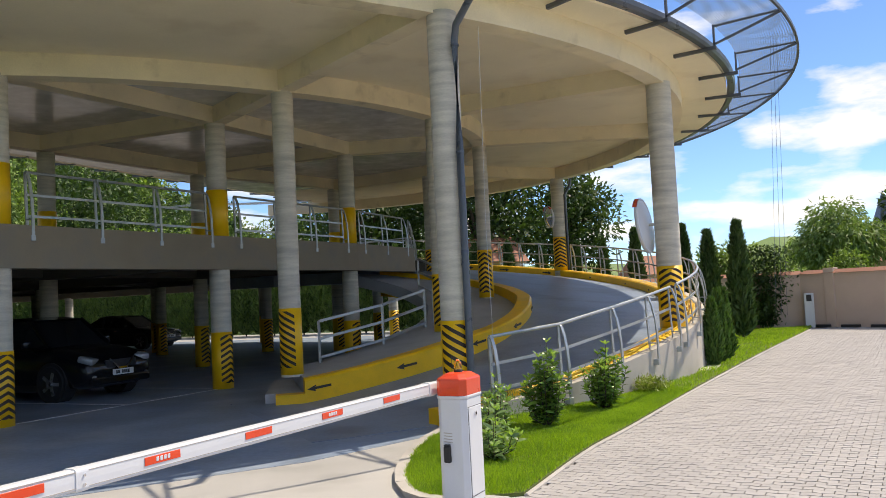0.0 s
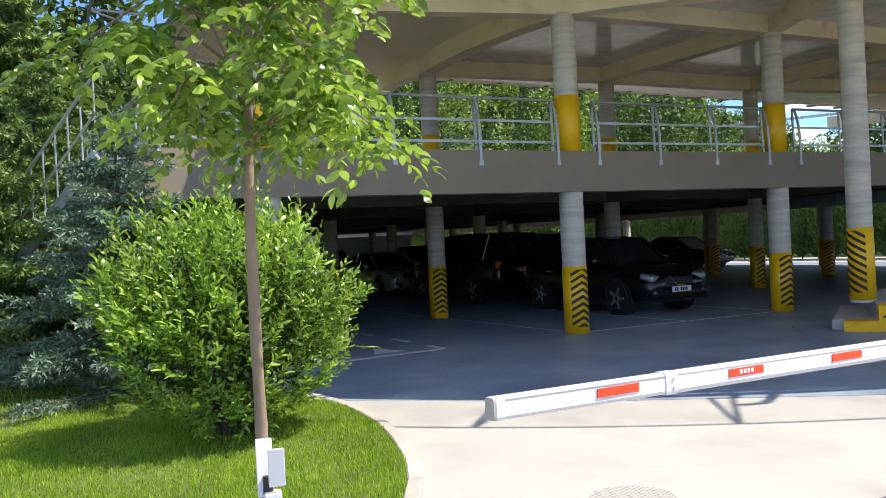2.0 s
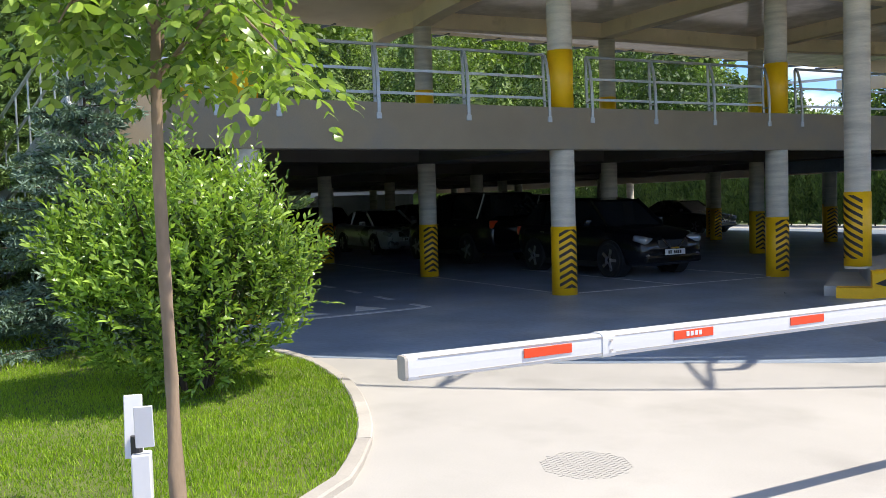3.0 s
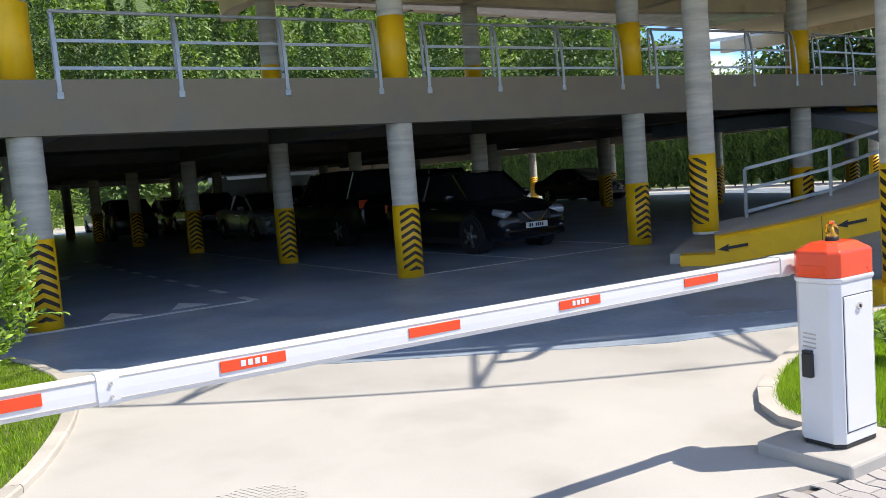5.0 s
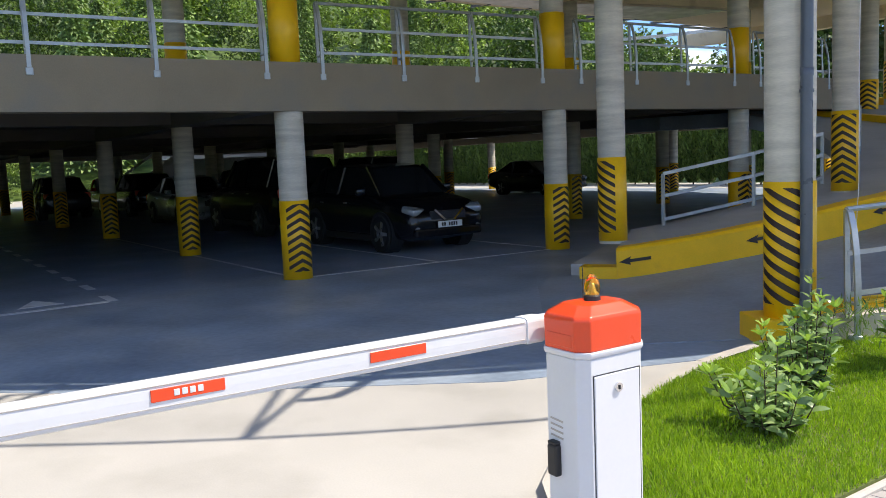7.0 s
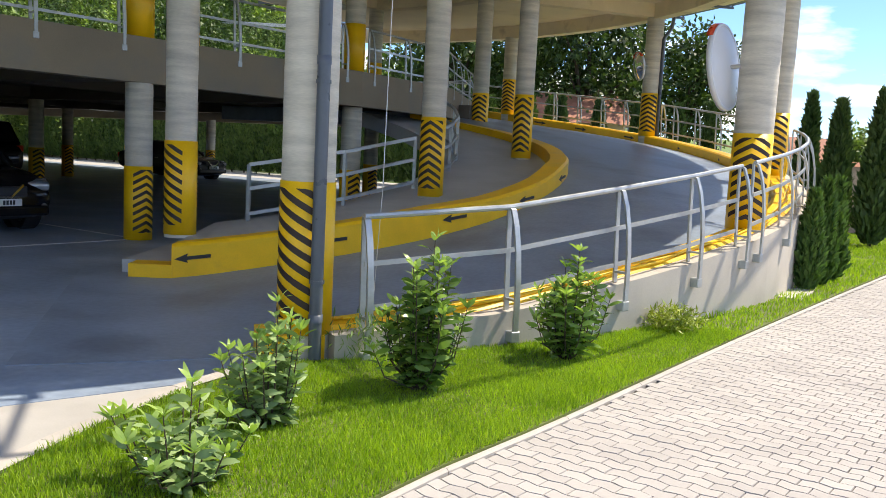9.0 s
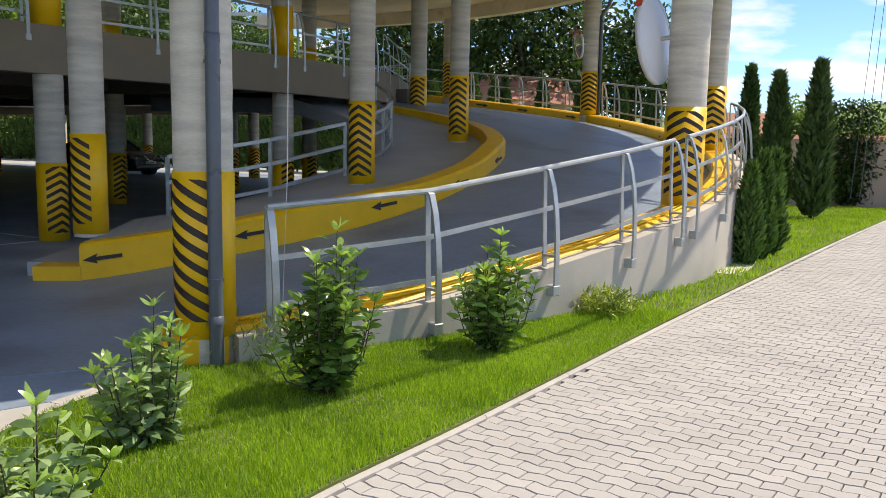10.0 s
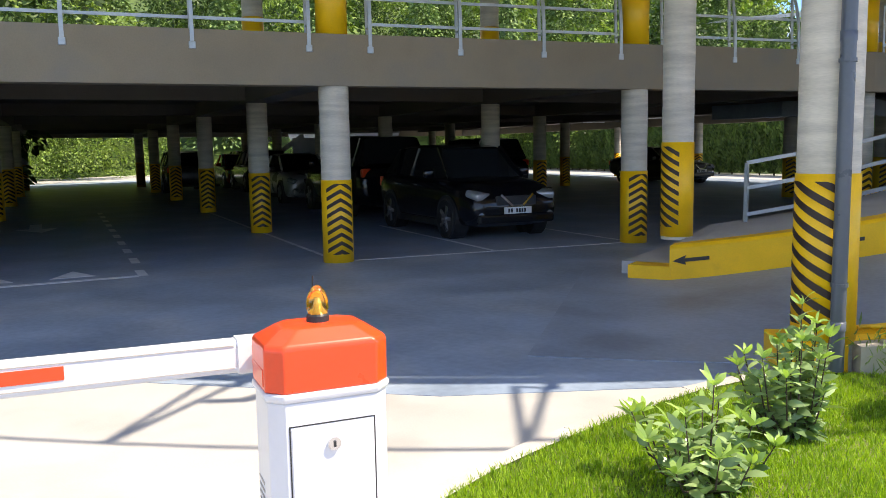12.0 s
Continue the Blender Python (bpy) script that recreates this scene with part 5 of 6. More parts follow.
def broad_tree(x, y, z, h, r, seed, label, mat, n=5000, leaf=0.35, droop=0.0, category="tree", trunk_h=0.25):
    rng = np.random.default_rng(seed)
    root = empty("tree", pose(x, y, z), label, category)
    part("trunk", tube([(0, 0, 0), (0.1, 0, h * 0.3), (0, 0.1, h * 0.7)], [h * 0.03, h * 0.022, h * 0.008], 8), M_DBARK, root)
    pos, dirs = [], []
    k_cl = 40
    for k in range(k_cl):
        d = sphere_dirs(1, rng)[0]
        c = np.array([0, 0, h * (0.5 + trunk_h / 2)]) + d * np.array([r * 0.72, r * 0.72, h * (0.5 - trunk_h / 2) * 0.8]) * rng.uniform(0.6, 1.0)
        if k < 8:
            part("limb", tube([(0, 0, h * 0.3), tuple(c * np.array([0.5, 0.5, 0.85])), tuple(c)], [h * 0.012, h * 0.008, h * 0.003], 6), M_DBARK, root)
        m = n // k_cl
        e = sphere_dirs(m, rng)
        q = c + e * np.array([r * 0.36, r * 0.36, h * 0.13]) * rng.uniform(0.45, 1.05, (m, 1))
        pos.append(q)
        dd = e + rng.normal(size=(m, 3)) * 0.5
        dd[:, 2] -= droop
        dirs.append(dd)
    crown("crown", [leaves(np.concatenate(pos), np.concatenate(dirs), leaf, leaf * (0.55 if droop == 0 else 0.3), rng)], mat, root)
    return root


sapling(-3.0, 1.965, 5)
shrub(-6.13, 4.01, 1.20, 2.22, 6, "dense rounded green shrub with narrow leaves on the lawn")
spruce(-9.35, 4.75, 3.5, 1.7, 7, "blue-green spruce with drooping boughs beside the shrub")
spruce(-12.4, 4.3, 4.6, 1.9, 8, "tall dark spruce at the lawn's edge", L_FIR)
spruce(-14.8, 6.2, 5.2, 2.0, 9, "tall dark spruce at the lawn's edge", L_FIR)
for k, (x, y, h, r) in enumerate(((-17.6, 5.4, 7.5, 2.3), (-20.5, 8.2, 9.0, 2.6), (-18.8, 2.2, 8.0, 2.4), (-23.5, 5.0, 10.5, 2.8))):
    spruce(x, y, h, r, 21 + k, "tall dark fir behind the lawn", L_FIR)
laurel(0.14, 8.0, 0.50, 0.36, 11, "young laurel shrub with pale mottled leaves at the lawn's tip", L_LAURELPALE)
laurel(0.14, 8.92, 0.72, 0.30, 12, "young laurel shrub with pale mottled leaves close to the column", L_LAURELPALE)
laurel(0.76, 9.92, 1.02, 0.40, 13, "taller dark green laurel shrub with pale new leaves", L_LAUREL)
laurel(1.62, 11.2, 0.88, 0.34, 14, "dark green laurel shrub by the ramp wall", L_LAUREL)
rng0 = np.random.default_rng(20)
jun = empty("juniper", pose(2.5, 12.75, 0.03), "low spreading yellow-green juniper on the lawn", "shrub")
jp = sphere_dirs(700, rng0) * np.array([0.30, 0.30, 0.13]) * rng0.uniform(0.4, 1.0, (700, 1)) + np.array([0, 0, 0.12])
jp[:, 2] = np.abs(jp[:, 2])
crown("sprays", [leaves(jp, sphere_dirs(700, rng0) + np.array([0, 0, 0.5]), 0.075, 0.018, rng0)], L_JUNIPER, jun)
tuft = empty("weed_tuft", pose(0.22, 10.45, 0.03), "pale green weedy tuft against the ramp wall", "plant")
jp = rng0.normal(size=(260, 3)) * np.array([0.16, 0.12, 0.02])
jp[:, 2] = rng0.uniform(0, 0.32, 260)
crown("sprays", [leaves(jp, rng0.normal(size=(260, 3)) * 0.5 + np.array([0, 0, 0.9]), 0.09, 0.014, rng0)], L_WILLOW, tuft)
# young thujas and tall thujas by the lawn
for k, (x, y, h, r) in enumerate(((4.35, 16.5, 1.30, 0.17), (4.62, 17.1, 1.44, 0.17), (4.9, 17.75, 1.46, 0.17))):
    thuja(x, y, h, r, 30 + k, "young bright green thuja at the end of the ramp wall", L_THUJA2, 1500, "young thujas")
for k, (x, y, h, r) in enumerate(((6.4, 28.6, 3.55, 0.34), (6.4, 25.1, 3.12, 0.36), (7.1, 24.5, 3.32, 0.36), (5.2, 31.2, 3.7, 0.34), (4.2, 33.0, 3.5, 0.34), (3.3, 34.6, 3.5, 0.36), (1.9, 36.0, 3.6, 0.40), (0.5, 37.0, 3.8, 0.42), (-1.0, 37.8, 3.9, 0.45))):
    thuja(x, y, h, r, 50 + k, "tall dark slender thuja by the boundary wall", L_THUJA)
# the thuja hedge behind the garage
hedge_pts = [Vector((-1.5, 38.6)).lerp(Vector((-52, 58)), t) for t in np.linspace(0, 1, 60)]
hedge_me = None
for k, p in enumerate(hedge_pts):
    if k < 3:
        proto = thuja(p.x, p.y, 3.9 + 0.2 * k, 0.50, 80 + k, "dark green thuja in the hedge behind the garage", L_HEDGE, 2200, "hedge thujas")
        if k == 0:
            protos = []
        protos.append(proto)
    else:
        o = copy_thing(protos[k % 3], pose(p.x, p.y, 0, 0, 0, 50 * k))

# ---- garden wall, far buildings ----
gw = empty("garden_wall", pose(0, 0, 0), "beige-pink plastered boundary wall with a tile coping", "wall", kind="structure")
for a, b in (((4.6, 30.0), (10.35, 29.0)), ((10.35, 29.0), (23.0, 14.3)), ((23.0, 14.3), (31, -6))):
    sweep("wall_panel", [(*a, 0), (*b, 0)], [(-0.12, -0.1), (0.12, -0.1), (0.12, 1.78), (-0.12, 1.78)], M_WALL, gw)
    sweep("coping", [(*a, 0), (*b, 0)], [(-0.19, 1.78), (0.19, 1.78), (0.0, 1.9)], M_TILE, gw, "reddish tile coping")
for k in range(4):
    q = Vector((10.35, 29.0)).lerp(Vector((23.0, 14.3)), 0.055 + 0.2 * k)
    part("pilaster", box_bm(0.34, 0.34, 2.0, pose(q.x, q.y, 0.95, 0, 0, -49), 0.01, 1), M_WALL, gw)
mb = empty("meter_box", pose(10.42, 28.55, 0), "slim white service pillar with a dark window at the paving's end", "cabinet")
part("pillar", box_bm(0.30, 0.22, 1.15, pose(0, 0, 0.56, 0, 0, -20), 0.01, 1), M_WHITE, mb)
part("window", box_bm(0.16, 0.02, 0.22, pose(-0.04, -0.115, 0.98, 0, 0, -20)), M_DARK, mb)
for k in range(3):
    q = Vector((10.7, 28.3)) + Vector((0.63, -0.73)) * k
    tagged(part("wheel_stop", box_bm(0.6, 0.14, 0.09, pose(q.x, q.y, 0.045, 0, 0, -49), 0.01, 1), M_DARK), "black rubber wheel stop on the paving", "wheel stop", "wheel stops")


def house(x, y, z, sx, sy, wall_h, roof_h, rot, label, wallmat, windows=3):
    root = empty("house", pose(x, y, z, 0, 0, rot), label, "house", "far houses")
    part("wall", box_bm(sx, sy, wall_h, pose(0, 0, wall_h / 2)), wallmat, root)
    hx, hy = sx / 2 + 0.4, sy / 2 + 0.4
    vs = [(-hx, -hy, wall_h - 0.1), (hx, -hy, wall_h - 0.1), (hx, hy, wall_h - 0.1), (-hx, hy, wall_h - 0.1), (-hx * 0.8, 0, wall_h + roof_h), (hx * 0.8, 0, wall_h + roof_h)]
    rf_ = mesh_object("roof", vs, [(0, 1, 5, 4), (2, 3, 4, 5), (1, 2, 5), (3, 0, 4), (3, 2, 1, 0)], M_TILE, root, label="red-brown tiled roof")
    part("chimney", box_bm(0.6, 0.6, 1.6, pose(sx * 0.2, 0.8, wall_h + roof_h * 0.7)), M_WALL, rf_)
    for k in range(windows):
        xx = -sx / 2 + sx * (k + 0.5) / windows
        w = part("window", box_bm(1.1, 0.1, 1.3, pose(xx, -sy / 2, wall_h * 0.55)), M_WHITE, root)
        part("pane", box_bm(0.9, 0.1, 1.1, pose(xx, -sy / 2 - 0.03, wall_h * 0.55)), M_AUTOGLASS, w)
    return root


house(-1.3, 50.5, 0, 4.6, 5, 3.5, 1.5, 8, "low house with a reddish-brown tiled roof behind the ramp", M_WALL)
house(29, 57, 0, 9, 7, 2.6, 1.8, -15, "far house with a red tiled roof behind the wall", M_WALL)
house(22, 120, 0, 9, 8, 3.2, 2.6, 10, "far house with a red tiled roof beyond the thujas", M_WALL)
spire = empty("church_tower", pose(54, 122, 0), "far dark pointed church tower", "tower")
part("tower", box_bm(3, 3, 7, pose(0, 0, 3.5)), M_WALL, spire)
mesh_object("spire", [(-1.7, -1.7, 7), (1.7, -1.7, 7), (1.7, 1.7, 7), (-1.7, 1.7, 7), (0, 0, 13.5)], [(0, 1, 4), (1, 2, 4), (2, 3, 4), (3, 0, 4)], M_PIPE, spire)
# far trees on the right and behind the ramp
broad_tree(-1.0, 52, 0, 11.5, 5.4, 101, "big dark leafy tree behind the ramp", L_DARKTREE, 8000, 0.38)
broad_tree(4.4, 55, 0, 9.6, 4.2, 102, "dark leafy tree behind the ramp", L_DARKTREE, 6000, 0.36)
broad_tree(-9, 54, 0, 11.0, 5.5, 103, "big dark leafy tree behind the ramp", L_DARKTREE, 7000, 0.4)
broad_tree(18.3, 46.5, 0, 5.9, 2.7, 104, "pale green willow behind the boundary wall", L_WILLOW, 8000, 0.34, 0.9)
broad_tree(23.3, 47.0, 0, 6.8, 2.6, 105, "dark green tree behind the boundary wall", L_DARKTREE, 5000, 0.34)
broad_tree(13.0, 50, 0, 4.0, 1.8, 106, "small leafy tree behind the boundary wall", L_FOREST, 3000, 0.25)
broad_tree(15.5, 38, 0, 3.0, 1.1, 107, "leafy shrub tree leaning over the wall", L_FOREST, 2200, 0.16)
climber = empty("climbing_plant", pose(9.15, 28.95, 0), "dark climbing plant trained on the boundary wall", "plant")
cp = rng0.normal(size=(3000, 3)) * np.array([0.30, 0.12, 0.0])
cp[:, 2] = rng0.uniform(0.1, 2.8, 3000)
cp[:, 0] *= 0.5 + cp[:, 2] * 0.5
crown("leaves", [leaves(cp, sphere_dirs(3000, rng0), 0.14, 0.07, rng0)], L_DARKTREE, climber)


# ---- wooded hills ----
def hill_z(x, y):
    """Height of the wooded slope behind the garage."""
    s = (-x * 0.80 + y * 0.60) - 66
    side = max(0.0, min(1.0, (-x + 0.15 * y + 12) / 40))
    valley = max(0.0, min(1.0, (-x / max(y, 1.0) - 0.27) / 0.25)) if y > 0 else 1.0
    return max(0.0, s) * 0.30 * side * valley


hv, hf = [], []
gx, gy = np.linspace(-320, 60, 60), np.linspace(-60, 330, 60)
for yy in gy:
    for xx in gx:
        zz = hill_z(xx, yy)
        hv.append((xx, yy, zz * (1 + 0.12 * math.sin(xx * 0.05) * math.cos(yy * 0.04)) - 0.3))
for i in range(59):
    for j in range(59):
        a = i * 60 + j
        hf.append((a, a + 1, a + 61, a + 60))
tagged(mesh_object("hill", hv, hf, L_FOREST, None, True), "wooded hillside rising behind the garage", "hill", kind="structure")


def forest(name, spots, seed, mat, label, per=420, leaf=0.75):
    rng = np.random.default_rng(seed)
    vs, fs, k = [], [], 0
    for x, y, h, r, conifer in spots:
        z = max(0, hill_z(x, y)) - 0.3
        if conifer:
            t = rng.uniform(0.05, 1, per)
            a = rng.uniform(0, 2 * np.pi, per)
            rr = r * 0.8 * (1 - t) ** 0.8 * rng.uniform(0.5, 1.05, per)
            pos = np.stack([rr * np.cos(a), rr * np.sin(a), t * h], 1)
            d = np.stack([np.cos(a), np.sin(a), np.full(per, -0.35)], 1) + rng.normal(size=(per, 3)) * 0.3
        else:
            cl = sphere_dirs(14, rng) * np.array([r * 0.65, r * 0.65, h * 0.34]) + np.array([0, 0, h * 0.58])
            c = cl[rng.integers(0, 14, per)]
            e = sphere_dirs(per, rng)
            pos = c + e * np.array([r * 0.45, r * 0.45, h * 0.13])
            d = e + rng.normal(size=(per, 3)) * 0.5
        pos = pos + np.array([x, y, z])
        v, f = leaves(pos, d, leaf * (h / 12) ** 0.5, leaf * 0.55 * (h / 12) ** 0.5, rng)
        vs.append(v)
        fs.append(f + k)
        k += len(v)
    return fast_mesh(name, np.concatenate(vs), np.concatenate(fs), mat, None, label, "forest")


rng1 = np.random.default_rng(77)
near, back, low = [], [], []


def opening(x, y, h):
    """The valley north of the garage, where the sky shows over a lower hill."""
    return y > 0 and -x / y < 0.405 and hill_z(x, y) + h > 0.15 * math.hypot(x, y)


for k in range(210):
    t = rng1.uniform(0, 1)
    s = rng1.uniform(0, 1) ** 0.8
    along = -95 + 190 * t
    depth = 50 + 70 * s
    x, y = -0.80 * depth + 0.60 * along, 0.60 * depth + 0.80 * along
    if x > -6 or y < -40:
        continue
    h = rng1.uniform(9, 15)
    if opening(x, y, h):
        continue
    near.append((x, y, h, rng1.uniform(2.6, 4.2), rng1.uniform() < 0.45))
for k in range(150):
    t = rng1.uniform(0, 1)
    along = -110 + 300 * t
    depth = rng1.uniform(120, 210)
    x, y = -0.80 * depth + 0.60 * along, 0.60 * depth + 0.80 * along
    if x > -25:
        continue
    if opening(x, y, 15):
        continue
    back.append((x, y, rng1.uniform(12, 18), rng1.uniform(3.5, 5.5), rng1.uniform() < 0.3))
for k in range(130):
    t = rng1.uniform(0, 1)
    p = Vector((-14, 46)).lerp(Vector((-62, 58)), t) + Vector((rng1.uniform(-3, 3), rng1.uniform(0, 6)))
    low.append((p.x, p.y, rng1.uniform(4.0, 7.5), rng1.uniform(1.5, 2.6), False))
for k in range(90):
    p = Vector((-34, 8)).lerp(Vector((-70, 44)), rng1.uniform(0, 1)) + Vector((rng1.uniform(-6, 4), rng1.uniform(-6, 3)))
    low.append((p.x, p.y, rng1.uniform(3.0, 8.0), rng1.uniform(1.5, 2.6), rng1.uniform() < 0.3))
for k in range(60):
    p = Vector((-22, -6)).lerp(Vector((-40, 10)), rng1.uniform(0, 1)) + Vector((rng1.uniform(-6, 2), rng1.uniform(-6, 2)))
    low.append((p.x, p.y, rng1.uniform(6.0, 13.0), rng1.uniform(2.0, 3.2), rng1.uniform() < 0.6))
for k in range(18):
    p = Vector((-26, 1)).lerp(Vector((-39, 16)), k / 17) + Vector((rng1.uniform(-3, 3), rng1.uniform(-3, 3)))
    near.append((p.x, p.y, rng1.uniform(13, 18), rng1.uniform(2.8, 3.8), k % 3 != 0))
leafy = [q for q in near if not q[4]]
forest("forest", leafy[::2], 201, L_FOREST, "mixed green woodland on the slope behind the garage", 2200, 0.40)
forest("forest", leafy[1::2], 207, L_DARKTREE, "dark leafy woodland on the slope behind the garage", 2000, 0.42)
forest("forest", [q for q in near if q[4]], 211, L_FIR, "dark conifers on the slope behind the garage", 2000, 0.42)
forest("forest", back, 202, L_FOREST, "far green woodland on the hill", 420, 1.1)
forest("bushes", low, 203, L_FOREST, "green bushes and small trees round the garage", 1100, 0.30)
far = [(40 + 90 * rng1.uniform(), 95 + 60 * rng1.uniform(), rng1.uniform(4, 8), rng1.uniform(2.5, 4), False) for k in range(90)]
forest("bushes", far, 204, L_FOREST, "far trees beyond the boundary wall", 260, 0.9)
# far ridge
rv_, rf_ = [], []
for k in range(41):
    a = radians(-20 + 130 * k / 40)
    h = 26 + 10 * math.sin(k * 0.7) + 5 * math.sin(k * 1.9)
    for rr, hh in ((420, 0), (640, h), (800, 0)):
        rv_.append((-rr * math.sin(a) * 1.0 + 120 * math.cos(a), rr * math.cos(a), hh - 1))
for k in range(40):
    for s in range(2):
        a = k * 3 + s
        rf_.append((a, a + 3, a + 4, a + 1))
tagged(mesh_object("ridge", rv_, rf_, L_FOREST, None, True), "distant wooded ridge", "hill", kind="structure")


# ---- floor marks and manhole ----
def floor_mark(pts, label, z=0.0045, mat=None, name="floor_marking", category="marking"):
    ob = prism(name, pts, z, z + 0.003, mat or M_LINE)
    return tagged(ob, label, category, "floor markings", "structure")


def floor_line(a, b, w, label, z=0.0045):
    a, b = Vector(a), Vector(b)
    d = (b - a).normalized()
    s = Vector((d.y, -d.x)) * w / 2
    return floor_mark([tuple(a + s), tuple(b + s), tuple(b - s), tuple(a - s)], label, z)


pF, pC, pG = grid_xy[0, 0], grid_xy[1, 0], grid_xy[0, 1]
floor_line(pF, pC, 0.07, "thin white parking bay line between columns")
floor_line(pF, grid_xy[0, 2], 0.07, "thin white parking bay line along the columns")
for t in (0.5,):
    q = pF.lerp(pC, t)
    floor_line(q, q + AX_U * 5.0, 0.07, "thin white parking bay line under the car")
floor_line(pC, pC + AX_U * 5.0, 0.07, "thin white parking bay line beside the car")
# give-way line with teeth and dashed lane line
g0, g1 = Vector((-8.33, 9.40)), Vector((-9.9, 4.6))
floor_line(g0, g1, 0.14, "broad white give-way line on the garage floor")
floor_line(g0 + Vector((0.02, 0.06)), g0 + AX_U * 0.55 + Vector((0, 0.06)), 0.12, "short white lane line end on the garage floor")
gd = (g1 - g0).normalized()
for k in range(5):
    c = g0 + gd * (0.75 + 0.95 * k) + AX_U * 0.32
    floor_mark([tuple(c - gd * 0.27), tuple(c + gd * 0.27), tuple(c + AX_U * 0.62)], "white give-way triangle on the garage floor")
for k in range(9):
    a = g0 + AX_U * (1.35 + 1.35 * k) + Vector((0.02, 0.08))
    floor_line(a, a + AX_U * 0.62, 0.12, "dashed white lane line on the garage floor")
ar = Vector((-16.2, 10.9))
floor_mark([tuple(ar + Vector(q)) for q in ((-1.6, 0.7), (-0.4, 0.28), (-0.3, 0.55), (0.5, -0.05), (-0.6, -0.2), (-0.5, 0.05), (-1.7, 0.48))], "faded white lane arrow on the garage floor")
manhole = empty("manhole_cover", pose(-2.335, 4.24, 0.0), "round cast manhole cover with a chequered face in the driveway", "manhole cover")
bm = bmesh.new()
for i in range(-9, 10):
    for j in range(-9, 10):
        if (i * i + j * j) * 0.03 ** 2 < 0.27 ** 2:
            box_bm(0.019, 0.010, 0.003, pose(i * 0.03, j * 0.03, 0.0022, 0, 0, 45 if (i + j) % 2 else -45), bm=bm)
studs = part("studs", bm, M_CONC, manhole)
tagged(studs, kind="stuff")


# ---- wave pavers ----
def paver_outline(sign=1.0, w=0.158, d=0.098, gap=0.0028):
    """A block with two wavy long sides, like the next rows' sides."""
    n = 8
    pts = []
    for k in range(n + 1):
        x = -w / 2 + gap + (w - 2 * gap) * k / n
        pts.append((x, -d / 2 + gap + sign * 0.0085 * math.sin(2 * math.pi * (x / w + 0.25))))
    for k in range(n, -1, -1):
        x = -w / 2 + gap + (w - 2 * gap) * k / n
        pts.append((x, d / 2 - gap + sign * 0.0085 * math.sin(2 * math.pi * (x / w + 0.25))))
    return pts


PW, PD = 0.158, 0.098
SHAPES = []
for sign in (1.0, -1.0):
    po = paver_outline(sign)
    pn = len(po)
    top_ = [(x * 0.975, y * 0.95 + 0.0, 0.0) for x, y in po]
    rim_ = [(x, y, -0.006) for x, y in po]
    low_ = [(x, y, -0.03) for x, y in po]
    me_ = bpy.data.meshes.new("paver")
    me_.from_pydata(top_ + rim_ + low_, [], [tuple(range(pn))] + [(s * pn + (k + 1) % pn, s * pn + k, (s + 1) * pn + k, (s + 1) * pn + (k + 1) % pn) for s in range(2) for k in range(pn)])
    me_.materials.append(M_PAVER)
    SHAPES.append((me_, np.array(top_ + rim_)))
row_dir = Vector((0.905, -0.425))
edge_dir = Vector((0.425, 0.905))
pave_angle = math.atan2(row_dir.y, row_dir.x)
origin = Vector((0.0, 5.6))
rngp = np.random.default_rng(5)
ii, jj = np.meshgrid(np.arange(-80, 320), np.arange(-42, 98), indexing="ij")
ii, jj = ii.ravel(), jj.ravel()
uu = jj * PW + (ii % 2) * PW / 2
vv = ii * PD
px = origin.x + row_dir.x * uu + edge_dir.x * vv
py = origin.y + row_dir.y * uu + edge_dir.y * vv
east = np.array([[p[0] + 0.07, p[1]] for p in KERB_E])
lim = np.interp(py, east[:, 1], east[:, 0])
lim = np.where(py < 6.55, np.interp(py, (-2, 5.2, 5.62, 6.55), (-3.0, -0.1, 0.05, 0.47)), lim)
keep = (px > lim - 0.07) & (py > -2.0) & (py < 28.0) & (px < lim + 14)
px, py, odd = px[keep], py[keep], (ii % 2)[keep]
near_p = (np.abs(px - (lim[keep] + 1.3)) < 1.2) & (py > 7.6) & (py < 11.0)
near_i = np.where(near_p)[0][:300]
mask = np.zeros(len(px), bool)
mask[near_i] = True
for k in near_i:
    ob = new("paver", SHAPES[odd[k]][0])
    ob.parent = pave_base
    ob.matrix_local = pose(px[k], py[k], 0.0 + rngp.uniform(-0.0015, 0.0015), rngp.normal() * 0.35, rngp.normal() * 0.35, math.degrees(pave_angle))
rest = np.where(~mask)[0]
ca, sa = math.cos(pave_angle), math.sin(pave_angle)
tpl = np.stack([SHAPES[0][1], SHAPES[1][1]])[odd[rest]]
tx = tpl[:, :, 0] * ca - tpl[:, :, 1] * sa
ty = tpl[:, :, 0] * sa + tpl[:, :, 1] * ca
m = len(rest)
V = np.zeros((m, 2 * pn, 3), np.float32)
V[:, :, 0] = px[rest][:, None] + tx
V[:, :, 1] = py[rest][:, None] + ty
V[:, :, 2] = tpl[:, :, 2] + rngp.uniform(-0.0015, 0.0015, (m, 1)) + rngp.normal(size=(m, 1)) * 0.006 * tpl[:, :, 0] * 2
quads = []
half_n = pn // 2
for k in range(half_n - 1):
    quads.append((k, k + 1, pn - 2 - k, pn - 1 - k))
for k in range(pn):
    quads.append(((k + 1) % pn, k, pn + k, pn + (k + 1) % pn))
F = (np.arange(m)[:, None, None] * 2 * pn + np.array(quads)[None]).reshape(-1, 4)
field = fast_mesh("paver_field", V.reshape(-1, 3), F, M_PAVERJ, pave_base, "light beige wave-shaped paving blocks", kind="stuff")
field.data.shade_flat()


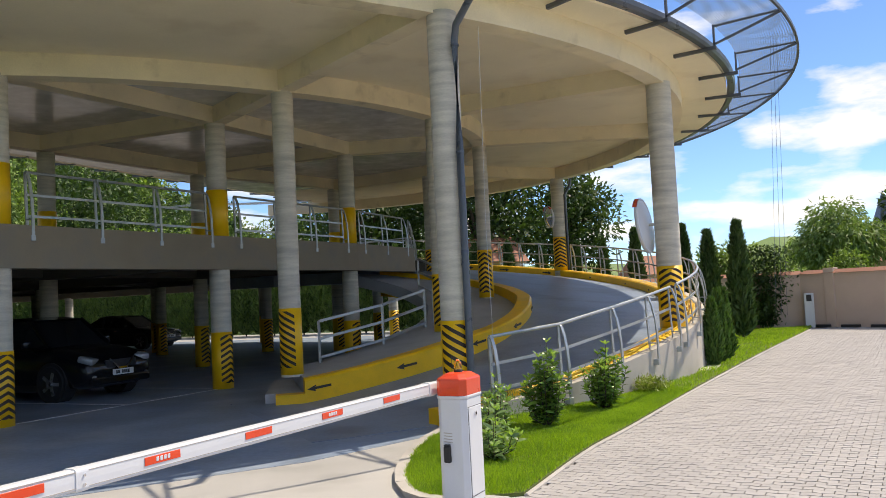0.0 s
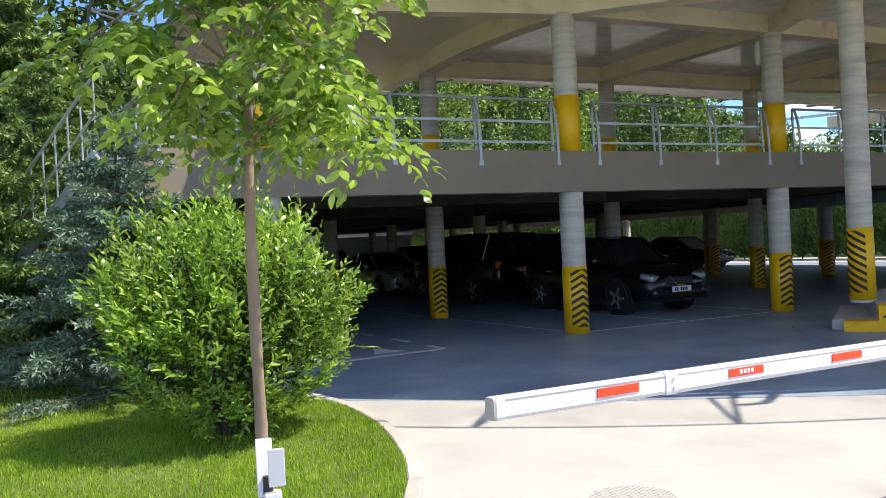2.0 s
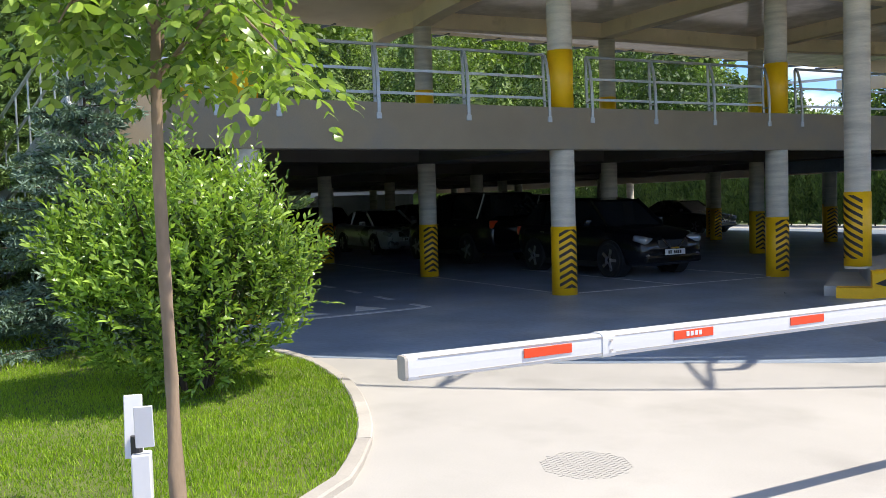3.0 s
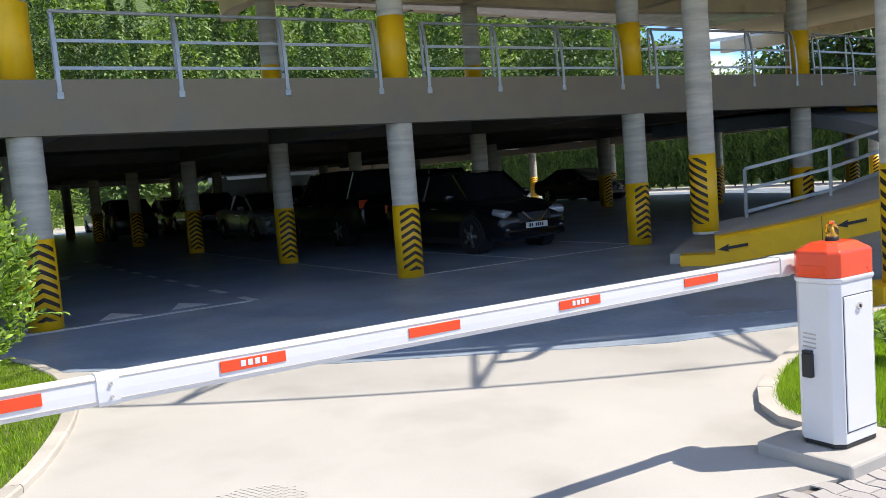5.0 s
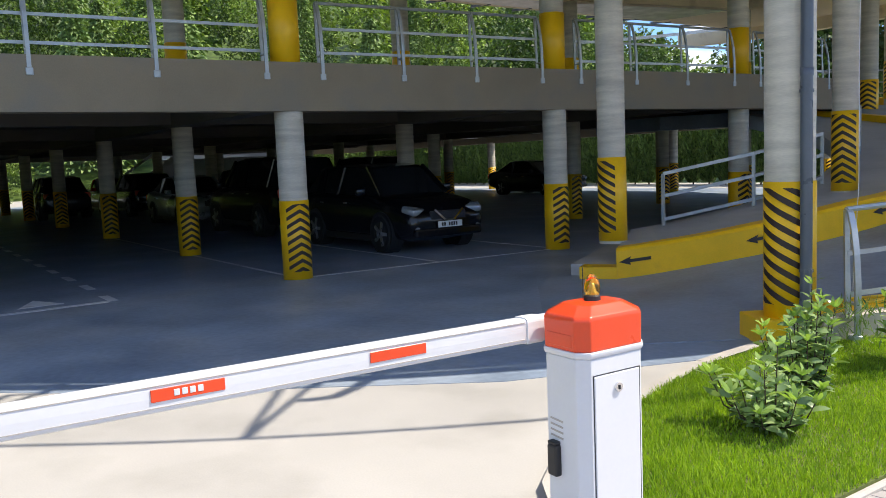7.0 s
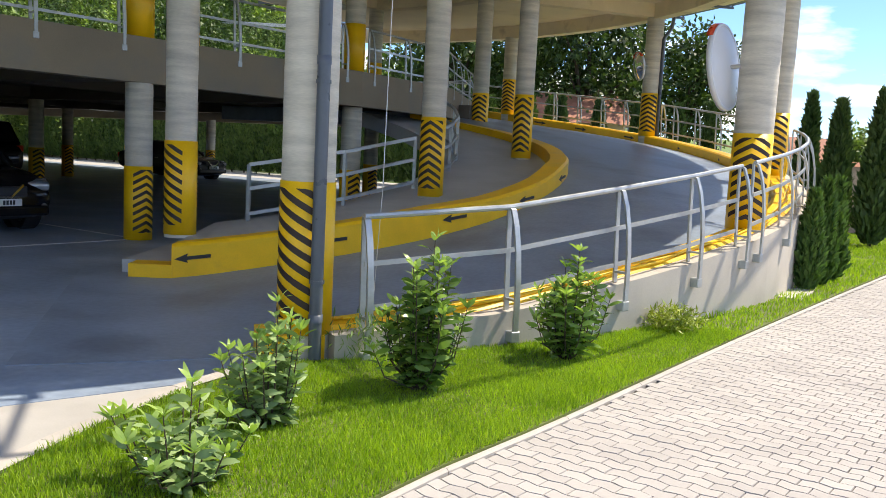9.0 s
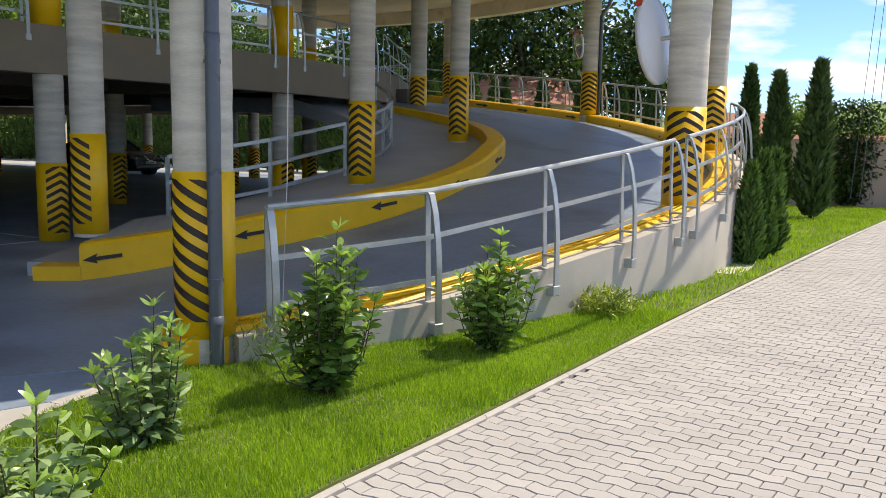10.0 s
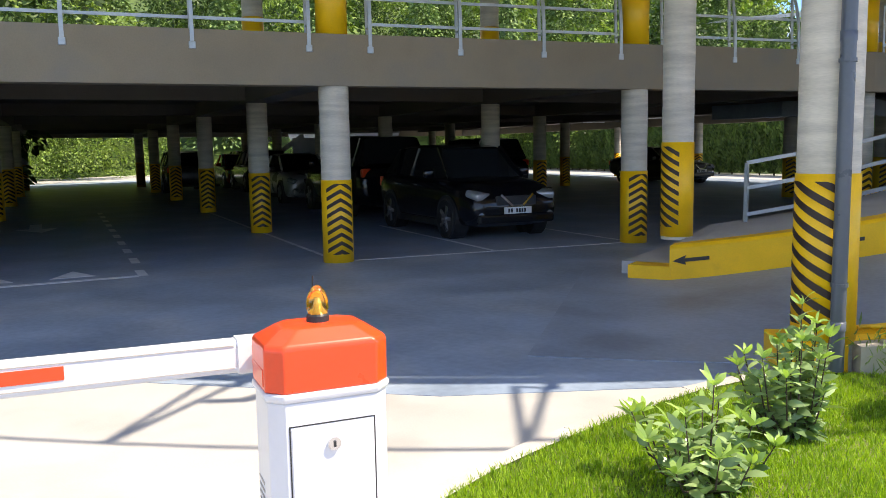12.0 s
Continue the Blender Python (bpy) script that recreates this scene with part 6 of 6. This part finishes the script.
# ---- cars ----
def car_meshes(kind, paint):
    """Body, glass and fittings of one kind of car as a list of (name, bmesh, material, label, parent index)."""
    spec = {
        "suv": dict(L=4.38, W=1.80, H=1.60, wb=2.65, r=0.345, clear=0.20, hood=0.98, belt=1.05, cowl=1.10, roof0=1.75, roof1=3.7, tail=4.25, trunk=None),
        "van": dict(L=4.9, W=1.92, H=1.86, wb=2.9, r=0.37, clear=0.24, hood=1.12, belt=1.18, cowl=1.2, roof0=1.8, roof1=4.5, tail=4.85, trunk=None),
        "sedan": dict(L=4.6, W=1.78, H=1.46, wb=2.7, r=0.325, clear=0.16, hood=0.90, belt=0.96, cowl=1.25, roof0=2.05, roof1=3.3, tail=4.0, trunk=1.02),
    }[kind]
    L, W, H = spec["L"], spec["W"], spec["H"]
    hw = W / 2
    fx, rx = 0.88, 0.88 + spec["wb"]
    out = []
    tr = spec["trunk"] or spec["belt"] + 0.02
    # lower body loft
    st = [(0.0, 0.80, 0.42, 0.60), (0.06, 0.88, 0.28, 0.74), (0.25, 0.94, spec["clear"], spec["hood"] - 0.10), (0.6, 0.985, spec["clear"], spec["hood"] - 0.03), (spec["cowl"], 1.0, spec["clear"], spec["hood"] + 0.05),
          (1.9, 1.0, spec["clear"], spec["belt"]), (rx - 0.4, 1.0, spec["clear"], spec["belt"] + 0.03), (spec["tail"] - 0.35, 0.99, spec["clear"], tr + 0.02), (L - 0.18, 0.95, 0.28, tr), (L - 0.03, 0.90, 0.38, tr - 0.08), (L, 0.84, 0.45, 0.72)]
    bm = bmesh.new()
    prev = None
    for x, w, z0, z1 in st:
        w *= hw
        pts = [(0, z0), (w * 0.86, z0), (w * 0.97, z0 + 0.10), (w, z0 + (z1 - z0) * 0.45), (w * 0.985, z0 + (z1 - z0) * 0.72), (w * 0.94, z1 - 0.05), (w * 0.86, z1), (0, z1 + 0.035)]
        ring = [bm.verts.new((L / 2 - x, -y, z)) for y, z in pts] + [bm.verts.new((L / 2 - x, y, z)) for y, z in pts[-2:0:-1]]
        if prev:
            n = len(ring)
            for k in range(n):
                bm.faces.new((prev[k], prev[(k + 1) % n], ring[(k + 1) % n], ring[k]))
        else:
            bm.faces.new(ring[::-1])
        prev = ring
    bm.faces.new(prev)
    bmesh.ops.recalc_face_normals(bm, faces=list(bm.faces))
    out.append(("body", bm, paint, ""))
    # glasshouse
    gb = bmesh.new()
    z0 = spec["belt"] - 0.02
    cols_ = [(spec["cowl"] - 0.02, spec["hood"] + 0.03, 0.80, spec["hood"] + 0.04), (spec["roof0"], z0, 0.87, H - 0.04), (spec["roof0"] + 0.5, z0, 0.88, H), ((spec["roof0"] + spec["roof1"]) / 2 + 0.3, z0, 0.88, H), (spec["roof1"], z0, 0.87, H - 0.04), (spec["tail"], z0, 0.82, (spec["trunk"] or spec["belt"]) + 0.05)]
    prev = None
    for x, zb, w, zt in cols_:
        wb_, wt = w * hw, w * hw * (0.78 if zt > spec["belt"] + 0.2 else 0.97)
        ring = [gb.verts.new((L / 2 - x, -wb_, zb)), gb.verts.new((L / 2 - x, -wt, max(zt - 0.05, zb + 0.005))), gb.verts.new((L / 2 - x, -wt * 0.88, zt)), gb.verts.new((L / 2 - x, wt * 0.88, zt)), gb.verts.new((L / 2 - x, wt, max(zt - 0.05, zb + 0.005))), gb.verts.new((L / 2 - x, wb_, zb))]
        if prev:
            for k in range(5):
                gb.faces.new((prev[k], prev[k + 1], ring[k + 1], ring[k]))
        prev = ring
    bmesh.ops.recalc_face_normals(gb, faces=list(gb.faces))
    out.append(("greenhouse", gb, M_AUTOGLASS, "dark tinted windows"))
    # roof panel and pillars
    rp = bmesh.new()
    wt = 0.88 * hw * 0.78
    for a, b in ((spec["roof0"], spec["roof1"]),):
        vs = []
        for x, zz in ((a - 0.05, H - 0.045), (a + 0.5, H + 0.008), ((a + b) / 2 + 0.3, H + 0.008), (b + 0.05, H - 0.05)):
            vs.append([rp.verts.new((L / 2 - x, y, zz - (0.045 if abs(y) > wt * 0.95 else 0))) for y in (-wt * 1.02, -wt * 0.86, 0, wt * 0.86, wt * 1.02)])
        for i in range(3):
            for k in range(4):
                rp.faces.new((vs[i][k], vs[i][k + 1], vs[i + 1][k + 1], vs[i + 1][k]))
    out.append(("roof_panel", rp, paint, ""))
    for sg in (-1, 1):
        wl_, wr_ = 0.885 * hw, wt * 1.01
        for x, xt in ((spec["roof0"] + 0.95, spec["roof0"] + 0.9), (spec["roof1"] - 0.35, spec["roof1"] - 0.25)):
            out.append(("pillar", rod_bm((L / 2 - x, sg * wl_, z0), (L / 2 - xt, sg * wr_, H - 0.05), 0.07, square=True, width=0.03), paint, ""))
        out.append(("pillar", rod_bm((L / 2 - spec["cowl"], sg * 0.81 * hw, spec["hood"] + 0.05), (L / 2 - spec["roof0"], sg * wt, H - 0.05), 0.05, square=True, width=0.06), paint, ""))
        out.append(("side_mirror", box_bm(0.10, 0.20, 0.14, pose(L / 2 - spec["cowl"] - 0.35, sg * (hw + 0.06), spec["belt"] + 0.05), 0.03, 2), paint, ""))
        out.append(("headlight", box_bm(0.30, 0.34, 0.13, pose(L / 2 - 0.19, sg * hw * 0.70, spec["hood"] - 0.22, 0, 16, sg * -24), 0.04, 2), M_LAMPGLASS, "clear headlight"))
        out.append(("tail_light", box_bm(0.10, 0.28, 0.20, pose(-L / 2 + 0.10, sg * hw * 0.76, spec["belt"] - 0.16, 0, 0, sg * 14), 0.03, 2), M_RED, "red tail light"))
        out.append(("fog_light", tube([(L / 2 - 0.16, sg * hw * 0.72, 0.42), (L / 2 - 0.02, sg * hw * 0.72, 0.42)], 0.055, 14), M_LAMPGLASS, ""))
        for x in (1.75, 2.75):
            out.append(("door_handle", box_bm(0.16, 0.025, 0.025, pose(L / 2 - x - 0.45, sg * hw * 0.995, spec["belt"] - 0.17), 0.006, 1), M_CHROME, ""))
        out.append(("sill", box_bm(spec["wb"] - 0.75, 0.05, 0.12, pose(L / 2 - (fx + rx) / 2, sg * hw * 0.93, spec["clear"] + 0.04), 0.01, 1), M_DARK, "black sill"))
    out.append(("grille", box_bm(0.06, W * 0.42, 0.16, pose(L / 2 - 0.035, 0, 0.66), 0.02, 2), M_DARK, "black grille"))
    gv = bmesh.new()
    for sg in (-1, 1):
        rod_bm((L / 2 + 0.0, sg * 0.30, 0.76), (L / 2 + 0.015, sg * 0.10, 0.58), 0.03, bm=gv, square=True, width=0.035)
    rod_bm((L / 2 + 0.015, -0.10, 0.58), (L / 2 + 0.015, 0.10, 0.58), 0.03, bm=gv, square=True, width=0.03)
    out.append(("grille_trim", gv, M_CHROME, "chrome grille trim"))
    out.append(("bumper", box_bm(0.12, W * 0.80, 0.16, pose(L / 2 - 0.04, 0, 0.36), 0.04, 2), paint, "dark lower bumper"))
    out.append(("number_plate", box_bm(0.015, 0.52, 0.11, pose(L / 2 + 0.035, 0, 0.50), 0.004, 1), M_PLATE, "white number plate"))
    for k in range(8):
        if k not in (2, 7):
            out.append(("plate_bar", box_bm(0.006, 0.035, 0.065, pose(L / 2 + 0.044, -0.17 + k * 0.05, 0.50)), M_DARK, "dark bar"))
    return out, spec


WHEELS = {}


def wheel_parts(r):
    if r not in WHEELS:
        ty = bmesh.new()
        sec = [(r * 0.66, -0.10), (r * 0.93, -0.11), (r, -0.085), (r, 0.085), (r * 0.93, 0.11), (r * 0.66, 0.10)]
        n, prev, first = 28, None, None
        for k in range(n):
            a = 2 * math.pi * k / n
            ring = [ty.verts.new((q * math.cos(a), y, q * math.sin(a))) for q, y in sec]
            if prev:
                for s in range(5):
                    ty.faces.new((prev[s], prev[s + 1], ring[s + 1], ring[s]))
            else:
                first = ring
            prev = ring
        for s in range(5):
            ty.faces.new((prev[s], prev[s + 1], first[s + 1], first[s]))
        rim = bmesh.new()
        for k in range(5):
            a = 2 * math.pi * k / 5
            rod_bm((0.05 * math.cos(a), 0, 0.05 * math.sin(a)), (r * 0.66 * math.cos(a), 0, r * 0.66 * math.sin(a)), 0.05, bm=rim, square=True, width=0.06)
        join_bm(rim, tube([(0, -0.06, 0), (0, 0.06, 0)], 0.07, 14))
        hub = tube([(0, -0.09, 0), (0, 0.02, 0)], r * 0.65, 24)
        mes = []
        for nm, b, mt in (("tyre", ty, M_TYRE), ("rim", rim, M_RIM), ("brake_disc", hub, M_DARK)):
            me = bpy.data.meshes.new(nm)
            b.to_mesh(me)
            b.free()
            me.materials.append(mt)
            mes.append((nm, me))
        WHEELS[r] = mes
    return WHEELS[r]


CAR_PROTO = {}


def car(kind, paint_name, x, y, heading, label):
    """A parked car; heading: degrees in plan to which the nose points."""
    key = (kind, paint_name)
    if key in CAR_PROTO:
        o = copy_thing(CAR_PROTO[key], pose(x, y, 0.004, 0, 0, heading))
        return tagged(o, label)
    root = empty("car", pose(x, y, 0.004, 0, 0, heading), label, "car", "parked cars")
    parts_, spec = car_meshes(kind, PAINTS[paint_name])
    body = None
    for nm, b, mt, lab in parts_:
        ob = part(nm, b, mt, root if body is None or nm in ("greenhouse", "roof_panel") else body, lab, nm in ("body", "headlight", "side_mirror"))
        if nm == "body":
            body = ob
            mod = ob.modifiers.new("smooth", "SUBSURF")
            mod.levels = mod.render_levels = 1
    L = spec["L"]
    for fxw in (L / 2 - 0.88, L / 2 - 0.88 - spec["wb"]):
        for sg in (-1, 1):
            w = None
            arch = part("wheel_arch", tube([(fxw, sg * (spec["W"] / 2 - 0.26), spec["r"] + 0.01), (fxw, sg * (spec["W"] / 2 + 0.004), spec["r"] + 0.01)], spec["r"] * 1.13, 28), M_DARK, body, "black wheel arch")
            for nm, me in wheel_parts(spec["r"]):
                o = new("wheel" if nm == "tyre" else nm, me)
                if nm == "tyre":
                    o.parent = root
                    o.matrix_local = pose(fxw, sg * (spec["W"] / 2 - 0.085), spec["r"] - 0.004)
                    w = o
                else:
                    o.parent = w
                    if nm == "rim":
                        o.matrix_local = pose(0, sg * 0.085, 0)
    CAR_PROTO[key] = root
    return root


PAINTS = {
    "black": material("black_car_paint", (0.006, 0.0065, 0.009), 0.16, scale=2, vary=0.1, bump=0.0, coat=0.15, rough_vary=0.04),
    "dark": material("dark_grey_car_paint", (0.03, 0.034, 0.04), 0.2, scale=2, vary=0.1, bump=0.0, coat=0.15, rough_vary=0.04),
    "silver": material("silver_car_paint", (0.50, 0.51, 0.53), 0.28, metal=0.4, scale=2, vary=0.05, bump=0.0, coat=0.6, rough_vary=0.04),
    "white": material("white_car_paint", (0.75, 0.75, 0.74), 0.25, scale=2, vary=0.03, bump=0.0, coat=0.6, rough_vary=0.04),
    "red": material("red_car_paint", (0.35, 0.02, 0.015), 0.22, scale=2, vary=0.05, bump=0.0, coat=0.15, rough_vary=0.04),
}
HEAD = math.degrees(math.atan2(-AX_U.y, -AX_U.x))
car("suv", "black", -9.22, 16.22, HEAD, "black compact sport utility car with chrome grille, parked nose out")
car("van", "black", -14.6, 18.3, HEAD + 180, "large black van parked deep in the garage")
car("sedan", "dark", -16.4, 35.6, HEAD + 4, "dark saloon car parked at the back of the garage")
car("sedan", "silver", -20.3, 20.3, HEAD, "silver saloon car parked between the columns")
car("suv", "dark", -21.6, 24.1, HEAD, "dark grey sport utility car in the second row")
car("van", "black", -19.0, 27.2, HEAD + 180, "large black van in the second row")
car("suv", "black", -27.5, 23.6, HEAD + 180, "black sport utility car seen from behind")
car("sedan", "red", -31.5, 25.0, HEAD, "dark red car parked far back")
car("suv", "dark", -30.0, 21.5, HEAD + 180, "dark grey sport utility car by the far columns")
car("sedan", "white", -40.0, 27.0, HEAD, "white car parked at the far end")
car("suv", "black", -36.5, 28.5, HEAD + 180, "black sport utility car at the far end")

# ---- steel stair and light shed behind the garage ----
stair = empty("steel_stair", pose(-37.5, 31.0, 0, 0, 0, 60), "white steel outside stair behind the garage", "stair")
for k in range(12):
    part("tread", box_bm(0.28, 1.2, 0.04, pose(-1.6 + k * 0.27, 0, 0.2 + k * 0.19)), M_WHITE, stair)
for sg in (-1, 1):
    part("stringer", rod_bm((-1.75, sg * 0.62, 0.05), (1.55, sg * 0.62, 2.4), 0.06, square=True, width=0.2), M_WHITE, stair)
    part("handrail", rod_bm((-1.75, sg * 0.62, 1.05), (1.55, sg * 0.62, 3.4), 0.04), M_WHITE, stair)
shed = empty("shed", pose(-37.0, 35.5, 0, 0, 0, 52), "pale corrugated metal shed wall behind the garage", "shed")
part("wall", box_bm(6, 0.1, 2.3, pose(0, 0, 1.15)), M_WHITE, shed)
for k in range(20):
    part("rib", box_bm(0.05, 0.05, 2.3, pose(-2.9 + 0.3 * k, -0.07, 1.15)), M_WHITE, shed)
part("roof", box_bm(6.4, 2.0, 0.08, pose(0, 0.6, 2.4, -8, 0, 0)), M_GALV, shed)

# ---- side stair to the deck, poles, gravel bed ----
side = empty("outside_stair", pose(-14.6, 4.9, 0), "galvanised outside stair climbing beside the deck", "stair")
s0, s1 = Vector((0, 0, 0.0)), Vector((3.9, 0.75, 3.05))
s_dir = (s1 - s0).to_2d().normalized()
s_out = Vector((s_dir.y, -s_dir.x, 0))
for k in range(17):
    q = s0.lerp(s1, (k + 0.5) / 17)
    part("tread", box_bm(0.27, 0.95, 0.035, pose(q.x, q.y, q.z + 0.05, 0, 0, math.degrees(math.atan2(s_dir.y, s_dir.x)))), M_GALV, side)
for sg in (-1, 1):
    off = s_out * 0.5 * sg
    part("stringer", rod_bm(s0 + off, s1 + off, 0.05, square=True, width=0.18), M_GALV, side)
    part("handrail", rod_bm(s0 + off + Vector((0, 0, 1.05)), s1 + off + Vector((0, 0, 1.05)), 0.024, 8), M_GALV, side)
    part("rail", rod_bm(s0 + off + Vector((0, 0, 0.55)), s1 + off + Vector((0, 0, 0.55)), 0.018, 8), M_GALV, side)
    for k in range(15):
        q = s0.lerp(s1, k / 14) + off
        part("baluster", rod_bm(q, q + Vector((0, 0, 1.05)), 0.014, 6), M_GALV, side)
for x, y, h in ((-15.6, 4.3, 3.3), (-16.9, 4.1, 2.9)):
    pole = empty("fence_pole", pose(x, y, 0), "slim white pole beside the outside stair", "pole", "white poles")
    part("pole_tube", rod_bm((0, 0, 0), (0, 0, h), 0.035, 10), M_WHITE, pole)
    part("pole_cap", rod_bm((0, 0, h), (0, 0, h + 0.03), 0.045, 10), M_WHITE, pole)
bed = tagged(prism("gravel_bed", [(3.85, 15.55), (4.1, 15.45), (4.35, 16.1), (4.75, 17.5), (4.5, 17.9), (4.15, 16.8)], 0.0, 0.05, M_KERB), "small sandy gravel bed at the foot of the ramp wall", "gravel bed", kind="structure")
